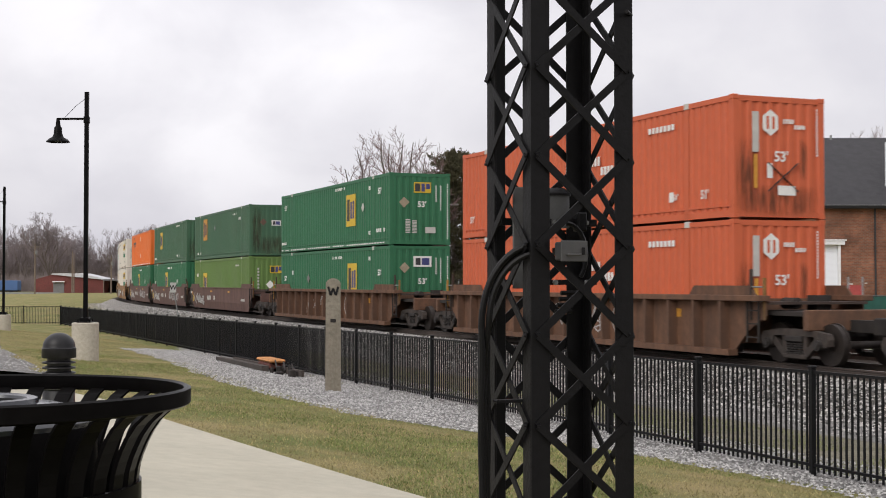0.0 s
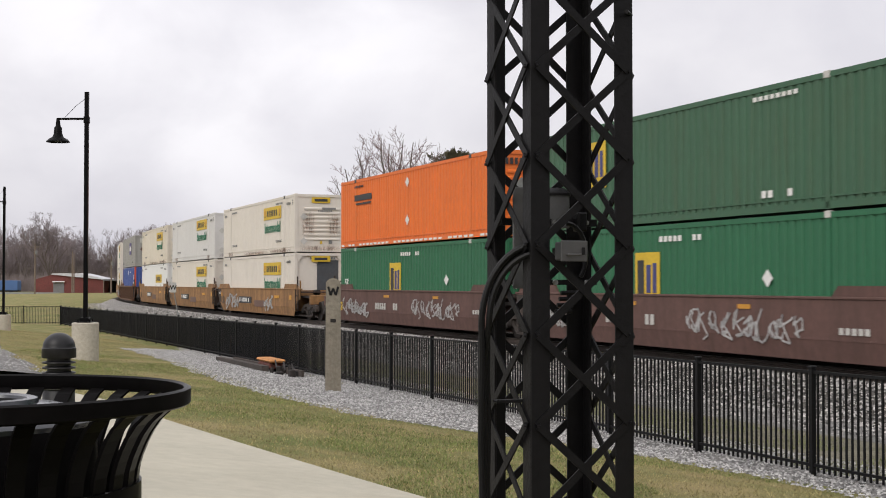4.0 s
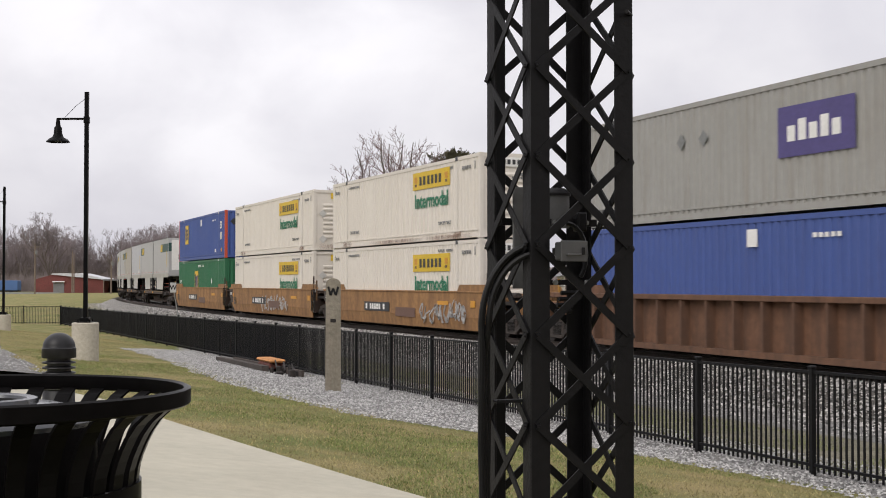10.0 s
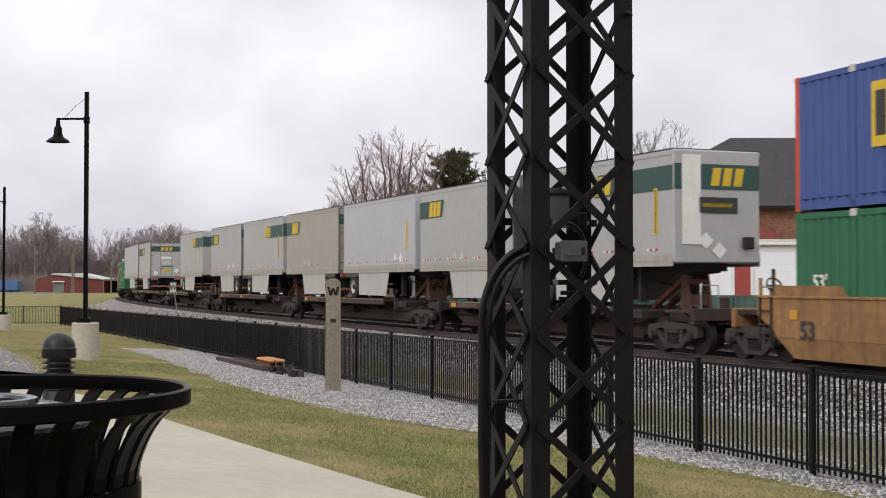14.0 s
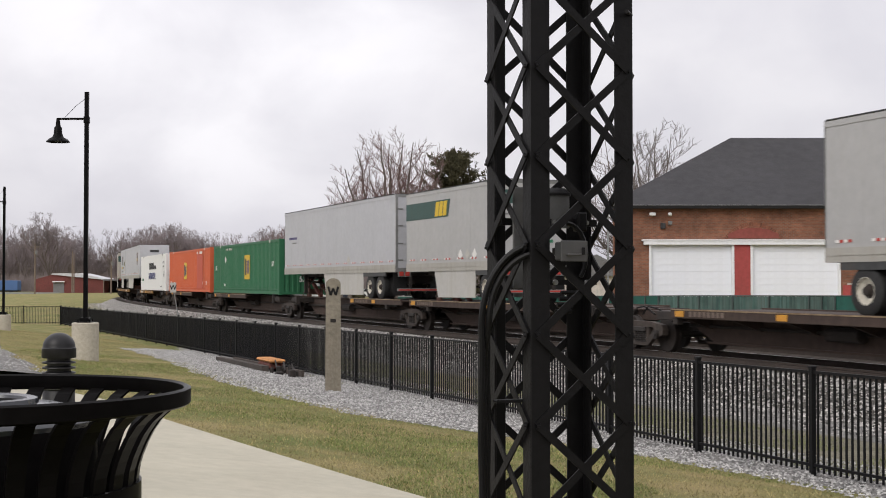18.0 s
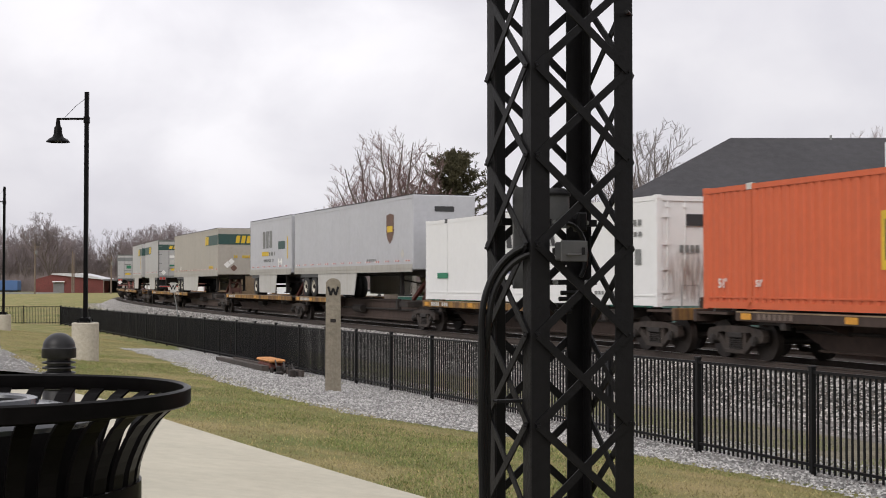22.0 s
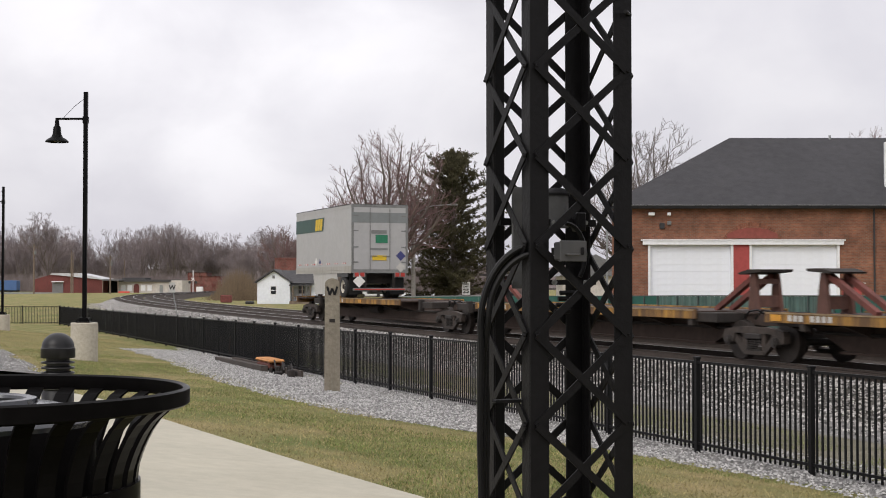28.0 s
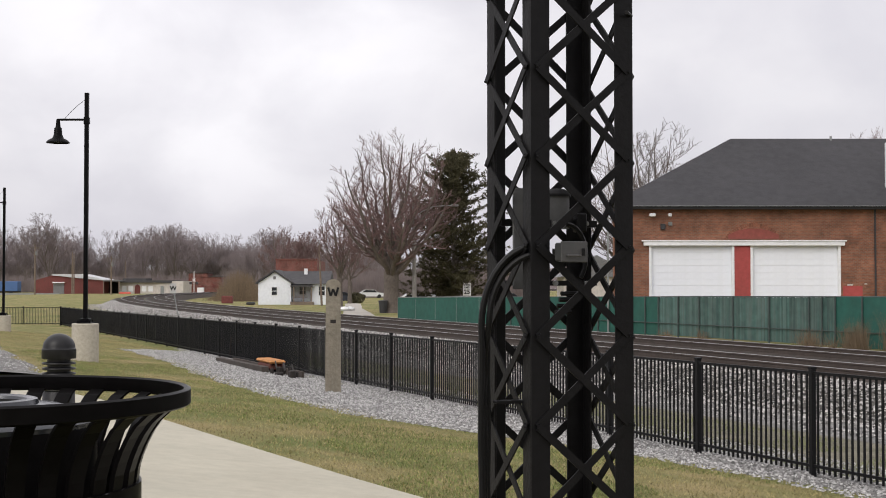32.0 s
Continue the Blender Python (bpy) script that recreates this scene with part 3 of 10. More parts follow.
# ---------------------------------------------------------------- railway
def build_track(name, off, label, near):
    ss = [s * 2.0 for s in range(-300, 341)]
    # ballast bed: shoulders with shaded stone gaps in their colour, the oily middle darker
    track = thing(name, label, "railway track", kind="structure")
    near_edge = -3.3 if near else -1.8
    far_edge = 1.95 if near else 3.3
    for nm, prof, m, lab in (("ballast_shoulder", [(near_edge, -0.80 if near else -0.24), (-1.95, -0.22), (-1.65, -0.19)], M_BALLAST, "shoulder of broken ballast, base darkened between the stones"),
                             ("track_bed", [(-1.65, -0.185), (-1.3, -0.16), (1.3, -0.16), (far_edge, -0.2 if near else -0.76)], M_BEDTOP, "dark oily track bed")):
        g = Geo()
        n = len(prof)
        for s in ss:
            for o, z in prof:
                x, y = on_track(s, off + o)
                g.v.append((x, y, z + 0.015 * noise.noise(Vector((s * 0.5, o, off)))))
        for i in range(len(ss) - 1):
            for k in range(n - 1):
                g.f.append((i * n + k, i * n + k + 1, (i + 1) * n + k + 1, (i + 1) * n + k))
        part(nm, g, m, track, lab)
    for side in (-0.7525, 0.7525):
        rail, head = Geo(), Geo()
        for gg, pr in ((rail, [(-0.075, -0.18), (0.075, -0.18), (0.02, -0.15), (0.02, -0.05), (0.036, -0.04), (0.036, -0.006), (-0.036, -0.006), (-0.036, -0.04), (-0.02, -0.05), (-0.02, -0.15)]),
                       (head, [(0.028, -0.006), (0.022, 0.0), (-0.022, 0.0), (-0.028, -0.006)])):
            n = len(pr)
            for s in ss:
                for o, z in pr:
                    x, y = on_track(s, off + side + o)
                    gg.v.append((x, y, z))
            for i in range(len(ss) - 1):
                for k in range(n):
                    k2 = (k + 1) % n
                    gg.f.append((i * n + k, i * n + k2, (i + 1) * n + k2, (i + 1) * n + k))
        r = part("rail", rail, M_RAIL, track)
        part("rail_head", head, M_RAILTOP, r, "bright worn running surface")
    ties = Geo()
    for i in range(-430, 190):
        s = i * 0.53
        a = float(np.interp(s, PS, PPHI))
        x, y = on_track(s, off)
        m = Matrix.Translation((x, y, 0)) @ Matrix.Rotation(a, 4, "Z")
        t = Geo().box(-1.3, 1.3, -0.115, 0.115, -0.33, -0.165)
        ties.add([m @ Vector(p) for p in t.v], t.f)
    tagged(part("ties", ties, M_TIE, track, "dark creosoted wooden ties"), kind="stuff")
    return track


build_track("near_track", 0.0, "curving railway track with bright rails on grey ballast", True)
build_track("far_track", 4.0, "second railway track behind the first, on grey ballast", False)


def _ballast_place(rnd):
    s = 52 - 165 * rnd.random() ** 1.5
    o = -1.5 - 1.95 * rnd.random() if rnd.random() < 0.86 else -3.3 - 1.6 * rnd.random() ** 2
    x, y = on_track(s, o)
    z = float(np.interp(-o, (0, 1.35, 1.95, 3.3, 6.5), (-0.16, -0.16, -0.22, -0.79, -0.79)))
    return x, y, max(z, zg(x, y)) + 0.02


stones("ballast_stones", 74000, _ballast_place, 0.030, M_BSTONE, "broken grey ballast stones beside the rails", 9)
# ---------------------------------------------------------------- steel fence beside the railway
FENCE_H = 1.25


def build_fence():
    fence = thing("fence", "black steel picket fence along the gravel", "fence", kind="structure")
    picket = mesh_of("picket", Geo().box(-0.0108, 0.0108, -0.0108, 0.0108, 0.05, FENCE_H - 0.04), M_FENCE)
    post = mesh_of("post", Geo().soft(-0.032, 0.032, -0.032, 0.032, -0.25, FENCE_H + 0.02, 0.004).soft(-0.042, 0.042, -0.042, 0.042, FENCE_H + 0.02, FENCE_H + 0.05, 0.008), M_FENCE)
    turn = math.atan2(FDY, FDX)
    far_p = Geo()
    for i in range(-6, 34):
        u = i * PANEL
        x, y = uv_xy(u, 0)
        z = base_z(y)
        part("post", post, None, fence, at=Matrix.Translation((x, y, z)) @ Matrix.Rotation(turn, 4, "Z"))
        if i == 33:
            break
        x1, y1 = uv_xy(u + PANEL, 0)
        z1 = base_z(y1)
        for h0 in (0.13, FENCE_H - 0.025):
            part("rail", Geo().bar((x, y, z + h0), (x1, y1, z1 + h0), 0.034, 0.034), M_FENCE, fence)
        n = 23
        for k in range(n):
            t = (k + 1) / (n + 1)
            px, py, pz = x + (x1 - x) * t, y + (y1 - y) * t, z + (z1 - z) * t
            m = Matrix.Translation((px, py, pz)) @ Matrix.Rotation(turn, 4, "Z")
            if -2 <= i < 10:
                part("picket", picket, None, fence, at=m)
            else:
                far_p.add([m @ p.co for p in picket.vertices], [tuple(q.vertices) for q in picket.polygons])
    tagged(part("far_pickets", far_p, M_FENCE, fence), kind="stuff")
    # the return of the fence across the end of the yard
    x0, y0 = uv_xy(33 * PANEL, 0)
    back = thing("fence_return", "black steel picket fence across the end of the lawn", "fence", kind="structure")
    g = Geo()
    z0 = base_z(y0)
    n = 0
    for i in range(6):
        part("post", post, None, back, at=(x0 - 0.06 - i * 2.44, y0 - 0.25 * i, z0))
        if i < 5:
            a, b = x0 - 0.06 - i * 2.44, x0 - 0.06 - (i + 1) * 2.44
            for h0 in (0.13, FENCE_H - 0.025):
                part("rail", Geo().bar((a, y0 - 0.25 * i, z0 + h0), (b, y0 - 0.25 * (i + 1), z0 + h0), 0.034), M_FENCE, back)
            for k in range(23):
                part("picket", picket, None, back, at=(a + (b - a) * (k + 1) / 24, y0 - 0.25 * (i + (k + 1) / 24), z0))


# ---------------------------------------------------------------- lattice tower
T_A = radians(20.5)
T_W = 0.622
T_X, T_Y = 0.475, 7.15
T_PITCH, T_NODE = 0.486, 2.47


def build_tower():
    z0 = zg(T_X, T_Y)
    tw = thing("lattice_tower", "black-painted riveted steel lattice signal tower", "tower", at=(T_X, T_Y, 0), rz=T_A)
    top, w, fl, th = 4.9, T_W, 0.112, 0.012
    # corner angles: front is local -y
    for cx, cy, sx, sy in ((0, 0, 1, 1), (w, 0, -1, 1), (0, w, 1, -1), (w, w, -1, -1)):
        g = Geo()
        g.soft(min(cx, cx + sx * fl), max(cx, cx + sx * fl), min(cy, cy + sy * th), max(cy, cy + sy * th), z0 - 0.1, top, 0.002)
        g.soft(min(cx, cx + sx * th), max(cx, cx + sx * th), min(cy + sy * th, cy + sy * fl), max(cy + sy * th, cy + sy * fl), z0 - 0.1, top, 0.002)
        part("leg", g, M_TOWER, tw)
    lo = int((z0 + 0.1 - T_NODE) / T_PITCH) - 1
    hi = int((top - T_NODE) / T_PITCH)
    wd, tk, e = 0.043, 0.010, 0.035
    rivet = Geo().cyl((0, 0, -0.008), (0, 0, 0.005), 0.011, 0.007, 8)
    rv = mesh_of("rivet", rivet, M_TOWER)
    for k in range(lo, hi):
        za, zb = max(z0, T_NODE + k * T_PITCH), T_NODE + (k + 1) * T_PITCH
        for face in range(4):
            for flip in (0, 1):
                a, b = (za, zb) if not flip else (zb, za)
                o = 0.006 + flip * 0.011
                if face == 0:
                    p, q, up = (e, -o, a), (w - e, -o, b), (0, 1, 0)
                elif face == 1:
                    p, q, up = (-o, e, a), (-o, w - e, b), (1, 0, 0)
                elif face == 2:
                    p, q, up = (e, w + o, a), (w - e, w + o, b), (0, 1, 0)
                else:
                    p, q, up = (w + o, e, a), (w + o, w - e, b), (1, 0, 0)
                part("lattice_bar", Geo().bar(p, q, wd, tk, up=up), M_TOWER, tw)
        # rivets where the bars meet the legs
        for px in (e, w - e):
            part("rivet", rv, None, tw, at=Matrix.Translation((px, -0.024, zb)) @ Matrix.Rotation(math.pi / 2, 4, "X"))
        for py in (e, w - e):
            part("rivet", rv, None, tw, at=Matrix.Translation((-0.024, py, zb)) @ Matrix.Rotation(-math.pi / 2, 4, "Y"))
    # gusset where the small pin sits
    part("step_bolt", Geo().cyl((w, 0.02, 3.28), (w - 0.07, -0.06, 3.28), 0.012, n=8), M_TOWER, tw)
    return tw


def build_tower_gear():
    """Boxes, brackets and cables carried inside and on the tower."""
    m = Matrix.Translation((T_X, T_Y, 0)) @ Matrix.Rotation(T_A, 4, "Z")

    def box_thing(name, label, x, y, z, sx, sy, sz, material):
        t = thing(name, label, "electrical box", at=m @ Vector((x, y, z)), rz=T_A)
        part("case", Geo().soft(-sx / 2, sx / 2, -sy / 2, sy / 2, -sz / 2, sz / 2, 0.008), material, t)
        part("lid", Geo().soft(-sx / 2 - 0.008, sx / 2 + 0.008, -sy / 2 - 0.012, -sy / 2 - 0.001, -sz / 2 - 0.006, sz / 2 + 0.006, 0.004), material, t)
        part("latch", Geo().soft(sx / 2 - 0.03, sx / 2 - 0.012, -sy / 2 - 0.024, -sy / 2 - 0.012, -0.02, 0.02, 0.003), M_TOWER, t)
        part("handle", Geo().tube([(-sx * 0.33, -sy / 2 - 0.012, -sz * 0.2), (-sx * 0.33, -sy / 2 - 0.03, -sz * 0.2), (sx * 0.2, -sy / 2 - 0.03, -sz * 0.2), (sx * 0.2, -sy / 2 - 0.012, -sz * 0.2)], 0.006, 6), material, t)
        part("bracket", Geo().box(-sx * 0.42, sx * 0.42, sy / 2, sy / 2 + 0.05, -sz * 0.2, sz * 0.2), M_TOWER, t)
        return t
    box_thing("junction_box", "small weathered grey metal junction box on the tower", 0.190, -0.085, 1.952, 0.142, 0.09, 0.100, M_BOXDARK)
    gear = thing("signal_bracket", "black steel brackets and grey relay case inside the tower", "signal gear", at=m @ Vector((0, 0, 0)), rz=T_A)
    part("relay_case", Geo().cyl((0.365, 0.45, 2.10), (0.365, 0.45, 2.30), 0.075, n=16), M_RELAY, gear, smooth=True)
    part("relay_cap", Geo().lathe([(0.0, 2.335), (0.05, 2.33), (0.085, 2.30), (0.085, 2.285)], 16, 0.365, 0.45), M_TOWER, gear, smooth=True)
    part("plate", Geo().soft(0.02, 0.12, 0.28, 0.30, 1.75, 2.32, 0.004), M_RELAY, gear)
    part("arm", Geo().box(0.0, w_in(), 0.40, 0.44, 2.11, 2.15), M_TOWER, gear)
    part("arm", Geo().box(0.0, w_in(), 0.40, 0.44, 1.77, 1.80), M_TOWER, gear)
    for zb in (2.13, 1.785):
        part("bolt", Geo().cyl((0.33, 0.40, zb), (0.33, 0.385, zb), 0.016, n=10), M_GREYBOX, gear)
        part("bolt", Geo().cyl((0.53, 0.40, zb), (0.53, 0.385, zb), 0.014, n=10), M_GREYBOX, gear)
    part("clamp", Geo().soft(0.10, 0.17, 0.36, 0.44, 2.08, 2.19, 0.008), M_TOWER, gear)
    part("clamp", Geo().soft(0.46, 0.52, 0.36, 0.44, 2.08, 2.19, 0.008), M_TOWER, gear)
    for i in range(4):
        part("insulator", Geo().cyl((0.30 + 0.012 * i, 0.33, 1.62 + 0.035 * i), (0.40 + 0.012 * i, 0.33, 1.62 + 0.035 * i), 0.013, n=8), M_TOWER, gear)
    # cables: out of the tower on its left side, over and down
    loops = [((0.10, 0.03, 1.99), 0.00, 0.0185), ((0.10, 0.00, 1.945), 0.05, 0.017), ((0.10, 0.06, 1.97), 0.10, 0.015)]
    for i, (p0, inset, r) in enumerate(loops):
        pts = []
        cx = -0.232 + inset * 0.62
        for k in range(13):
            a = math.pi / 2 * k / 12
            pts.append((p0[0] + (cx - p0[0]) * math.sin(a), p0[1] + 0.11 * math.sin(a), p0[2] - (0.44 - inset) * (1 - math.cos(a)) + 0.02 * math.sin(2 * a)))
        pts += [(cx + 0.004 * math.sin(z * 9 + i), 0.14 + inset * 0.6, pts[-1][2] - z) for z in (0.15, 0.35, 0.6, 0.9, 1.2)]
        c = solid("power_cable", Geo().tube([m @ Vector(p) for p in pts], r, 8), M_CABLE, "thick black cable looping down the tower", "cable", smooth=True, group="tower cables")
    loop = [(0.36 + 0.12 * math.sin(a), 0.30, 2.12 - 0.18 * (1 - math.cos(a))) for a in [i * 0.26 for i in range(10)]]
    solid("thin_cable", Geo().tube([m @ Vector(p) for p in loop], 0.014, 6), M_CABLE, "black cable hanging inside the tower", "cable", smooth=True, group="tower cables")
    part("cable_clamp", Geo().soft(-0.15, 0.02, 0.12, 0.18, 1.128, 1.146, 0.004), M_TOWER, gear)


def w_in():
    return T_W - 0.02


# ---------------------------------------------------------------- litter bin
def build_bin():
    bx, by = -0.782, 2.22
    z0 = zg(bx, by) + 0.02
    t = thing("litter_bin", "black slatted steel litter bin with a flared rim", "litter bin", at=(bx, by, 0))
    zr, R = 1.603, 0.355
    # flat-bar rim
    part("rim", Geo().lathe([(R, zr), (R, zr - 0.024), (R - 0.004, zr - 0.027), (R - 0.010, zr - 0.026), (R - 0.012, zr - 0.022), (R - 0.012, zr), (R - 0.006, zr + 0.003)], 72, close=True), M_BINBLACK, t, smooth=True)
    prof = [(zr - 0.022, R - 0.010), (zr - 0.032, R - 0.030), (zr - 0.05, R - 0.050), (zr - 0.07, R - 0.064), (zr - 0.09, R - 0.074), (zr - 0.11, R - 0.082), (zr - 0.13, R - 0.088), (zr - 0.16, R - 0.092), (zr - 0.20, R - 0.094), (zr - 0.5, R - 0.092), (z0 + 0.08, R - 0.085)]
    n = 34
    for k in range(n):
        a = 2 * math.pi * (k + 0.5) / n
        ca, sa = math.cos(a), math.sin(a)
        g = Geo()
        hw, th = 0.0145, 0.004
        for z, r in prof:
            for dr, dw in ((th, -hw), (th, hw), (-th, hw), (-th, -hw)):
                g.v.append(((r + dr) * ca - dw * sa, (r + dr) * sa + dw * ca, z))
        for i in range(len(prof) - 1):
            for q in range(4):
                g.f.append((i * 4 + q, i * 4 + (q + 1) % 4, (i + 1) * 4 + (q + 1) % 4, (i + 1) * 4 + q))
        part("slat", g, M_BINBLACK, t)
    for zb in (zr - 0.155, z0 + 0.1):
        part("band", Geo().lathe([(R - 0.082, zb), (R - 0.082, zb - 0.035), (R - 0.090, zb - 0.035), (R - 0.090, zb)], 48, close=True), M_BINBLACK, t, smooth=True)
    part("base", Geo().lathe([(0, z0), (R - 0.09, z0), (R - 0.07, z0 + 0.02), (R - 0.07, z0 + 0.06), (0, z0 + 0.06)], 32), M_BLACK, t)
    # inner can and its lid with a round mouth
    part("liner", Geo().lathe([(0.19, zr - 0.056), (0.197, zr - 0.058), (0.199, zr - 0.07), (0.20, z0 + 0.09), (0.19, z0 + 0.07), (0, z0 + 0.07)], 40), M_BINBLACK, t, smooth=True)
    part("lid", Geo().lathe([(0.197, zr - 0.058), (0.20, zr - 0.050), (0.196, zr - 0.044), (0.165, zr - 0.032), (0.135, zr - 0.025), (0.103, zr - 0.022), (0.101, zr - 0.014), (0.093, zr - 0.012), (0.084, zr - 0.015), (0.082, zr - 0.020)], 56), M_LINER, t, "dark grey domed lid with a round mouth", smooth=True)
    # lining coloured flat black to stand for the shade inside the can
    part("mouth", Geo().lathe([(0.082, zr - 0.020), (0.080, zr - 0.03), (0.080, zr - 0.25), (0, zr - 0.25)], 40), M_GAP, t, smooth=True)
    return t


def build_bollard():
    x, y = -2.37, 8.2
    z0 = zg(x, y)
    top = 1.475
    t = thing("light_bollard", "black louvred light bollard with a domed cap", "bollard", at=(x, y, 0))
    r = 0.098
    part("shaft", Geo().lathe([(r, z0), (r, top - 0.36), (r * 0.97, top - 0.355), (0, top - 0.355)], 32), M_BOLLARD, t, smooth=True)
    part("core", Geo().lathe([(0.07, top - 0.36), (0.07, top - 0.15)], 24), M_BOLLARD, t, smooth=True)
    for k in range(6):
        z = top - 0.345 + k * 0.032
        part("louvre", Geo().lathe([(0.06, z + 0.006), (r + 0.002, z - 0.004), (r + 0.004, z + 0.001), (r + 0.002, z + 0.006), (0.06, z + 0.015)], 32, close=True), M_BOLLARD, t, smooth=True)
    part("band", Geo().lathe([(0.06, top - 0.155), (r + 0.004, top - 0.155), (r + 0.006, top - 0.15), (r + 0.006, top - 0.096), (r, top - 0.09), (0.06, top - 0.09)], 32), M_BOLLARD, t, smooth=True)
    dome = [(r + 0.001, top - 0.09)] + [((r) * math.cos(a), top - 0.088 + 0.088 * math.sin(a)) for a in [i * math.pi / 20 for i in range(10)]] + [(0.0, top)]
    part("cap", Geo().lathe(dome, 32), M_BOLLARD, t, smooth=True)
    return t


# ---------------------------------------------------------------- street lamps
def lamp_at(x, y, zb, zt, ztop):
    t = thing("street_lamp", "black bell-shade street lamp on a round concrete footing", "street lamp", at=(x, y, 0), group="street lamps")
    part("footing", Geo().lathe([(0.30, zb - 0.4), (0.30, zt - 0.02), (0.28, zt), (0, zt)], 28), M_CONC, t, "pale cast concrete footing", smooth=True)
    part("base_plate", Geo().soft(-0.16, 0.16, -0.16, 0.16, zt, zt + 0.03, 0.006), M_BLACK, t)
    part("base_cover", Geo().soft(-0.11, 0.11, -0.11, 0.11, zt + 0.03, zt + 0.11, 0.01), M_BLACK, t)
    for sx in (-1, 1):
        for sy in (-1, 1):
            part("bolt", Geo().cyl((sx * 0.13, sy * 0.13, zt + 0.03), (sx * 0.13, sy * 0.13, zt + 0.07), 0.016, n=6), M_BLACK, t)
    part("pole", Geo().soft(-0.045, 0.045, -0.045, 0.045, zt, ztop, 0.006), M_BLACK, t)
    za = ztop - 0.61
    part("arm", Geo().bar((0.04, 0, za), (-0.66, 0, za), 0.05, 0.045), M_BLACK, t)
    part("collar", Geo().soft(-0.06, 0.06, -0.06, 0.06, za - 0.10, za + 0.05, 0.006), M_BLACK, t)
    part("brace", Geo().tube([(0.03, 0, ztop - 0.1), (-0.25, 0, ztop - 0.32), (-0.5, 0, za + 0.03)], 0.006, 5), M_BLACK, t)
    sx = -0.65
    shade = part("shade", Geo().lathe([(0.035, za + 0.02), (0.05, za - 0.10), (0.055, za - 0.16), (0.085, za - 0.20), (0.095, za - 0.34), (0.13, za - 0.42), (0.22, za - 0.47), (0.262, za - 0.515), (0.262, za - 0.53),
                                       (0.20, za - 0.48), (0.10, za - 0.40)], 28, sx, 0), M_BLACK, t, smooth=True)
    part("lens", Geo().lathe([(0.19, za - 0.475), (0.12, za - 0.50), (0, za - 0.51)], 20, sx, 0), M_GREYBOX, t, smooth=True)
    return t


def build_lamps():
    lamp_at(-8.08, 30.0, 0.04, 0.885, 6.11)
    lamp_at(-17.88, 54.0, -0.2, 0.49, 5.70)


# ---------------------------------------------------------------- whistle post and what lies by the fence
def build_whistle_post():
    x, y = -2.20, 26.6
    z0 = zg(x, y)
    t = thing("whistle_post", "weathered concrete whistle post with a round top", "post", at=(x, y, 0), rz=radians(4))
    w, th, top = 0.146, 0.17, 1.872
    arch = [(-w - 0.012, z0 - 0.2), (w + 0.012, z0 - 0.2)] + [(w * math.cos(a), top - w * 0.75 + w * 0.75 * math.sin(a)) for a in [i * math.pi / 12 for i in range(13)]]
    g = Geo().prism(arch, -th / 2, th / 2, "y")
    part("shaft", g, M_POST, t)
    wl = Geo()
    for (xa, za), (xb, zb) in zip(((-0.10, 0.085), (-0.05, -0.085), (0.0, 0.05), (0.05, -0.085)), ((-0.05, -0.085), (0.0, 0.05), (0.05, -0.085), (0.10, 0.085))):
        wl.bar((xa, -th / 2 - 0.005, top - 0.25 + za), (xb, -th / 2 - 0.005, top - 0.25 + zb), 0.042, 0.008, up=(0, 1, 0))
    part("letter", wl, M_GAP, t, "black letter W")
    part("plate", Geo().soft(-0.055, 0.055, -th / 2 - 0.008, -th / 2, top - 0.88, top - 0.81, 0.002), M_UNDER, t, "small dark brown plate")
    return t


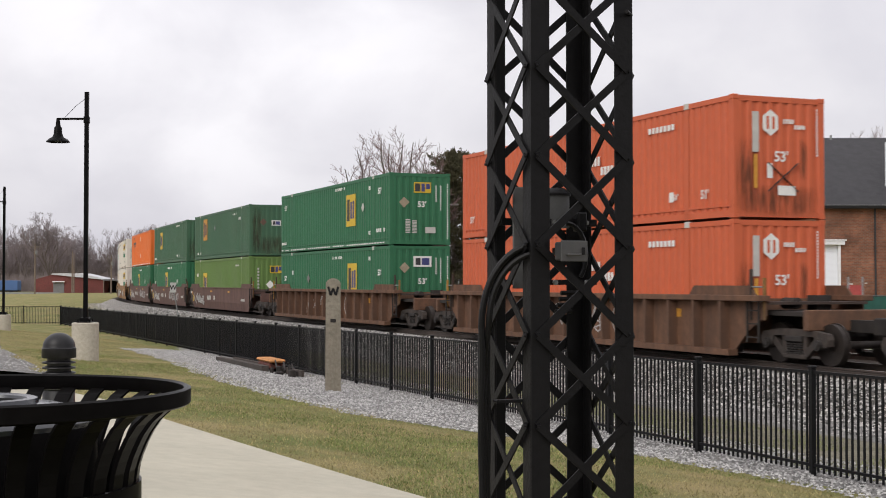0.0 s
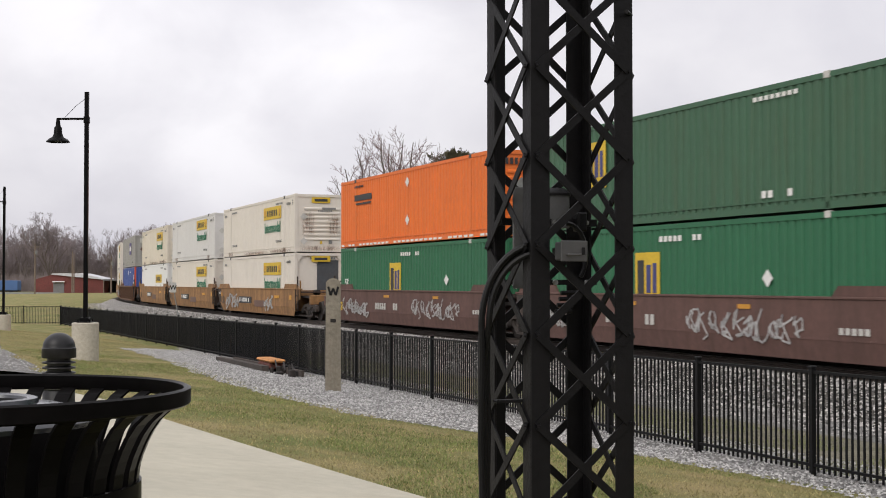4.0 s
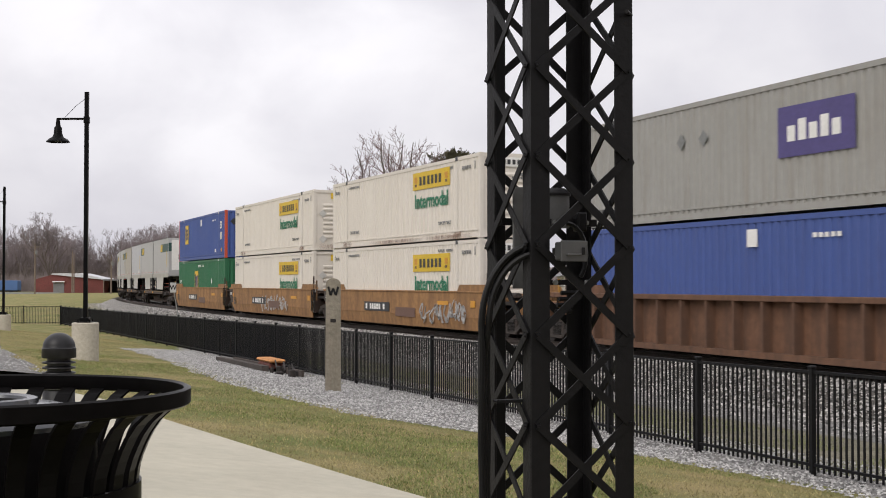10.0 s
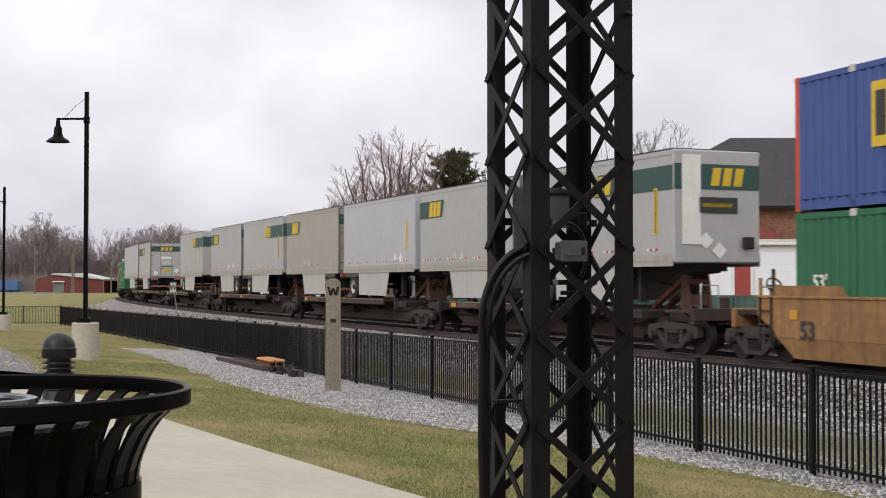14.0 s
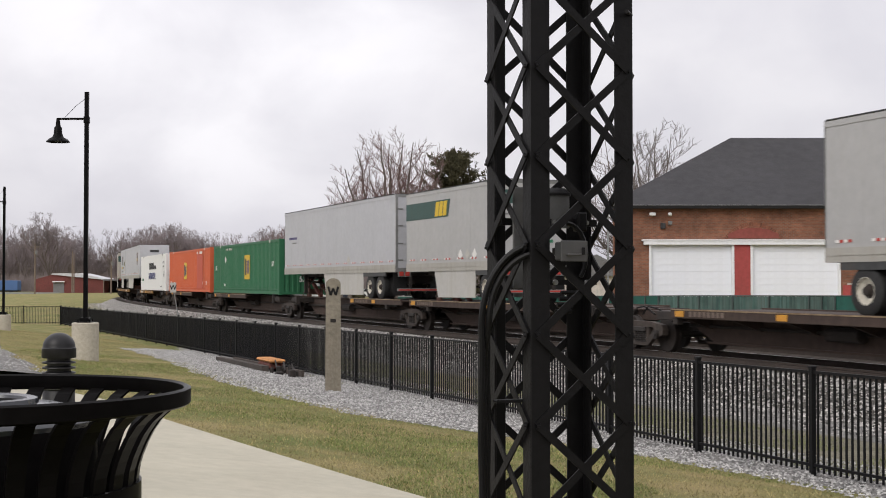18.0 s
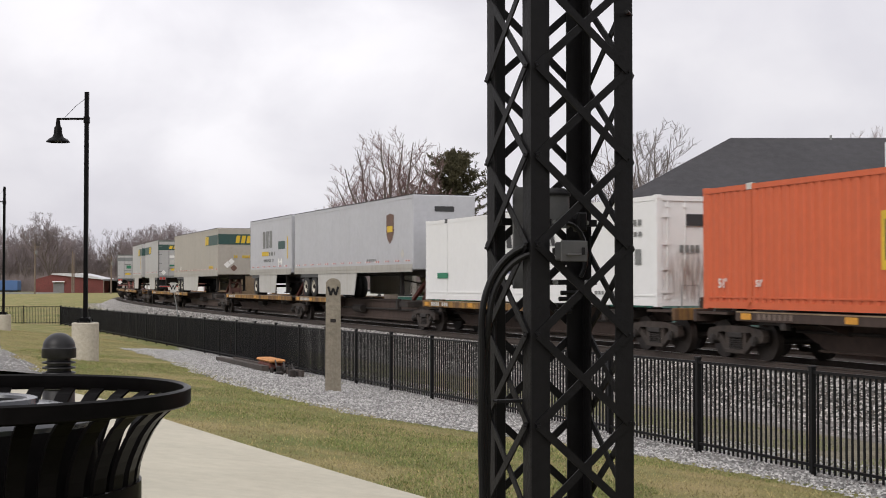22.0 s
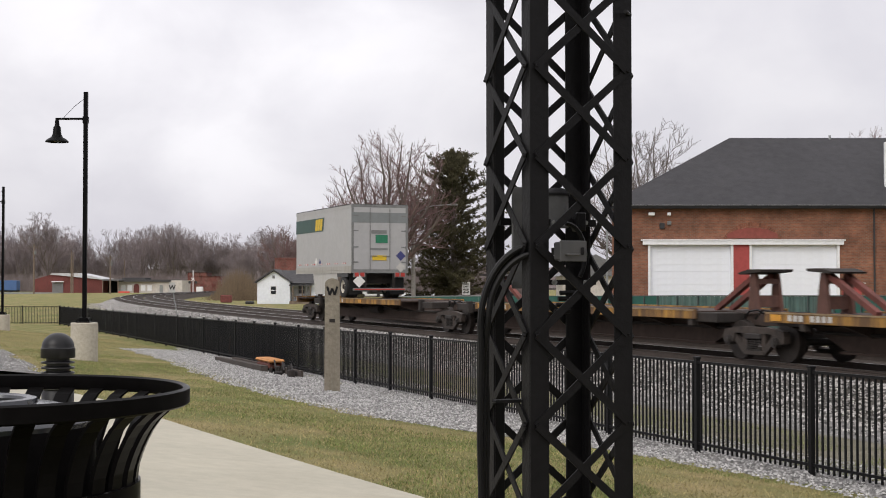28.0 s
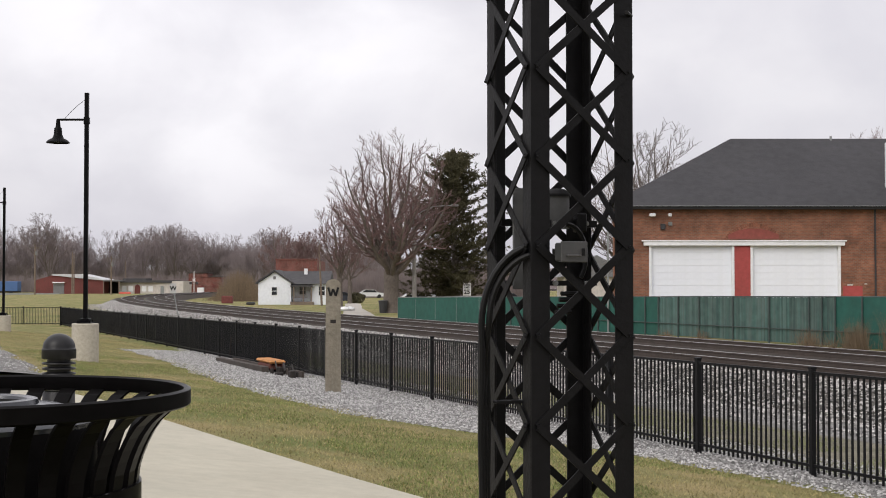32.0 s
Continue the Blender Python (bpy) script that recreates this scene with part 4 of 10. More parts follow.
def build_track_relic():
    """A length of rail with a switch stand lying beside the fence."""
    m_wood = mat("orange_plank", (0.50, 0.22, 0.07), 0.8, grain=8, vary=0.2, dirt=0.3)
    M_REDBODY = mat("dark_red_casting", (0.11, 0.03, 0.022), 0.75, grain=8, vary=0.3, dirt=0.5)
    t = thing("switch_stand", "old switch machine with an orange cover on timber, beside the fence", "railway relic")
    u0, u1 = 18.6, 27.6
    a, b = uv_xy(u0 + 2.2, 1.25), uv_xy(u1, 0.95)
    part("timber", Geo().bar((*a, zg(*a) + 0.09), (*b, zg(*b) + 0.06), 0.18, 0.15), M_TIE, t, "grey weathered timber")
    a2, b2 = uv_xy(19.0, 0.75), uv_xy(27.0, 0.62)
    part("rail", Geo().bar((*a2, zg(*a2) + 0.1), (*b2, zg(*b2) + 0.1), 0.07, 0.16), M_RAIL, t)
    c = uv_xy(21.6, 0.85)
    zc = zg(*c)
    turn = Matrix.Translation((*c, zc)) @ Matrix.Rotation(math.atan2(FDY, FDX), 4, "Z")
    part("case", Geo().soft(-0.45, 0.75, -0.20, 0.20, 0.10, 0.26, 0.04).moved(turn), M_REDBODY, t, "dark red machine case")
    part("cover", Geo().soft(-0.60, 0.92, -0.22, 0.22, 0.27, 0.36, 0.045).moved(turn), m_wood, t, "faded orange cover")
    for k, (u, v, s, q) in enumerate(((20.0, 1.10, 0.07, 0.22), (19.4, 1.25, 0.10, 0.10), (18.9, 0.95, 0.06, 0.17), (20.6, 0.8, 0.07, 0.25), (18.4, 1.2, 0.11, 0.20), (19.7, 0.9, 0.05, 0.27), (19.1, 1.05, 0.05, 0.24), (20.3, 1.2, 0.05, 0.16))):
        p = uv_xy(u, v)
        part("weight", Geo().soft(-s, s, -s * 0.7, s * 0.7, 0.0, q, 0.03).moved(Matrix.Translation((*p, zg(*p))) @ Matrix.Rotation(0.5 * k, 4, "Z")), M_UNDER, t)
    for k in range(3):
        p, q = uv_xy(20.9 - k * 0.8, 0.95), uv_xy(20.2 - k * 0.8, 1.1)
        part("linkage", Geo().tube([(*p, zc + 0.34), (*q, zc + 0.18)], 0.025, 6), M_UNDER, t)
    part("lever", Geo().tube([(*uv_xy(27.2, 0.7), zc + 0.2), (*uv_xy(26.8, 0.75), zc + 0.75)], 0.02, 6), M_UNDER, t)
    return t


build_fence()
build_tower()
build_tower_gear()
build_bin()
build_bollard()
build_lamps()
build_whistle_post()
build_track_relic()
# ---------------------------------------------------------------- beyond the tracks
M_BRICK = brick_mat("old_orange_brick", (0.268, 0.106, 0.060), (0.19, 0.074, 0.043), (0.19, 0.14, 0.105))
M_REDBRICK = brick_mat("dark_red_brick", (0.175, 0.046, 0.040), (0.14, 0.038, 0.033), (0.20, 0.15, 0.12))
M_ARCHBRICK = mat("dark_arch_brick", (0.205, 0.080, 0.047), 0.9, grain=9, vary=0.3, spread=0.3)
M_SHINGLE = mat("dark_grey_shingle", (0.038, 0.037, 0.041), 0.92, grain=2.2, vary=0.16, dirt=0.25, dirt_col=(0.085, 0.08, 0.08), bump=0.4, bump_scale=14)
M_DOOR = mat("white_door_paint", (0.82, 0.842, 0.895), 0.55, grain=3, vary=0.03, dirt=0.08, dirt_col=(0.5, 0.48, 0.44), streak=True)
M_TRIM = mat("white_trim_paint", (0.78, 0.785, 0.80), 0.6, grain=5, vary=0.06)
M_REDPAINT = mat("faded_red_paint", (0.36, 0.06, 0.055), 0.7, grain=5, vary=0.12, dirt=0.2)
M_GREEN = mat("green_screen_cloth", (0.015, 0.088, 0.070), 0.85, grain=2.5, vary=0.16, dirt=0.25, dirt_col=(0.06, 0.13, 0.11))
M_DKPOST = mat("dark_fence_pipe", (0.055, 0.075, 0.072), 0.6, metal=0.2, grain=9, vary=0.15)
M_GALV = mat("galvanised_pipe", (0.27, 0.28, 0.28), 0.5, metal=0.5, grain=9, vary=0.15)
M_SIDING = mat("white_siding", (0.82, 0.845, 0.89), 0.7, grain=4, vary=0.06)
M_PALEWALL = mat("pale_block_wall", (0.56, 0.52, 0.48), 0.85, grain=4, vary=0.12, dirt=0.3)
M_METALROOF = mat("dull_metal_roof", (0.16, 0.16, 0.165), 0.6, grain=3, vary=0.15)
M_REDBARN = mat("red_barn_boards", (0.145, 0.040, 0.036), 0.85, grain=4, vary=0.2, dirt=0.3)
M_GLASSDARK = mat("dark_window_glass", (0.02, 0.022, 0.026), 0.12, grain=3, vary=0.1)
M_WOODPOLE = mat("grey_pole_wood", (0.17, 0.13, 0.10), 0.9, grain=9, vary=0.25)
M_BARK = mat("grey_bark", (0.135, 0.112, 0.096), 0.95, grain=5, vary=0.25, bump=0.5)
M_TWIG = mat("red_brown_twigs", (0.175, 0.112, 0.108), 0.95, grain=2, vary=0.2)
M_GREYTWIG = mat("grey_twigs", (0.135, 0.112, 0.102), 0.95, grain=2, vary=0.2)
# paler than the near twigs: the haze of distance is in the colour
M_FARTWIG = mat("hazed_far_twigs", (0.215, 0.18, 0.182), 0.95, grain=0.4, vary=0.25)
M_NEEDLE = mat("dark_conifer_needles", (0.100, 0.092, 0.056), 0.95, grain=1.2, vary=0.35, per="island", spread=0.35, spec=0.1)
M_DRYWEED = mat("dry_weeds", (0.15, 0.108, 0.07), 0.95, grain=4, vary=0.3)
M_ASPH = mat("pale_drive_concrete", (0.40, 0.37, 0.33), 0.9, grain=2, vary=0.1)
M_CARWHITE = mat("white_car_paint", (0.68, 0.69, 0.70), 0.25, grain=3, vary=0.04, coat=0.5)
M_CARDARK = mat("dark_car_paint", (0.04, 0.045, 0.06), 0.25, grain=3, vary=0.04, coat=0.5)
M_BLUEBOX = mat("blue_box_paint", (0.06, 0.13, 0.30), 0.6, grain=4, vary=0.1)
ZF = -0.72
M_CLEANSIGN = mat("grey_white_sign", (0.45, 0.45, 0.44), 0.6, grain=8, vary=0.1)


def window_on(parent, x0, x1, z0, z1, y, frame_m, bars=True):
    """A sash window in a wall that faces -y at y."""
    w = part("window", Geo().box(x0, x1, y - 0.02, y + 0.03, z0, z1), M_GLASSDARK, parent)
    g = Geo().box(x0 - 0.09, x0, y - 0.05, y, z0 - 0.09, z1 + 0.09).box(x1, x1 + 0.09, y - 0.05, y, z0 - 0.09, z1 + 0.09).box(x0, x1, y - 0.05, y, z1, z1 + 0.09).box(x0, x1, y - 0.07, y, z0 - 0.09, z0)
    if bars:
        g.box(x0, x1, y - 0.035, y - 0.02, (z0 + z1) / 2 - 0.03, (z0 + z1) / 2 + 0.03)
    part("frame", g, frame_m, w)
    return w


def build_brick_hall():
    t = thing("brick_building", "old orange brick freight house with a dark hipped roof", "building", at=(0, 0, 0))
    yf, x0, x1, depth = 68.0, 8.75, 42.0, 16.0
    eave = 5.74
    # front wall in pieces round the two door openings
    d1, d2 = (10.62, 14.87), (15.82, 20.32)
    top = 3.74
    part("wall", Geo().box(x0, d1[0], yf, yf + 0.35, ZF - 0.2, eave), M_BRICK, t)
    part("wall", Geo().box(d1[0], d2[1], yf, yf + 0.35, top, eave), M_BRICK, t)
    part("wall", Geo().box(d2[1], x1, yf, yf + 0.35, ZF - 0.2, eave), M_BRICK, t)
    part("wall", Geo().prism([(x0, yf + 0.35), (x0 + 0.35, yf + 0.35), (x0 + 2.75, yf + depth), (x0 + 2.4, yf + depth)], ZF - 0.2, eave, "z"), M_BRICK, t)
    part("wall", Geo().box(x1 - 0.35, x1, yf + 0.35, yf + depth, ZF - 0.2, eave), M_BRICK, t)
    part("wall", Geo().box(x0 + 2.75, x1 - 0.35, yf + depth - 0.35, yf + depth, ZF - 0.2, eave), M_BRICK, t)
    part("pilaster", Geo().box(d1[1], d2[0], yf - 0.02, yf + 0.3, ZF - 0.2, top), M_REDPAINT, t, "faded red pier between the doors")
    for a, b in (d1, d2):
        dr = part("door", Geo().box(a, b, yf + 0.16, yf + 0.2, ZF, top), M_DOOR, t, "white sectional roller door")
        n = 13
        hgt = (top - ZF) / n
        panel = share_panel(b - a, hgt)
        for k in range(n):
            part("panel", panel, None, dr, at=(a, yf + 0.16, ZF + k * hgt))
        for e in (a, b):
            part("jamb", Geo().box(e - 0.06, e + 0.06, yf - 0.06, yf + 0.16, ZF, top + 0.02), M_TRIM, t)
    part("lintel", Geo().soft(10.28, 20.58, yf - 0.16, yf - 0.005, top - 0.02, top + 0.19, 0.02).soft(10.18, 20.66, yf - 0.2, yf - 0.005, top + 0.19, top + 0.26, 0.015), M_TRIM, t, "white door lintel board")
    # walled-up arch above
    arch = [(14.62, 4.08), (17.22, 4.08), (17.22, 4.28), (16.75, 4.50), (16.2, 4.60), (15.6, 4.60), (15.1, 4.50), (14.62, 4.28)]
    part("arch_panel", Geo().prism(arch, yf - 0.035, yf - 0.004, "y"), mat("dull_red_panel", (0.24, 0.062, 0.05), 0.85, grain=5, vary=0.15, dirt=0.4, dirt_col=(0.2, 0.09, 0.06)), t, "red painted arch panel")
    for k in range(34):
        a = math.pi * (0.16 + 0.68 * k / 33)
        cx, cz, r = 15.92, 3.0, 1.72
        part("arch_brick", Geo().box(-0.045, 0.045, -0.003, 0.0, 0.0, 0.2).moved(Matrix.Translation((cx + 1.0 * r * math.cos(a) * 0.95, yf - 0.003, cz + r * math.sin(a) * 0.98)) @ Matrix.Rotation(math.pi / 2 - a, 4, "Y")), M_ARCHBRICK, t)
    # hipped roof with boarded eaves
    ov = 0.45
    ex0, ex1, ey0, ey1 = x0 - ov, x1 + ov, yf - ov, yf + depth + ov
    b = 8.2
    rz = 10.1
    g = Geo()
    g.v = [(ex0, ey0, eave), (ex1, ey0, eave), (ex1, ey1, eave), (ex0 + 2.6, ey1, eave), (ex0 + b, ey0 + b + 0.2, rz), (ex1 - b, ey0 + b + 0.2, rz), (ex0, ey0, eave - 0.16), (ex1, ey0, eave - 0.16), (ex1, ey1, eave - 0.16), (ex0 + 2.6, ey1, eave - 0.16)]
    g.f = [(0, 1, 5, 4), (1, 2, 5), (2, 3, 4, 5), (3, 0, 4), (0, 6, 7, 1), (1, 7, 8, 2), (2, 8, 9, 3), (3, 9, 6, 0), (6, 9, 8, 7)]
    roof = part("roof", g, M_SHINGLE, t, "dark grey shingled hip roof")
    part("gutter", Geo().box(ex0, ex1, ey0 - 0.05, ey0 - 0.005, eave - 0.09, eave - 0.01), M_GAP, t, "thin dark gutter")
    part("drip_edge", Geo().box(ex0, ex1, ey0 - 0.03, ey0 - 0.004, eave - 0.004, eave + 0.010), M_CLEANSIGN, roof)
    # shingle courses, seen as faint steps
    n = 38
    course = Geo()
    for k in range(1, n):
        f0 = k / n
        y = ey0 + (b + 0.2) * f0
        z = eave + (rz - eave) * f0
        a, c = ex0 + b * f0 + 0.05, ex1 - b * f0 - 0.05
        course.add([(a, y - 0.02, z - 0.008), (c, y - 0.02, z - 0.008), (c, y + 0.01, z + 0.0075), (a, y + 0.01, z + 0.0075)], [(0, 1, 2, 3)])
    tagged(part("shingle_courses", course, M_SHINGLE, roof), kind="stuff")
    part("vent", Geo().cyl((22.2, ey0 + b, 9.9), (22.2, ey0 + b, 10.22), 0.07, n=8), M_GALV, roof)
    # a dormer's white corner board at the right
    part("dormer_corner", Geo().box(23.3, 23.52, yf + 1.6, yf + 1.8, 6.3, 9.2).box(23.0, 23.52, yf + 1.55, yf + 1.8, 6.2, 6.34), M_TRIM, roof)
    part("dormer_wall", Geo().box(25.6, 30.0, yf + 1.7, yf + 7.5, 6.3, 9.3), M_SHINGLE, roof)
    # lamps and wires by the corner
    for x in (10.72, 11.68):
        fl = part("flood_lamp", Geo().soft(x - 0.16, x + (0.16 if x < 11 else 0.02), yf - 0.30, yf - 0.12, 5.22, 5.38, 0.03).box(x - 0.03, x + 0.03, yf - 0.12, yf, 5.2, 5.3), M_TRIM, t, "white flood lamp")
    part("cable_box", Geo().soft(11.15, 11.4, yf - 0.14, yf, 4.55, 4.85, 0.02), M_DARK, t)
    part("meter", Geo().soft(11.55, 11.75, yf - 0.12, yf, 4.75, 4.95, 0.02), M_GREYBOX, t)
    part("downpipe", Geo().cyl((22.15, yf - 0.08, ZF), (22.15, yf - 0.08, eave), 0.05, n=8), M_DARK, t)
    part("corner_pipe", Geo().cyl((8.45, yf - 0.1, ZF), (8.45, yf - 0.1, eave - 0.1), 0.05, n=8), M_GALV, t)
    part("red_patch", Geo().box(20.5, 21.5, yf - 0.012, yf - 0.003, ZF, 1.66), M_REDPAINT, t)
    part("bare_patch", Geo().box(20.72, 21.0, yf - 0.02, yf - 0.012, 1.68, 1.76).box(21.6, 21.74, yf - 0.02, yf - 0.012, 1.74, 1.79), M_PALEWALL, t)
    part("ceiling", Geo().box(x0 + 2.8, x1 - 0.4, yf + 0.36, yf + depth - 0.4, eave - 0.25, eave - 0.17), M_DOOR, t)


def share_panel(w, hgt):
    return mesh_of("panel", Geo().soft(0.05, w - 0.05, -0.02, 0.0, 0.004, hgt - 0.004, 0.004), M_DOOR)


def build_green_fence():
    """Screened fences beyond the tracks, parallel to them."""
    pts_solid = [(-3.25, 96.0), (2.25, 81.8), (4.0, 77.6)]
    pts_slat = [(4.0, 77.6), (9.45, 66.0), (10.4, 63.9), (11.75, 60.8), (14.85, 53.8), (15.5, 52.4), (16.75, 49.6), (21.5, 39.0), (27.0, 26.8)]
    a = thing("screen_fence", "dark green cloth-screened low fence beyond the tracks", "fence", kind="structure")
    for (x0, y0), (x1, y1) in zip(pts_solid, pts_solid[1:]):
        n = 4
        for k in range(n):
            p = (x0 + (x1 - x0) * k / n, y0 + (y1 - y0) * k / n)
            q = (x0 + (x1 - x0) * (k + 1) / n, y0 + (y1 - y0) * (k + 1) / n)
            zt0, zt1 = top_of(p[1]), top_of(q[1])
            panel_between(a, p, q, ZF + 0.02, zt0, zt1, M_GREEN, 0.05, "cloth_panel")
            part("post", Geo().cyl((*p, ZF - 0.1), (*p, zt0 + 0.03), 0.035, n=8), M_GALV, a)
            part("top_rail", Geo().cyl((*p, zt0 + 0.03), (*q, zt1 + 0.03), 0.03, n=6), M_GALV, a)
    b = thing("slatted_fence", "faded green slatted chain-link fence", "fence", kind="structure")
    for (x0, y0), (x1, y1) in zip(pts_slat, pts_slat[1:]):
        n = max(2, round(math.hypot(x1 - x0, y1 - y0) / 2.9))
        for k in range(n):
            p = (x0 + (x1 - x0) * k / n, y0 + (y1 - y0) * k / n)
            q = (x0 + (x1 - x0) * (k + 1) / n, y0 + (y1 - y0) * (k + 1) / n)
            zt0, zt1 = top_of(p[1]), top_of(q[1])
            # slats woven upright, slightly uneven
            m = 26
            for j in range(m):
                f0, f1 = j / m, (j + 0.92) / m
                u0 = (p[0] + (q[0] - p[0]) * f0, p[1] + (q[1] - p[1]) * f0)
                u1 = (p[0] + (q[0] - p[0]) * f1, p[1] + (q[1] - p[1]) * f1)
                if 52.5 < y0 < 64:
                    SLATS.append((b, u0, u1, ZF + 0.05, zt0 + (zt1 - zt0) * f0 - 0.02 * ((j * 7) % 5) / 5))
            part("post", Geo().cyl((p[0] - 0.05, p[1] - 0.08, ZF - 0.1), (p[0] - 0.05, p[1] - 0.08, zt0 + 0.04), 0.04, n=8), M_DKPOST, b)
            part("top_rail", Geo().cyl((*p, zt0 + 0.02), (*q, zt1 + 0.02), 0.028, n=6), M_DKPOST, b)
            part("mid_rail", Geo().cyl((p[0] - 0.05, p[1] - 0.08, ZF + 0.62), (q[0] - 0.05, q[1] - 0.08, ZF + 0.62), 0.022, n=6), M_DKPOST, b)
            if not 52.5 < y0 < 64:
                panel_between(b, p, q, ZF + 0.02, zt0, zt1, M_GREEN, 0.05, "cloth_panel")
    g = Geo()
    for ob, u0, u1, z0, z1 in SLATS:
        d = Vector((u1[0] - u0[0], u1[1] - u0[1], 0)).normalized()
        nrm = Vector((-d.y, d.x, 0)) * 0.012
        w = [Vector((*u0, z0)), Vector((*u1, z0)), Vector((*u1, z1)), Vector((*u0, z1))]
        g.add([p - nrm for p in w] + [p + nrm for p in w], [(0, 1, 2, 3), (7, 6, 5, 4), (0, 4, 5, 1), (1, 5, 6, 2), (2, 6, 7, 3), (3, 7, 4, 0)])
    tagged(part("slats", g, mat_slat(), b, "faded green upright slats"), kind="stuff")


def mat_slat():
    return mat("faded_green_slats_mixed", (0.055, 0.112, 0.100), 0.85, grain=2, vary=0.25, dirt=0.8, dirt_col=(0.125, 0.155, 0.146), streak=True, per="island", spread=0.3, cover=0.04)


SLATS = []


def top_of(y):
    """The top of the screened fences, which climbs towards the road."""
    return float(np.interp(y, (40, 50, 54, 61, 66, 82, 96), (1.36, 1.26, 1.23, 1.17, 1.10, 0.94, 0.76)))


def panel_between(parent, p, q, z0, zt0, zt1, m, th, name):
    d = Vector((q[0] - p[0], q[1] - p[1], 0)).normalized()
    nrm = Vector((-d.y, d.x, 0)) * th / 2
    g = Geo()
    w = [Vector((*p, z0)), Vector((*q, z0)), Vector((*q, zt1)), Vector((*p, zt0))]
    g.add([a - nrm for a in w] + [a + nrm for a in w], [(0, 1, 2, 3), (7, 6, 5, 4), (0, 4, 5, 1), (1, 5, 6, 2), (2, 6, 7, 3), (3, 7, 4, 0)])
    return part(name, g, m, parent)


M_DARKROOF = mat("dark_felt_roof", (0.062, 0.060, 0.063), 0.9, grain=2, vary=0.2)


def build_white_house():
    t = thing("white_house", "small white clapboard house with a porch and grey roof", "house")
    yf = 157.0
    x0, xm, x1 = -21.85, -18.0, -13.75
    ev = 1.85
    part("wall", Geo().prism([(x0, ZF), (xm, ZF), (xm, ev), ((x0 + xm) / 2, 3.15), (x0, ev)], yf, yf + 7.0, "y"), M_SIDING, t)
    for k in range(14):
        part("clapboard", Geo().box(x0 - 0.02, xm + 0.02, yf - 0.03, yf - 0.002, ZF + 0.05 + k * 0.18, ZF + 0.05 + k * 0.18 + 0.15), M_SIDING, t)
    part("wall", Geo().box(xm, x1, yf + 2.2, yf + 7.0, ZF, 1.7), M_SIDING, t)
    part("wall", Geo().box(-15.5, x1, yf + 0.6, yf + 2.2, ZF, 1.7), M_SIDING, t)
    # roofs
    cx = (x0 + xm) / 2
    part("roof", Geo().prism([(x0 - 0.3, ev - 0.1), (cx, 3.22), (xm + 0.3, ev - 0.1), (xm + 0.3, ev + 0.08), (cx, 3.42), (x0 - 0.3, ev + 0.08)], yf - 0.35, yf + 7.2, "y"), M_DARKROOF, t)
    part("roof", Geo().add([(xm - 1.4, yf + 0.2, 1.72), (x1 + 0.3, yf + 0.2, 1.72), (x1 + 0.3, yf + 4.0, 3.3), (xm - 1.4, yf + 4.0, 3.3), (x1 + 0.3, yf + 7.3, 1.7), (xm - 1.4, yf + 7.3, 1.7)], [(0, 1, 2, 3), (3, 2, 4, 5), (1, 4, 2), (0, 3, 5)]), M_DARKROOF, t)
    part("porch_roof", Geo().box(xm - 0.05, -15.4, yf - 0.5, yf + 2.3, 1.42, 1.58), M_DARKROOF, t)
    for x in (-17.6, -16.5, -15.55):
        part("porch_post", Geo().box(x - 0.06, x + 0.06, yf - 0.45, yf - 0.33, ZF, 1.42), M_WOODPOLE, t)
    part("porch_floor", Geo().box(xm, -15.3, yf - 0.6, yf + 2.2, ZF, ZF + 0.35), M_WOODPOLE, t)
    part("porch_rail", Geo().box(-17.5, -16.0, yf - 0.42, yf - 0.36, 0.15, 0.22), M_WOODPOLE, t)
    window_on(t, -20.25, -19.65, 0.45, 1.35, yf - 0.03, M_TRIM)
    part("attic_vent", Geo().box(-20.08, -19.78, yf - 0.05, yf, 2.3, 2.65), M_METALROOF, t)
    window_on(t, -14.75, -14.05, 0.4, 1.45, yf + 0.6, M_TRIM)
    window_on(t, -17.2, -16.5, 0.5, 1.4, yf + 2.2, M_TRIM)
    part("chimney", Geo().box(-16.75, -16.35, yf + 3.0, yf + 3.4, 2.6, 3.6), M_TRIM, t)
    solid("red_warehouse", Geo().box(-25.2, -19.0, 200, 214, ZF, 5.3).box(-25.3, -18.9, 199.9, 200.2, 5.3, 5.55), M_REDBRICK, "dark red brick building behind the house", "building")
    solid("waste_bin", Geo().lathe([(0.0, ZF), (0.30, ZF), (0.38, ZF + 0.95), (0.42, ZF + 0.98), (0.42, ZF + 1.05), (0.0, ZF + 1.12)], 12), M_DARK, "black wheeled waste bin on the verge", "waste bin", at=(-5.1, 113, 0))
    solid("utility_box", Geo().soft(-0.7, 0.7, -0.4, 0.4, ZF, ZF + 0.95, 0.08), M_REDBARN, "small dull red box on the verge", "utility box", at=(-27.3, 168, 0))
    solid("drain_cover", Geo().soft(-0.5, 0.5, -0.4, 0.4, ZF, ZF + 0.35, 0.1), M_DARK, "dark tub beside the house", "tub", at=(-22.6, 156, 0))




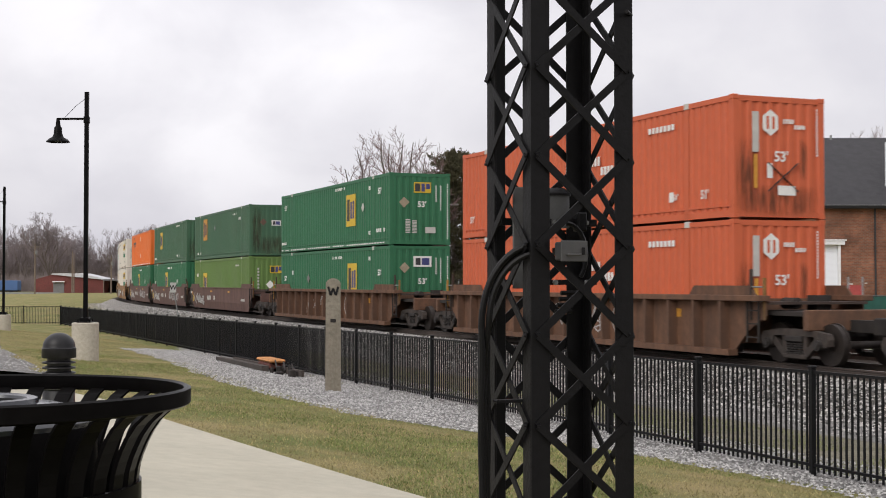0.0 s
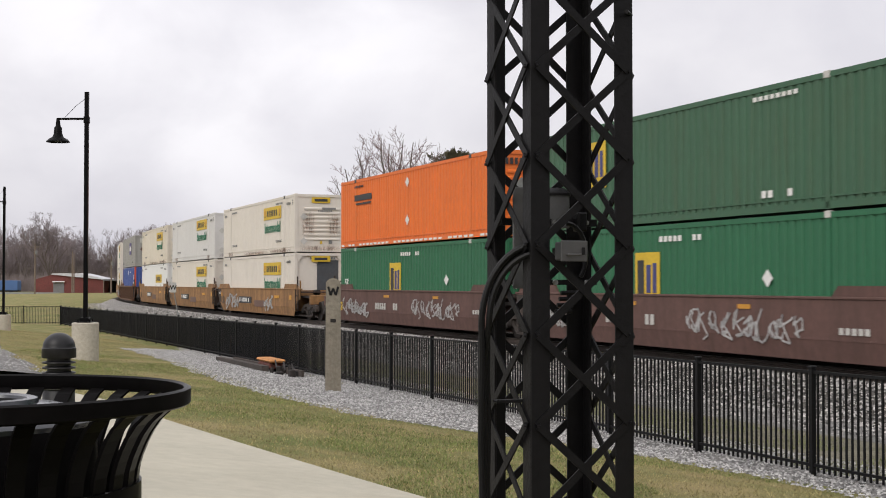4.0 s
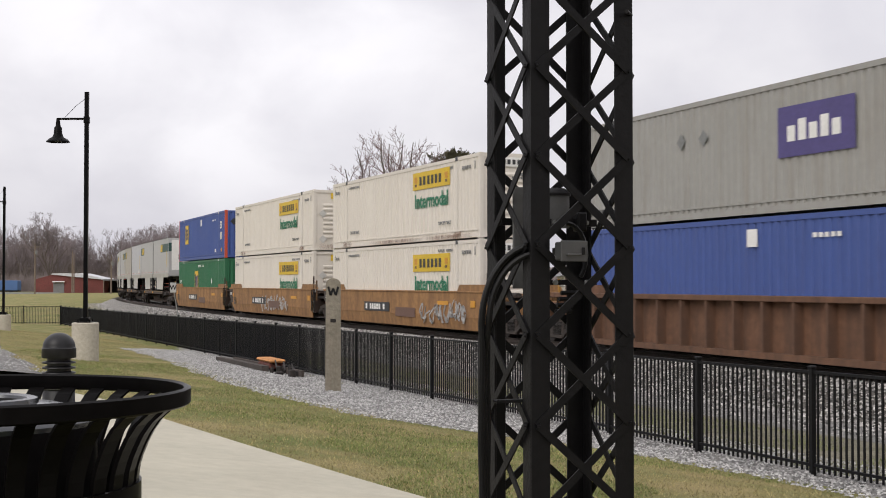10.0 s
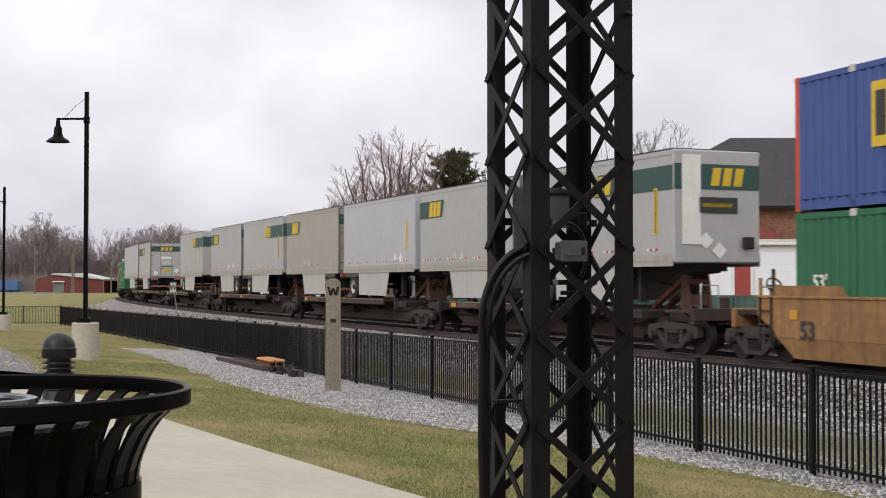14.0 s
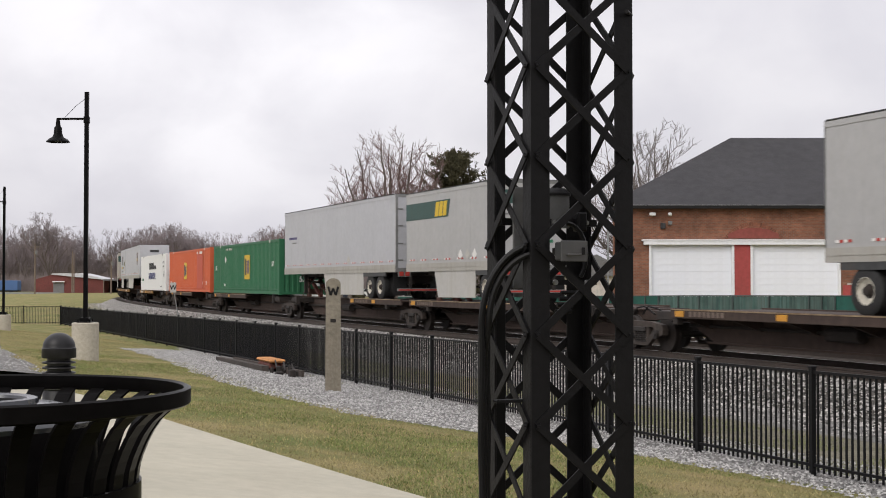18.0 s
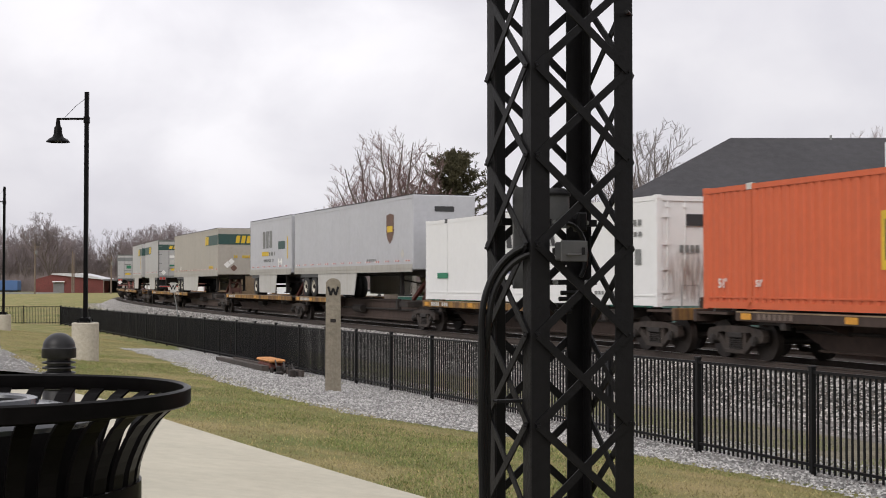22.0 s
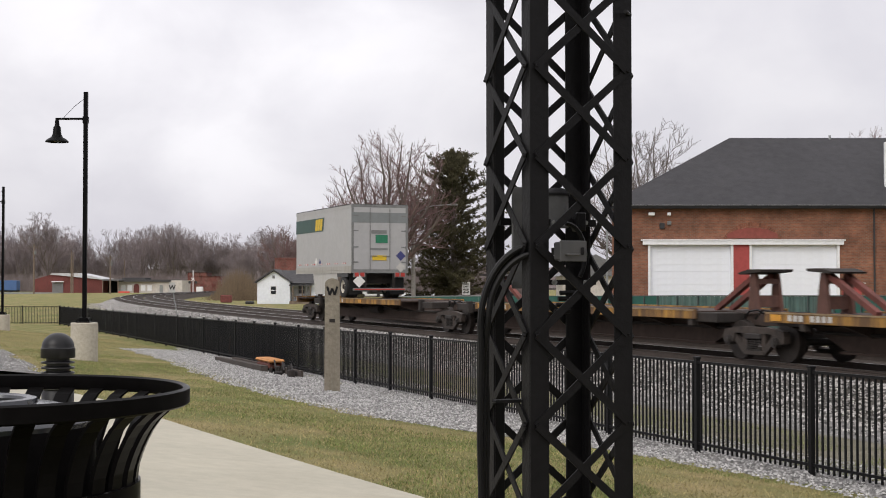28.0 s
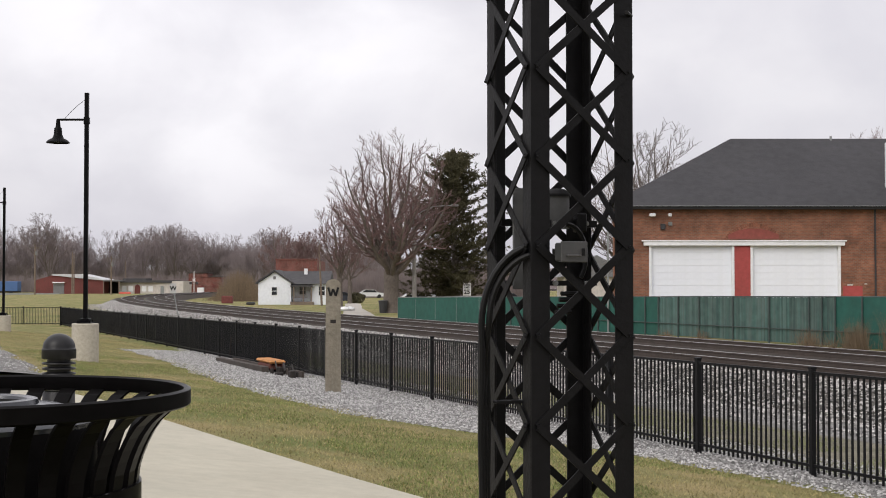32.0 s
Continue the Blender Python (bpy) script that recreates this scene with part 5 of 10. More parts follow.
def build_left_far():
    y = 330.0
    zf = -1.0
    t = thing("red_barn", "long low red barn with a pale metal roof", "barn")
    part("wall", Geo().box(-101.5, -84.5, y, y + 10, zf, 2.6), M_REDBARN, t)
    part("gable", Geo().prism([(-101.5, 2.6), (-84.5, 2.6), (-90.5, 3.9), (-97.0, 3.9)], y, y + 0.3, "y"), M_REDBARN, t)
    part("roof", Geo().prism([(-97.4, 3.85), (-84.2, 2.55), (-84.2, 2.8), (-90.3, 4.15), (-97.0, 4.15)], y - 0.5, y + 10, "y"), mat("pale_metal_roof", (0.52, 0.52, 0.54), 0.5, grain=2, vary=0.1), t)
    part("door", Geo().box(-96.9, -94.2, y - 0.1, y, zf, 1.9), M_METALROOF, t)
    part("awning", Geo().box(-97.0, -94.0, y - 0.8, y - 0.05, 1.95, 2.2), M_TRIM, t)
    s = thing("open_shed", "dark open-fronted timber shed", "shed")
    part("roof", Geo().box(-84.4, -80.2, y - 1, y + 6, 2.35, 2.7), M_METALROOF, s)
    # wall coloured black: the shade under the shed roof is painted on it
    part("back_wall", Geo().box(-84.4, -80.2, y + 5.6, y + 6, zf, 2.35), M_GAP, s)
    for x in (-84.2, -82.3, -80.4):
        part("post", Geo().box(x - 0.12, x + 0.12, y - 0.9, y - 0.7, zf, 2.35), M_WOODPOLE, s)
    w = thing("depot_building", "low pale depot with a dark flat roof and arched door", "building")
    part("wall", Geo().box(-81.6, -68.6, y + 4, y + 14, zf, 2.05), M_PALEWALL, w)
    part("roof", Geo().box(-82.2, -68.0, y + 3, y + 15, 2.05, 2.6).box(-80.8, -75.0, y + 5, y + 12, 2.6, 3.1), M_DARKROOF, w)
    part("wing", Geo().prism([(-68.0, zf), (-65.2, zf), (-65.2, 2.4), (-68.0, 2.4)], y + 3, y + 14, "y"), M_PALEWALL, w)
    part("wing", Geo().box(-72.0, -68.0, y + 3.6, y + 4, zf, 1.9), M_PALEWALL, w)
    for x in (-80.2, -78.6, -75.2, -73.6):
        part("window", Geo().box(x - 0.55, x + 0.55, y + 3.9, y + 4.0, -0.2, 1.2), M_TRIM, w)
    part("door", Geo().prism([(-77.6, zf), (-76.2, zf), (-76.2, 1.0), (-76.5, 1.45), (-76.9, 1.6), (-77.3, 1.45), (-77.6, 1.0)], y + 3.85, y + 4.0, "y"), M_REDBARN, w, "dark red arched door")
    part("door", Geo().box(-71.0, -70.1, y + 3.5, y + 3.6, zf, 1.2), M_GALV, w)
    solid("barrier", Geo().soft(-79.6, -76.8, y - 4, y - 3.2, zf, zf + 0.7, 0.2), mat("bright_red_plastic", (0.55, 0.08, 0.05), 0.6, grain=4), "low red barrier before the depot", "barrier")
    r = thing("red_shed", "red brick shed far along the line", "shed")
    part("wall", Geo().box(-69.4, -59.5, 362, 370, zf, 3.6), M_REDBRICK, r)
    part("wall", Geo().box(-69.4, -64.2, 361.8, 370, 3.6, 4.6), M_REDBRICK, r)
    part("roof", Geo().box(-69.6, -64.0, 361.6, 370.2, 4.6, 4.75).box(-64.0, -59.3, 361.7, 370.2, 3.6, 3.75), M_DARKROOF, r)
    for x in (-67.8, -65.6, -62.4):
        part("window", Geo().box(x - 0.35, x + 0.35, 361.72, 361.82, 0.6, 1.5), M_REDBARN, r)
    b = thing("blue_trailer", "blue box trailer parked far off", "trailer")
    part("body", Geo().soft(-129, -112.2, y + 20, y + 23, -0.2, 2.4, 0.1), M_BLUEBOX, b)
    part("chassis", Geo().box(-129, -112.2, y + 20.2, y + 22.8, -0.6, -0.2), M_UNDER, b)
    for x in (-127, -125.8, -114.0):
        part("wheel", Geo().cyl((x, y + 20.1, -0.5), (x, y + 20.6, -0.5), 0.5, n=14), P_RUBBER0, b)
    solid("guard_rail", Geo().box(-125, -92, y - 12, y - 11.8, zf, zf + 0.5), M_GALV, "low grey guard rail along the road", "guard rail", kind="structure")
    road = Geo().box(-190, -58, y - 9, y - 3, -1.2, -1.02 + 0.06)
    solid("road", road, mat("worn_asphalt", (0.14, 0.135, 0.13), 0.9, grain=1.5, vary=0.15), "grey road beyond the railway", "road", kind="structure")
    # crossing signal
    c = thing("crossing_signal", "crossing signal mast with white lights and crossbuck", "signal")
    part("mast", Geo().cyl((-56.3, 300, zf), (-56.3, 300, 4.6), 0.09, n=10), M_TRIM, c)
    part("arm", Geo().bar((-56.7, 299.8, 2.9), (-55.9, 299.8, 2.3), 0.12, 0.04, up=(0, 1, 0)).bar((-56.7, 299.78, 2.3), (-55.9, 299.78, 2.9), 0.12, 0.04, up=(0, 1, 0)), M_TRIM, c)
    for x in (-57.0, -55.6):
        part("lamp", Geo().cyl((x, 299.6, 1.9), (x, 299.9, 1.9), 0.32, n=14), M_DARK, c)
    solid("relay_cabinet", Geo().soft(-55.6, -54.2, 300, 301.2, zf, 0.9, 0.05), M_TRIM, "white trackside relay cabinet", "cabinet")


P_RUBBER0 = mat("old_tyre_rubber", (0.02, 0.02, 0.02), 0.85, grain=9)


def pole(x, y, z1, r=0.14, arm=False, lean=0.0, label="grey wooden utility pole", m=None):
    z0 = ZF - 0.3
    t = thing("utility_pole", label, "utility pole", at=(x, y, 0), group="utility poles")
    part("shaft", Geo().cyl((0, 0, z0), (lean, 0, z1), r, r * 0.65, 8), m or M_WOODPOLE, t)
    if arm:
        part("crossarm", Geo().box(lean - 1.1, lean + 1.1, -0.07, 0.07, z1 - 0.7, z1 - 0.55), M_WOODPOLE, t)
        for k in (-0.95, -0.4, 0.4, 0.95):
            part("insulator", Geo().cyl((lean + k, 0, z1 - 0.55), (lean + k, 0, z1 - 0.4), 0.05, n=6), M_GREYBOX, t)
        part("transformer", Geo().cyl((lean + 0.3, -0.1, z1 - 2.3), (lean + 0.3, -0.1, z1 - 1.4), 0.25, n=10), M_GREYBOX, t)
    return t


def build_poles():
    pole((62 - 784) / 2347 * 300, 300, 10.5, 0.22, True)
    pole((128 - 784) / 2347 * 320, 320, 9.5, 0.2, False)
    pole((131 - 784) / 2347 * 325, 325, 9.0, 0.18, False)
    pole((197 - 784) / 2347 * 300, 300, 8.0, 0.2, True)
    pole((222 - 784) / 2347 * 360, 360, 8.0, 0.18, False)
    pole(-13.5, 148, 6.1, 0.13, False, -0.35)
    p = pole(-2.45, 114.5, 9.9, 0.2, False, -0.1, "tall grey utility pole with a street-light arm", mat("pale_grey_pole", (0.27, 0.255, 0.24), 0.9, grain=9, vary=0.2))
    part("lamp_arm", Geo().tube([(-0.1, 0, 7.3), (0.6, 0, 8.0), (1.6, 0, 8.45), (3.2, 0, 8.55)], 0.04, 6), M_GALV, p)
    part("lamp_head", Geo().soft(3.1, 3.8, -0.15, 0.15, 8.45, 8.62, 0.05), M_GREYBOX, p)
    # leaning trackside whistle sign
    t = thing("whistle_sign", "white whistle sign on a thin leaning post", "sign", at=(-17.5, 86.7, 0))
    part("post", Geo().cyl((0.30, 0, -0.9), (-0.12, 0, 1.45), 0.035, n=8), M_GALV, t)
    part("panel", Geo().soft(-0.32, 0.08, -0.05, -0.03, 1.15, 1.80, 0.004), M_CLEANSIGN, t)
    part("letter", letters("W", 0.42, M_GAP), None, t, at=(-0.12, -0.062, 1.47))
    s = thing("speed_sign", "white speed limit sign above the green fence", "sign", at=(2.15, 119.0, 0))
    part("post", Geo().box(-0.04, 0.04, 0.0, 0.05, ZF, 1.9), M_GALV, s)
    part("panel", Geo().soft(-0.36, 0.36, -0.03, 0.0, 0.7, 1.85, 0.01), M_TRIM, s)
    part("lettering", letters("SPEED", 0.2, M_DARK), None, s, at=(0, -0.04, 1.66))
    part("lettering", letters("LIMIT", 0.2, M_DARK), None, s, at=(0, -0.04, 1.44))
    part("lettering", letters("25", 0.55, M_DARK), None, s, at=(0, -0.04, 1.03))


def parked_car(x, y, paint, rz, label):
    t = thing("parked_car", label, "car", at=(x, y, ZF), rz=rz, group="parked cars")
    body = Geo().prism([(-2.2, 0.28), (2.2, 0.28), (2.28, 0.55), (2.15, 0.85), (1.2, 0.95), (0.55, 1.42), (-1.15, 1.45), (-1.95, 0.98), (-2.25, 0.85)], -0.86, 0.86, "y")
    part("body", body, paint, t)
    part("glass", Geo().prism([(1.05, 0.97), (0.5, 1.36), (-1.1, 1.39), (-1.7, 0.99)], -0.875, 0.875, "y"), M_GLASSDARK, t)
    for sx in (-1.35, 1.35):
        for sy in (-0.8, 0.8):
            part("wheel", Geo().cyl((sx, sy - 0.1, 0.32), (sx, sy + 0.1, 0.32), 0.32, n=16), P_RUBBER0, t)
    for sy in (-0.6, 0.6):
        part("headlight", Geo().soft(2.18, 2.29, sy - 0.18, sy + 0.18, 0.58, 0.74, 0.02), M_TRIM, t)
    return t


def build_cars_and_houses():
    parked_car(-12.6, 232, M_CARWHITE, 0.2, "white parked car on the verge")
    parked_car(-13.2, 172, M_CARDARK, 0.1, "dark parked car beside the street")
    parked_car(0.2, 132, M_CARWHITE, 0.3, "white parked car behind the green fence")
    parked_car(-2.6, 138, M_CARWHITE, 0.1, "white parked car by the street")
    parked_car(7.4, 150, M_CARDARK, 0.0, "dark blue parked car by the street")
    for x, y, w, hgt, label in ((-21.4, 300, 5.6, 3.0, "pale bungalow across the street"), (14.0, 121, 6.0, 3.5, "grey shingled cottage by the street")):
        t = thing("bungalow", label, "house", at=(x, y, ZF), group="bungalows")
        part("wall", Geo().box(-w / 2, w / 2, 0, 7, 0, hgt - 0.4), M_PALEWALL, t)
        part("roof", Geo().prism([(-w / 2 - 0.4, hgt - 0.4), (0, hgt + 1.6), (w / 2 + 0.4, hgt - 0.4)], -0.4, 7.4, "y"), M_METALROOF, t)
        for sx in (-1, 1):
            window_on(t, sx * w * 0.27 - 0.5, sx * w * 0.27 + 0.5, 0.9, 2.0, 0.0, M_TRIM)
    # drive and verge
    ribbon("driveway", [(-8.6, 103), (-9.5, 115), (-10.6, 135), (-13, 165)], [(-4.6, 103), (-5.4, 115), (-7.6, 135), (-9.5, 165)], M_ASPH, 0.04, "pale concrete driveway beside the house", "driveway", cross=3)
    for k, (x, y) in enumerate(((-9.0, 121), (-8.5, 121.5))):
        solid("white_bag", Geo().lathe([(0, 0), (0.4, 0.05), (0.5, 0.2), (0.3, 0.38), (0, 0.42)], 10), M_TRIM, "white bag lying on the verge", "bag", at=(x, y, ZF), group="bags on the verge")


# ---------------------------------------------------------------- trees
TWIG_MIN = [0.012]


def branch(rnd, tips, limbs, p, d, length, r, depth, maxd, spread, up):
    """One limb and, further out, its own limbs."""
    n = 3 if depth < 3 else (2 if depth < 5 else 1)
    pts, rs = [p.copy()], [r]
    q, e = p.copy(), d.copy()
    for i in range(n):
        wig = 0.085 if depth < 2 else 0.06
        e = (e + Vector((rnd.gauss(0, wig), rnd.gauss(0, wig), up * (0.10 if depth < 2 else 0.07) + rnd.gauss(0, 0.05)))).normalized()
        q = q + e * (length / n)
        pts.append(q.copy())
        rs.append(r * (1 - 0.5 * (i + 1) / n))
    (limbs if depth < 2 else tips).tube(pts, rs, 6 if depth == 0 else (4 if depth < 3 else 3))
    if depth >= maxd:
        return
    kids = (5, 5, 4, 4, 3, 3)[depth]
    for k in range(kids):
        f = rnd.uniform(0.25, 1.0) if k else 1.0
        i = min(n - 1, int(f * n))
        o = pts[i].lerp(pts[i + 1], min(1.0, f * n - i)) if i < n else pts[-1]
        side = Vector((rnd.gauss(0, 1), rnd.gauss(0, 1), rnd.gauss(0.15, 0.35)))
        side = (side - e * side.dot(e)).normalized()
        nd = (e * rnd.uniform(0.7, 1.1) + side * spread * rnd.uniform(0.5, 1.1)).normalized()
        branch(rnd, tips, limbs, o, nd, length * rnd.uniform(*((0.5, 0.75), (0.45, 0.68), (0.42, 0.62), (0.4, 0.6), (0.4, 0.6), (0.4, 0.6))[depth]), max(TWIG_MIN[0], r * 0.52), depth + 1, maxd, spread, up)


def bare_tree(name, label, x, y, height, trunk_r, seed, maxd=5, spread=0.75, bole=0.22, kids=6, lean=0.0, twig=None, z=None, group="bare trees", width=None, twig_r=0.012, flip=1):
    rnd = random.Random(seed)
    TWIG_MIN[0] = twig_r
    limbs, tips = Geo(), Geo()
    hb = height * bole
    limbs.tube([(0, 0, -0.3), (0.02, 0, 0.3), (lean * 0.4, 0.03, hb * 0.5), (lean, 0, hb), (lean * 1.3, 0, hb * 1.35)], [trunk_r * 1.5, trunk_r * 1.12, trunk_r, trunk_r * 0.9, trunk_r * 0.6], 9)
    for k in range(kids):
        a = 2 * math.pi * (k + rnd.random() * 0.6) / kids
        el = rnd.uniform(0.5, 1.25) if k else 1.5
        d = Vector((math.cos(a) * math.cos(el), math.sin(a) * math.cos(el), math.sin(el)))
        branch(rnd, tips, limbs, Vector((lean, 0, hb * rnd.uniform(0.8, 1.3))), d, height * rnd.uniform(0.40, 0.52), trunk_r * 0.42, 0, maxd, spread, 1.0)
    # fit the grown tree to its height and breadth
    top = sorted(p[2] for p in tips.v)[int(len(tips.v) * 0.975)] * 1.03
    rad = sorted(math.hypot(p[0] - lean, p[1]) for p in tips.v)[int(len(tips.v) * 0.97)]
    kx, kz = (width / 2 if width else height * 0.36) / rad, height / top
    half_w = (width / 2 if width else height * 0.36)
    for gg in (limbs, tips):
        gg.v = [((px * kx if pz > hb * 1.4 else px * (1 + (kx - 1) * max(0, pz / (hb * 1.4)))), (py * kx if pz > hb * 1.4 else py * (1 + (kx - 1) * max(0, pz / (hb * 1.4)))), pz * kz) for px, py, pz in gg.v]
        # crowns round off to a dome
        gg.v = [(px, py, (lambda env: pz if pz < env else env + 0.55 * (pz - env))(height * (0.40 + 0.58 * math.sqrt(max(0.0, 1 - min(1.0, math.hypot(px - lean, py) / half_w) ** 2))))) for px, py, pz in gg.v]
        # the outermost shoots are shorter
        gg.v = [(px, py, pz if pz < height else height + 0.35 * (pz - height)) for px, py, pz in gg.v]
        gg.v = [(lambda s: (lean + (px - lean) * s, py * s, pz))(1.0 if math.hypot(px - lean, py) < half_w else (half_w + 0.3 * (math.hypot(px - lean, py) - half_w)) / math.hypot(px - lean, py)) for px, py, pz in gg.v]
    for gg in (limbs, tips):
        gg.v = [(px * flip, py * flip, pz) for px, py, pz in gg.v]
    t = thing(name, label, "tree", at=(x, y, ZF if z is None else z), group=group)
    part("trunk", limbs, M_BARK, t)
    part("crown", tips, twig or M_TWIG, t, "fine bare reddish twigs")
    return t


def arc(p, q, lift, n):
    """Points of a limb that leaves p outward and bends up to q."""
    p, q = Vector(p), Vector(q)
    mid = p.lerp(q, 0.5) + Vector(((q.x - p.x) * 0.16, (q.y - p.y) * 0.16, -lift))
    return [p * (1 - t) ** 2 + mid * (2 * t * (1 - t)) + q * t * t for t in [i / n for i in range(n + 1)]]


def fan_tree(name, label, x, y, height, width, bole, trunk_r, seed, limbs=11, twig_r=0.014, twig=None, lean=0.0, side=11, fine=7):
    """A bare tree whose limbs fan out and up from a short bole, with straight rising twigs."""
    rnd = random.Random(seed)
    trunk, crown = Geo(), Geo()
    trunk.tube([(0, 0, -0.3), (0, 0, 0.3), (lean * 0.5, 0, bole * 0.6), (lean, 0, bole), (lean, 0, bole * 1.25)], [trunk_r * 1.5, trunk_r * 1.1, trunk_r * 0.95, trunk_r, trunk_r * 0.55], 10)
    cz, rz, rx = bole + (height - bole) * 0.46, (height - bole) * 0.54, width / 2
    for k in range(limbs):
        az = 2 * math.pi * (k * 0.618 + 0.07 * rnd.random())
        tilt = 0.10 + 1.62 * ((k + 0.5) / limbs) ** 0.8
        tip = Vector((lean + rx * math.sin(tilt) * math.cos(az) * rnd.uniform(0.86, 1.0), rx * math.sin(tilt) * math.sin(az) * rnd.uniform(0.86, 1.0), cz + rz * math.cos(tilt) * rnd.uniform(0.9, 1.0)))
        root = Vector((lean, 0, bole * rnd.uniform(0.85, 1.2)))
        pts = [q + Vector((rnd.gauss(0, 0.10), rnd.gauss(0, 0.10), rnd.gauss(0, 0.07))) * (0 < i < 7) for i, q in enumerate(arc(root, tip, 0.06 * (tip - root).length * math.sin(tilt), 7))]
        r0 = trunk_r * rnd.uniform(0.30, 0.42)
        trunk.tube(pts, [max(twig_r * 1.3, r0 * (1 - 0.88 * i / 7)) for i in range(8)], 6)
        span = (tip - root).length
        for j in range(side):
            f = 0.22 + 0.75 * (j + rnd.random() * 0.7) / side
            i = min(6, int(f * 7))
            o = pts[i].lerp(pts[i + 1], f * 7 - i)
            d = (pts[i + 1] - pts[i]).normalized()
            u = Vector((rnd.gauss(0, 1), rnd.gauss(0, 1), rnd.gauss(0.25, 0.4)))
            u = (u - d * u.dot(d)).normalized()
            e = (d * rnd.uniform(0.75, 1.1) + u * rnd.uniform(0.6, 1.25) + Vector((0, 0, 0.06))).normalized()
            ln = span * (0.15 + 0.34 * (1 - f)) * rnd.uniform(0.7, 1.15)
            q = arc(o, o + e * ln, 0.05 * ln, 3)
            rb = max(twig_r * 1.15, r0 * (1 - 0.88 * f) * 0.5)
            crown.tube(q, [rb, rb * 0.8, rb * 0.6, twig_r * 0.8], 4)
            for m in range(fine):
                g = 0.18 + 0.80 * (m + rnd.random()) / fine
                i2 = min(2, int(g * 3))
                o2 = q[i2].lerp(q[i2 + 1], g * 3 - i2)
                v = Vector((rnd.gauss(0, 1), rnd.gauss(0, 1), rnd.gauss(0.3, 0.4)))
                v = (v - e * v.dot(e)).normalized()
                h = (e * rnd.uniform(0.7, 1.1) + v * rnd.uniform(0.6, 1.2) + Vector((0, 0, 0.12))).normalized()
                l2 = ln * (0.22 + 0.28 * (1 - g)) * rnd.uniform(0.7, 1.2)
                end = o2 + h * l2
                crown.tube([o2, o2.lerp(end, 0.5) + Vector((0, 0, 0.02 * l2)), end], [twig_r, twig_r * 0.8, twig_r * 0.5], 3)
                for w in range(4):
                    o3 = o2.lerp(end, 0.25 + 0.24 * w)
                    b = (h + Vector((rnd.gauss(0, 0.45), rnd.gauss(0, 0.45), rnd.gauss(0.2, 0.3)))).normalized()
                    crown.tube([o3, o3 + b * l2 * rnd.uniform(0.3, 0.5)], [twig_r * 0.75, twig_r * 0.4], 3)
    t = thing(name, label, "tree", at=(x, y, ZF), group="bare trees")
    part("trunk", trunk, M_BARK, t, smooth=True)
    part("crown", crown, twig or M_TWIG, t, "fine bare twigs")
    return t


def conifer(x, y, height, width, seed):
    rnd = random.Random(seed)
    t = thing("conifer_tree", "dark ragged juniper-like conifer", "tree", at=(x, y, ZF))
    part("trunk", Geo().tube([(0, 0, -0.3), (0.05, 0, height * 0.5), (0, 0, height * 0.97)], [0.34, 0.22, 0.04], 8), M_BARK, t)
    g, lim = Geo(), Geo()
    for k in range(215):
        f = (k + rnd.random()) / 215
        z = height * (0.08 + 0.86 * f)
        prof = float(np.interp(f, (0, 0.12, 0.35, 0.55, 0.75, 0.9, 1), (0.80, 0.98, 1.0, 0.92, 0.62, 0.36, 0.08)))
        r = width / 2 * prof * rnd.choice((0.55, 0.75, 0.9, 1.02, 1.22)) * rnd.uniform(0.9, 1.08)
        a = rnd.random() * 6.283
        lift = rnd.uniform(-0.05, 0.30) + 0.35 * f
        tip = Vector((math.cos(a) * r, math.sin(a) * r, z + r * lift))
        root = Vector((0, 0, z - 0.2))
        lim.tube([root, root.lerp(tip, 0.5) + Vector((0, 0, -0.1)), tip], [0.05, 0.035, 0.012], 4)
        # feathery side sprays along the outer half of the limb, leaning up and out
        out = (tip - root).normalized()
        for q in range(15):
            base = root.lerp(tip, 0.12 + 0.90 * (q + rnd.random()) / 15)
            spray = (out * rnd.uniform(0.3, 1.0) + Vector((rnd.gauss(0, 0.7), rnd.gauss(0, 0.7), rnd.uniform(-0.1, 0.75)))).normalized() * rnd.uniform(0.45, 1.05)
            for j in range(17):
                e = rnd.random()
                c = base + spray * e + Vector((rnd.gauss(0, 0.07), rnd.gauss(0, 0.07), rnd.gauss(0, 0.06) - 0.10 * e * e))
                s = rnd.uniform(0.06, 0.13)
                u = (spray.normalized() * 0.8 + Vector((rnd.gauss(0, 0.6), rnd.gauss(0, 0.6), rnd.gauss(0.1, 0.6)))).normalized() * s * 1.8
                w = u.orthogonal().normalized() * s * 0.5
                v = u.cross(w).normalized() * s * 0.5
                g.add([c - u * 0.4, c + w, c + u, c - w, c + v], [(0, 1, 4), (1, 2, 4), (2, 3, 4), (3, 0, 4)])
    part("limb_work", lim, M_BARK, t)
    part("crown", g, M_NEEDLE, t, "dark olive needles in uneven tufts")
    return t


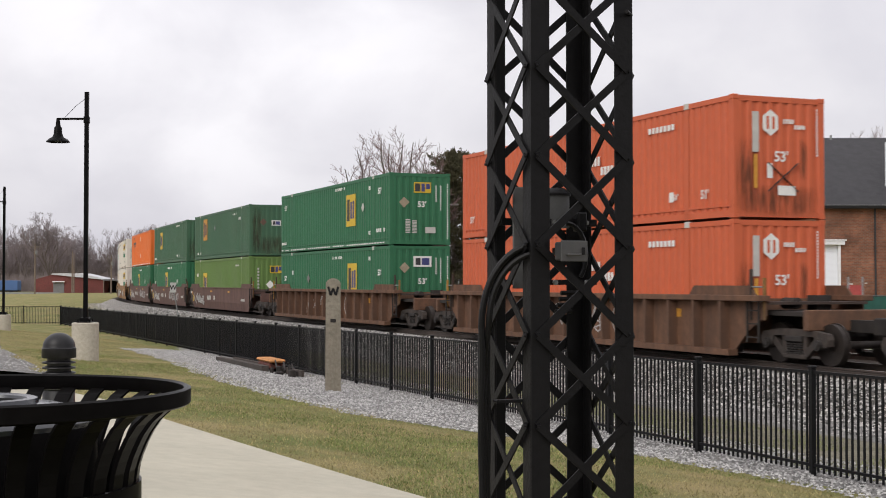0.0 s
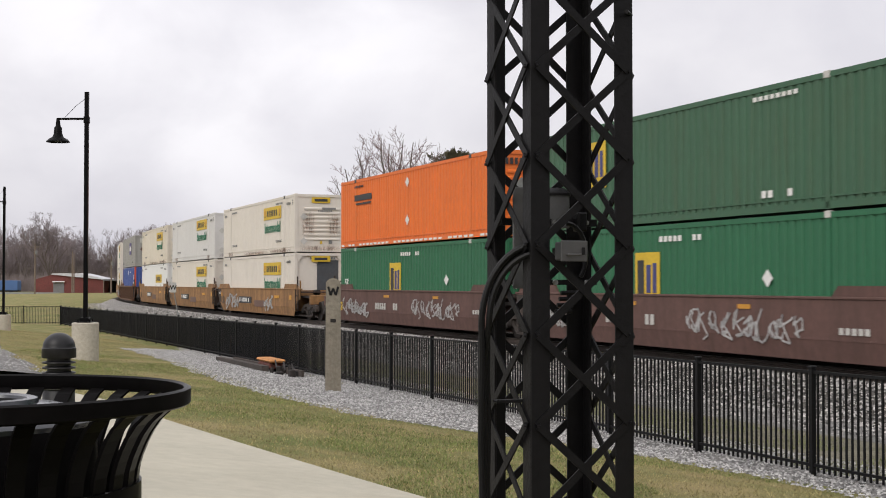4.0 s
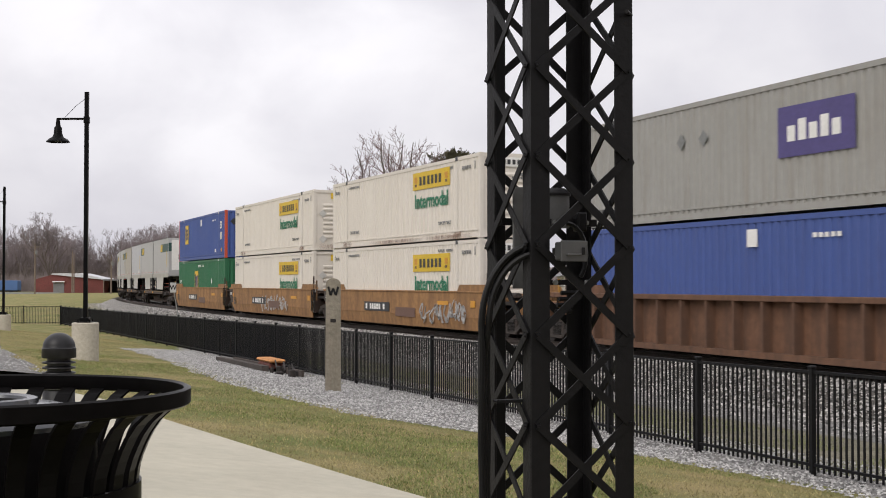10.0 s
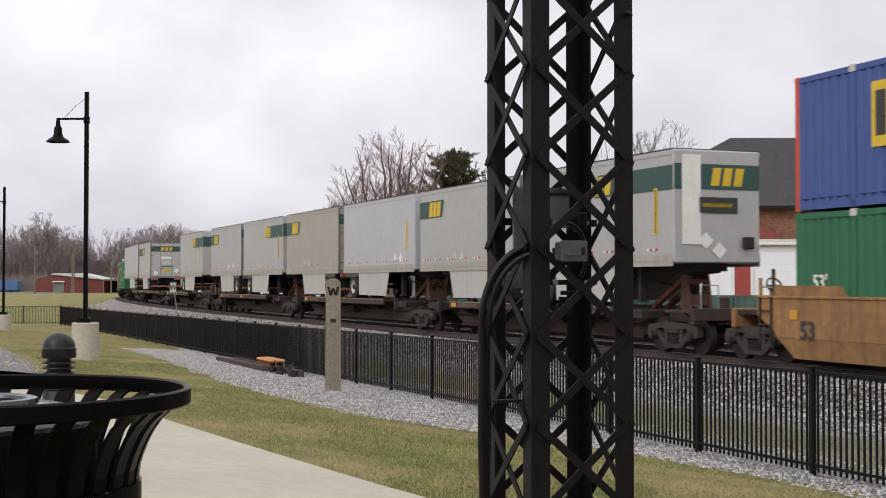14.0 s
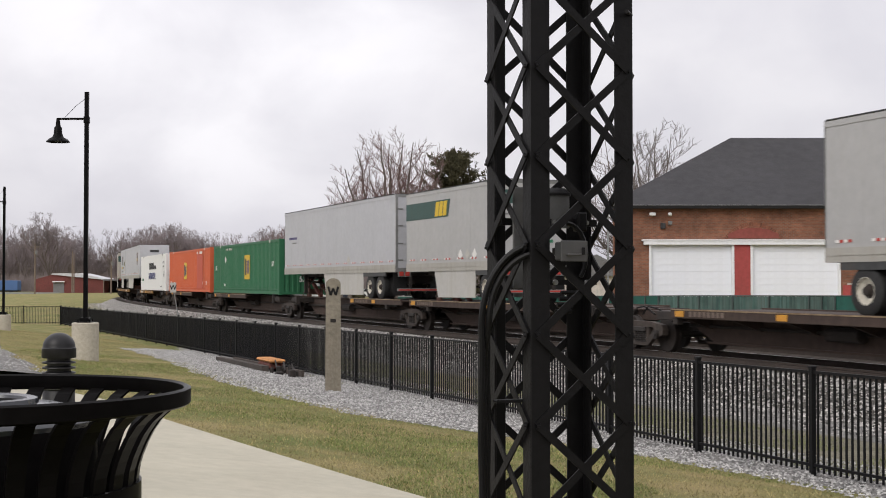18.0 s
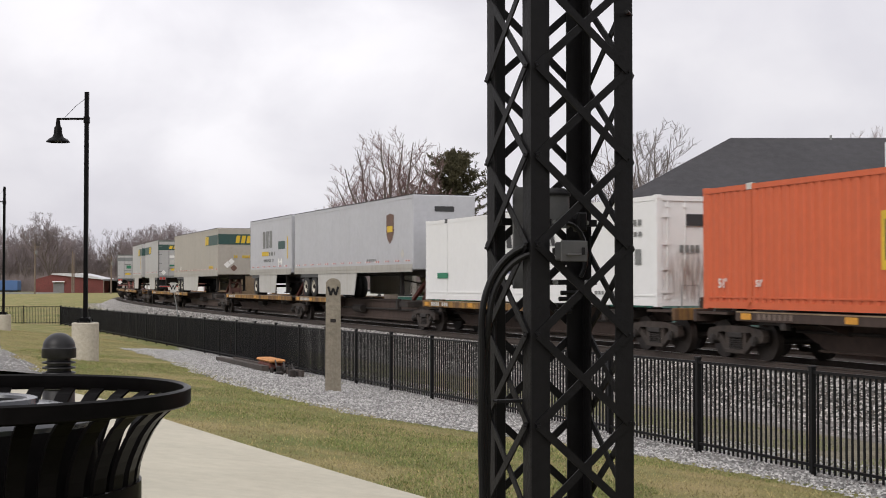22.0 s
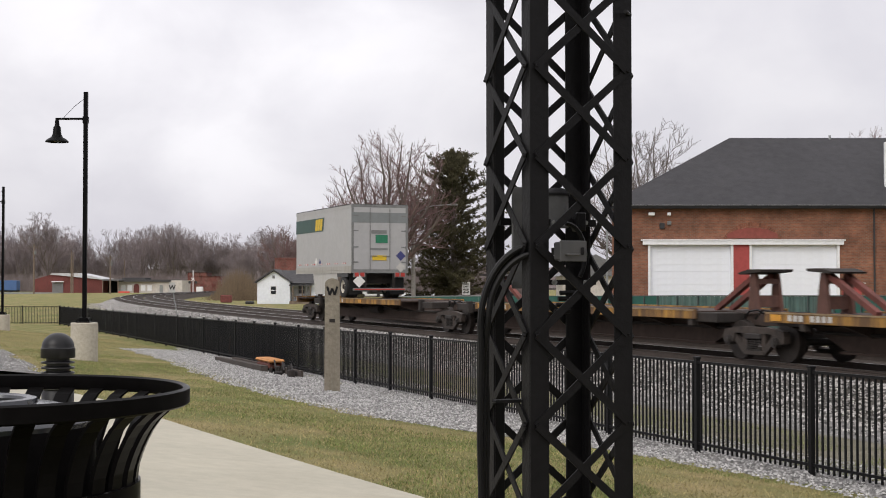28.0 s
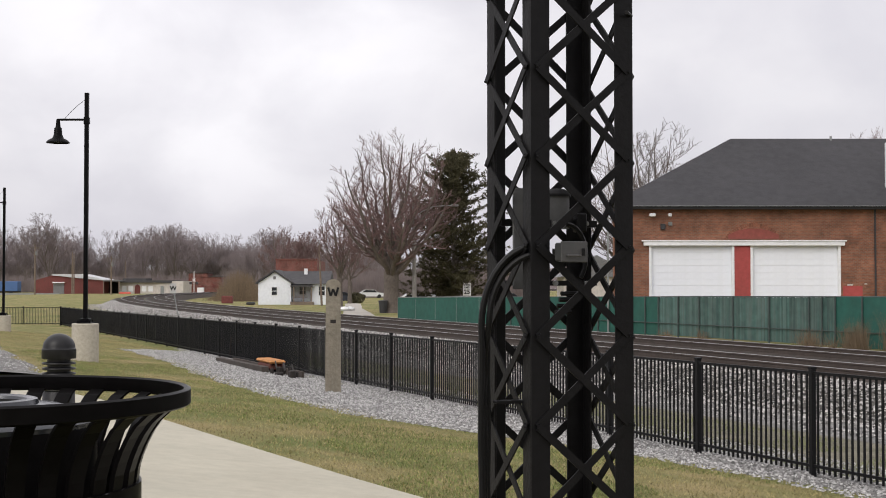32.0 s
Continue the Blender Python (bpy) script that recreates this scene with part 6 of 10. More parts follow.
def build_trees():
    fan_tree("maple_tree", "large bare maple with a thick grey trunk", -4.45, 114, 15.2, 11.6, 3.4, 0.66, 21, limbs=20, twig_r=0.016, side=13, fine=8)
    fan_tree("bare_tree", "bare tree with reddish buds beside the street", -10.9, 140, 12.0, 6.8, 3.0, 0.3, 33, limbs=12, twig_r=0.02, side=10, fine=7)
    fan_tree("bare_tree", "slim bare tree beside the house", -11.8, 168, 9.5, 6.5, 2.6, 0.26, 35, limbs=10, twig_r=0.022, side=9, fine=6)
    fan_tree("bare_tree", "bare tree behind the warehouse", -29.0, 235, 12.6, 8.6, 2.6, 0.3, 36, limbs=12, twig_r=0.03, side=9, fine=6)
    bare_tree("bare_tree", "bare tree behind the warehouse", -25.5, 242, 12.0, 0.3, 37, twig_r=0.04, maxd=4, spread=0.7, bole=0.15, kids=8, width=10)
    conifer(1.05, 122, 15.0, 9.2, 5)
    fan_tree("bare_tree", "bare tree behind the brick building", 14.6, 96, 14.0, 10.4, 2.2, 0.34, 51, limbs=19, twig_r=0.0155, twig=M_GREYTWIG, side=12, fine=7)
    fan_tree("bare_tree", "low bare tree behind the brick building", 19.4, 103, 11.2, 8.0, 1.6, 0.26, 52, limbs=13, twig_r=0.016, twig=M_GREYTWIG, side=10, fine=6)
    bare_tree("bare_tree", "bare tree over the ridge of the roof", 34.5, 104, 14.6, 0.28, 53, twig_r=0.018, maxd=4, spread=0.7, bole=0.15, kids=8, width=9)
    # the far belt of bare woods
    rnd = random.Random(77)
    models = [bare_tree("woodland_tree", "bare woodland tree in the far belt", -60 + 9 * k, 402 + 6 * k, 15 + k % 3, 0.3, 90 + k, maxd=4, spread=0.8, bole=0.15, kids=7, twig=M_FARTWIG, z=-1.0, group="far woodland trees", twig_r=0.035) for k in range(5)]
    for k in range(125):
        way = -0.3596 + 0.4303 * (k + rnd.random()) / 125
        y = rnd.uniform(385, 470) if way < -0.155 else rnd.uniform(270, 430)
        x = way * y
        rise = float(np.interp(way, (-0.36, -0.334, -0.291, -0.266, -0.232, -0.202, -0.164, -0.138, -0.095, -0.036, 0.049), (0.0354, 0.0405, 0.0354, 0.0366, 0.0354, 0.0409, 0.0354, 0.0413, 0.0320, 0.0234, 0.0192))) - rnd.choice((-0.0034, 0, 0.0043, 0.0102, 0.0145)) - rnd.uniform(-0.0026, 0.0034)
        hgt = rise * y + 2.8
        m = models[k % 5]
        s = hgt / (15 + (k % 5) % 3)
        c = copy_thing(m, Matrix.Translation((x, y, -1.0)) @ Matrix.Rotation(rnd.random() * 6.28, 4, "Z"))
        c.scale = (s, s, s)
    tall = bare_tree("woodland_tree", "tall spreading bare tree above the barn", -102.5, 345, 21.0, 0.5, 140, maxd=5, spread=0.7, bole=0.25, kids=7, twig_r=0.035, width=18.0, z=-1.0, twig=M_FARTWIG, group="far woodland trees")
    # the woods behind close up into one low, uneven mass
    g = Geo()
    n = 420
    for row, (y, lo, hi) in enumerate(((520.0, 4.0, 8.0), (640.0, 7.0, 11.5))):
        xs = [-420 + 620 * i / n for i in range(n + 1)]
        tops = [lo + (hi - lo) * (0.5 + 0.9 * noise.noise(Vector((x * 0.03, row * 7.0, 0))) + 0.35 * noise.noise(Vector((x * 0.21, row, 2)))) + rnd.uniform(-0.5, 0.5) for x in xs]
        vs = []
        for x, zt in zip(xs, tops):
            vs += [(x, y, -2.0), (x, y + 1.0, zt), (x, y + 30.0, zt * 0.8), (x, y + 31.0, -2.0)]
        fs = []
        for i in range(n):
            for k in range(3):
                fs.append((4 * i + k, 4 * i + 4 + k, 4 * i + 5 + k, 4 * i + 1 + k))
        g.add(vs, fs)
    # pale, since the haze over the distant woods is painted in
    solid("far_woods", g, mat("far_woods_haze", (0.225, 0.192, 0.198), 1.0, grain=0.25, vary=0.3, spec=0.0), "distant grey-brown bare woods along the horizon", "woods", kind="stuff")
    # undergrowth and brush, too many stems to count
    g = Geo()
    for k in range(26000):
        way = rnd.uniform(-0.36, 0.075)
        y = rnd.uniform(372, 384) if way < -0.164 else rnd.uniform(236, 246)
        if -0.1466 < way < -0.1295:
            continue
        x = way * y
        hgt = rnd.uniform(1.0, 6.0)
        dx, w = rnd.gauss(0, 0.8), rnd.uniform(0.03, 0.09)
        g.add([(x - w, y, -1.0), (x + w, y, -1.0), (x + dx, y, -1 + hgt)], [(0, 1, 2)])
    # brown stems with some of the same distance haze mixed into their colour
    solid("brush_belt", g, mat("hazed_brush_stems", (0.185, 0.152, 0.148), 0.95, grain=0.5, vary=0.3), "tangled brown brush at the edge of the woods", "brush", kind="stuff")
    g = Geo()
    for k in range(2600):
        off, y = rnd.gauss(0.0, 1.0), rnd.uniform(185, 225)
        x = (-0.1534 + 0.01023 * off) * y
        hgt = rnd.uniform(0.8, 5.2) * max(0.15, 1 - (off * 0.46) ** 2)
        w = rnd.uniform(0.02, 0.05)
        g.add([(x - w, y, ZF), (x + w, y, ZF), (x + rnd.gauss(0, 0.5), y, ZF + hgt)], [(0, 1, 2)])
    solid("dry_thicket", g, M_DRYWEED, "dry brown thicket beside the far track", "thicket", kind="stuff")
    g = Geo()
    for cx, cy, n, hh in ((17.3, 48.4, 900, 1.7), (15.0, 52.4, 260, 0.9), (16.15, 50.2, 600, 1.35), (15.55, 51.4, 90, 0.7), (11.0, 62.2, 120, 0.5), (12.2, 59.5, 100, 0.6), (19.5, 43.5, 260, 1.2)):
        for k in range(n):
            x, y = cx - 0.35 - abs(rnd.gauss(0, 0.3)), cy + rnd.gauss(0, 0.55)
            a = rnd.random() * 6.28
            hgt = hh * rnd.uniform(0.15, 1.0)
            w = 0.007
            g.add([(x - w, y, ZF), (x + w, y, ZF), (x + rnd.gauss(0, 0.22) * hh, y + rnd.gauss(0, 0.2), ZF + hgt)], [(0, 1, 2)])
    solid("dry_weeds", g, M_DRYWEED, "dry brown weeds against the slatted fence", "weeds", kind="stuff")
    # a hedge ball by the street
    g = Geo()
    for k in range(1500):
        u = Vector((rnd.gauss(0, 1), rnd.gauss(0, 1), rnd.gauss(0, 1))).normalized()
        c = Vector((u.x * 1.0, u.y * 0.9, 0.65 + u.z * 0.65)) * rnd.uniform(0.86, 1.05)
        s = rnd.uniform(0.05, 0.12)
        g.add([c + Vector((rnd.gauss(0, s), rnd.gauss(0, s), rnd.gauss(0, s))) for _ in range(3)], [(0, 1, 2)])
    solid("round_shrub", g, M_NEEDLE, "round clipped evergreen shrub", "shrub", at=(-11.1, 170, ZF))


build_brick_hall()
build_green_fence()
build_white_house()
build_left_far()
build_poles()
build_cars_and_houses()
build_trees()
# ---------------------------------------------------------------- the train
# local axes of every car: x in the way of travel, -y towards the camera, z = 0 at the rail
CL, CW, CH = 16.154, 2.59, 2.885
MOVING = []          # (thing, place of its middle in the train, half the distance between the points that follow the track, height)


def train_paint(name, col, rough=0.55, dirt=0.45, dirt_col=(0.12, 0.09, 0.06), vary=0.05, metal=0.0, cover=0.0):
    return mat(name, col, rough, metal, grain=5, vary=vary, dirt=dirt, dirt_col=dirt_col, streak=True, cover=cover)


P_ORANGE = train_paint("orange_container_paint", (0.545, 0.108, 0.038), dirt=0.16, dirt_col=(0.33, 0.09, 0.05))
P_BRIGHT = train_paint("bright_orange_paint", (0.72, 0.155, 0.02), dirt=0.15)
P_GREENBOX = train_paint("green_container_paint", (0.019, 0.128, 0.056), dirt=0.2, dirt_col=(0.04, 0.10, 0.055))
P_DULLGREEN = train_paint("dull_green_paint", (0.040, 0.112, 0.060), dirt=0.4, dirt_col=(0.08, 0.09, 0.05))
P_OLIVE = train_paint("leaf_green_paint", (0.108, 0.190, 0.045), dirt=0.5, dirt_col=(0.10, 0.13, 0.05))
P_WHITE = train_paint("white_container_paint", (0.660, 0.614, 0.545), dirt=0.16, dirt_col=(0.48, 0.40, 0.30), vary=0.03)
P_PLAIN = train_paint("greyish_white_paint", (0.615, 0.605, 0.59), dirt=0.15, dirt_col=(0.42, 0.37, 0.30), vary=0.04)
P_CREAM = train_paint("cream_container_paint", (0.645, 0.588, 0.495), dirt=0.16, dirt_col=(0.42, 0.28, 0.15), vary=0.06)
P_CLEAN = train_paint("clean_white_paint", (0.73, 0.73, 0.72), dirt=0.05, dirt_col=(0.5, 0.47, 0.41), vary=0.02)
P_GREY = train_paint("grey_container_paint", (0.30, 0.295, 0.275), dirt=0.4, dirt_col=(0.20, 0.16, 0.12))
P_BLUE = train_paint("blue_container_paint", (0.046, 0.084, 0.275), dirt=0.35, dirt_col=(0.06, 0.07, 0.17))
P_RED = train_paint("red_post_paint", (0.50, 0.07, 0.03), dirt=0.3)
P_RIBWELL = train_paint("rusty_tan_car_paint", (0.135, 0.066, 0.036), 0.8, dirt=0.8, dirt_col=(0.065, 0.040, 0.030), vary=0.25, cover=0.04)
P_BROWN = train_paint("brown_car_paint", (0.112, 0.058, 0.047), 0.75, dirt=0.6, dirt_col=(0.066, 0.042, 0.034), vary=0.15)
P_YELL = train_paint("faded_yellow_car_paint", (0.280, 0.146, 0.054), 0.75, dirt=0.85, dirt_col=(0.152, 0.086, 0.050), vary=0.25, cover=0.04)
P_SPINE = train_paint("brown_spine_paint", (0.050, 0.032, 0.025), 0.85, dirt=0.7, dirt_col=(0.036, 0.026, 0.021), vary=0.25)
P_DECK = train_paint("worn_yellow_deck_paint", (0.43, 0.225, 0.04), 0.8, dirt=0.95, dirt_col=(0.10, 0.058, 0.034), vary=0.25, cover=0.17)
P_BARE = mat("worn_bare_steel_edge", (0.30, 0.22, 0.13), 0.5, metal=0.4, grain=5, vary=0.3, dirt=0.6, dirt_col=(0.12, 0.06, 0.035))
P_PLACARDDIM = mat("faded_brown_lettering", (0.14, 0.105, 0.085), 0.8, grain=9, vary=0.25)
P_HITCH = train_paint("rusty_hitch_paint", (0.105, 0.048, 0.036), 0.8, dirt=0.7, dirt_col=(0.05, 0.032, 0.026), vary=0.25)
P_STRUT = train_paint("rusty_red_strut_paint", (0.15, 0.045, 0.035), 0.8, dirt=0.7, dirt_col=(0.05, 0.03, 0.025), vary=0.2)
P_SILVER = train_paint("silver_trailer_skin", (0.43, 0.427, 0.423), 0.45, dirt=0.06, dirt_col=(0.33, 0.29, 0.23), metal=0.25)
P_TAN = train_paint("dull_silver_trailer_skin", (0.39, 0.36, 0.315), 0.5, dirt=0.12, dirt_col=(0.27, 0.22, 0.16), metal=0.2)
P_PALE = train_paint("pale_grey_trailer_skin", (0.45, 0.455, 0.48), 0.4, dirt=0.05, dirt_col=(0.36, 0.34, 0.30), metal=0.1)
P_SKIRT = train_paint("white_skirt_panel", (0.45, 0.44, 0.415), 0.6, dirt=0.35, dirt_col=(0.33, 0.28, 0.20))
P_RAIL = train_paint("cream_grey_side_rail", (0.40, 0.385, 0.35), 0.5, dirt=0.4, dirt_col=(0.27, 0.22, 0.16), metal=0.2)
P_BAND = train_paint("dark_green_band", (0.022, 0.068, 0.060), 0.5, dirt=0.15)
P_GREYBAND = train_paint("grey_band", (0.20, 0.215, 0.215), 0.5, dirt=0.15)
P_RUBBER = mat("tyre_rubber", (0.018, 0.018, 0.018), 0.8, grain=12, vary=0.3)
P_HUBCAP = mat("wheel_disc", (0.50, 0.47, 0.40), 0.6, metal=0.0, grain=10, vary=0.2)


def corrugated(x0, x1, z0, z1, y, pitch, depth, flat=0.36):
    """A folded sheet in the x-z plane; its crests lie at y, its troughs depth behind (towards +y)."""
    g = Geo()
    n = max(1, round((x1 - x0) / pitch))
    p = (x1 - x0) / n
    pts = []
    for i in range(n):
        a = x0 + i * p
        pts += [(a, y), (a + p * flat, y), (a + p * 0.5, y + depth), (a + p * (0.5 + flat), y + depth)]
    pts.append((x1, y))
    for x, yy in pts:
        g.v += [(x, yy, z0), (x, yy, z1)]
    for i in range(len(pts) - 1):
        g.f.append((2 * i, 2 * i + 2, 2 * i + 3, 2 * i + 1))
    return g


_shared = {}


def share(key, make):
    """A mesh built once and used by all alike parts."""
    if key not in _shared:
        _shared[key] = make()
    return _shared[key]


def slab(x0, x1, z0, z1, y, t=0.008):
    """A flat mark on the camera's side of a car."""
    return Geo().box(x0, x1, y - t, y, z0, z1)


def dashes(x0, x1, z, hgt, y, n, seed):
    """A row of small bars in place of lettering that cannot be read."""
    rnd = random.Random(seed)
    g = Geo()
    w = (x1 - x0) / n
    for i in range(n):
        if rnd.random() < 0.12:
            continue
        g.box(x0 + i * w, x0 + i * w + w * 0.68, y - 0.006, y, z - hgt / 2, z + hgt / 2)
    return g


def end_dashes(y0, y1, z, hgt, x, n, seed):
    rnd = random.Random(seed)
    g = Geo()
    w = (y1 - y0) / n
    for i in range(n):
        if rnd.random() < 0.12:
            continue
        g.box(x, x + 0.006, y0 + i * w, y0 + i * w + w * 0.68, z - hgt / 2, z + hgt / 2)
    return g


def diamond(c, r, y):
    return Geo().prism([(c[0] - r, c[1]), (c[0], c[1] - r), (c[0] + r, c[1]), (c[0], c[1] + r)], y - 0.006, y, "y")


def end_diamond(c, r, x):
    return Geo().prism([(c[0] - r, c[1]), (c[0], c[1] - r), (c[0] + r, c[1]), (c[0], c[1] + r)], x, x + 0.006, "x")


def logo(t, kind, x, z, y, s=1.0, end=False, seed=0):
    """Emblems as plain shapes. end: on the leading end, where x runs across (towards the camera negative)."""
    def put(name, u0, u1, w0, w1, m, label="", lift=0.0):
        if end:
            g = Geo().box(y + lift, y + lift + 0.008, x + u0 * s, x + u1 * s, z + w0 * s, z + w1 * s)
        else:
            g = Geo().box(x + u0 * s, x + u1 * s, y - 0.008 - lift, y - lift, z + w0 * s, z + w1 * s)
        part(name, g, m, t, label)
    if kind == "square":
        put("emblem", -0.62, 0.62, -0.68, 0.68, M_YELLOW, "yellow square emblem")
        put("emblem_mark", -0.48, -0.16, -0.45, 0.48, M_DARK, lift=0.009)
        put("emblem_mark", -0.04, 0.18, -0.36, 0.36, M_NAVY, lift=0.009)
        put("emblem_mark", 0.28, 0.46, -0.36, 0.40, M_NAVY, lift=0.009)
    elif kind == "squarewhite":
        put("emblem", -0.55, 0.55, -0.30, 0.30, M_WHITE, "white emblem panel")
        put("emblem_mark", -0.42, -0.12, -0.2, 0.2, M_DARK, lift=0.009)
        put("emblem_mark", -0.05, 0.42, -0.2, 0.2, M_NAVY, lift=0.009)
    elif kind == "squareold":
        put("emblem", -0.62, 0.62, -0.68, 0.68, M_ORANGEMARK, "weathered orange emblem")
        put("emblem_mark", -0.45, -0.1, -0.45, 0.45, M_BROWNMARK, lift=0.009)
        put("emblem_mark", 0.0, 0.45, -0.35, 0.35, M_BROWNMARK, lift=0.009)
    elif kind == "squareend":
        put("emblem", -0.36, 0.36, -0.21, 0.21, M_YELLOW, "yellow emblem")
        put("emblem_mark", -0.32, -0.10, -0.16, 0.16, M_DARK, lift=0.009)
        put("emblem_mark", -0.05, 0.10, -0.16, 0.16, M_NAVY, lift=0.009)
        put("emblem_mark", 0.15, 0.32, -0.06, 0.16, M_NAVY, lift=0.009)
    elif kind == "namepanel":
        put("emblem", -1.8, 1.8, -0.32, 0.32, M_YELLOW, "yellow name panel")
        rnd = random.Random(seed)
        for i in range(6):
            a = -1.12 + i * 0.37 + (0.05 if i > 1 else 0)
            put("emblem_mark", a, a + 0.22, -0.17, 0.15, M_DARK, lift=0.009)
        for a in (-1.62, 1.34):
            put("emblem_mark", a, a + 0.28, -0.06, 0.16, M_ORANGEMARK, lift=0.009)
            put("emblem_mark", a + 0.05, a + 0.22, -0.2, -0.1, M_BROWNMARK, lift=0.009)
    elif kind == "nameend":
        put("emblem", -0.52, 0.52, -0.15, 0.15, M_YELLOW, "yellow name panel")
        put("emblem_mark", -0.36, 0.36, -0.07, 0.07, M_DARK, lift=0.009)
    elif kind == "whiteend":
        put("emblem", -0.85, 0.85, -0.17, 0.17, M_WHITE, "white name panel")
        for i in range(6):
            put("emblem_mark", -0.55 + i * 0.2, -0.42 + i * 0.2, -0.09, 0.09, M_DARK, lift=0.009)
    elif kind == "hexagon":
        hexa = [(0.55 * s * math.cos(a) * 0.9, 0.62 * s * math.sin(a)) for a in [math.pi / 6 + i * math.pi / 3 for i in range(6)]]
        if end:
            part("emblem", Geo().prism([(x + u, z + w) for u, w in hexa], y, y + 0.008, "x"), M_WHITE, t, "white six-sided emblem")
        else:
            part("emblem", Geo().prism([(x + u, z + w) for u, w in hexa], y - 0.008, y, "y"), M_WHITE, t, "white six-sided emblem")
        for u in (-0.22, 0.10):
            put("emblem_mark", u, u + 0.12, -0.3, 0.3, P_ORANGE, lift=0.009)
        for i in range(8):
            put("name_bar", 0.72 + i * 0.16, 0.83 + i * 0.16, -0.26 if i > 3 else -0.02, -0.06 if i > 3 else 0.2, M_WHITE)
    elif kind == "violet":
        put("emblem", -1.3, 1.3, -0.55, 0.55, M_PURPLE, "violet name panel")
        for i in range(5):
            put("emblem_mark", -0.95 + i * 0.38, -0.68 + i * 0.38, -0.22, 0.24 if i % 2 else 0.12, M_WHITE, lift=0.009)


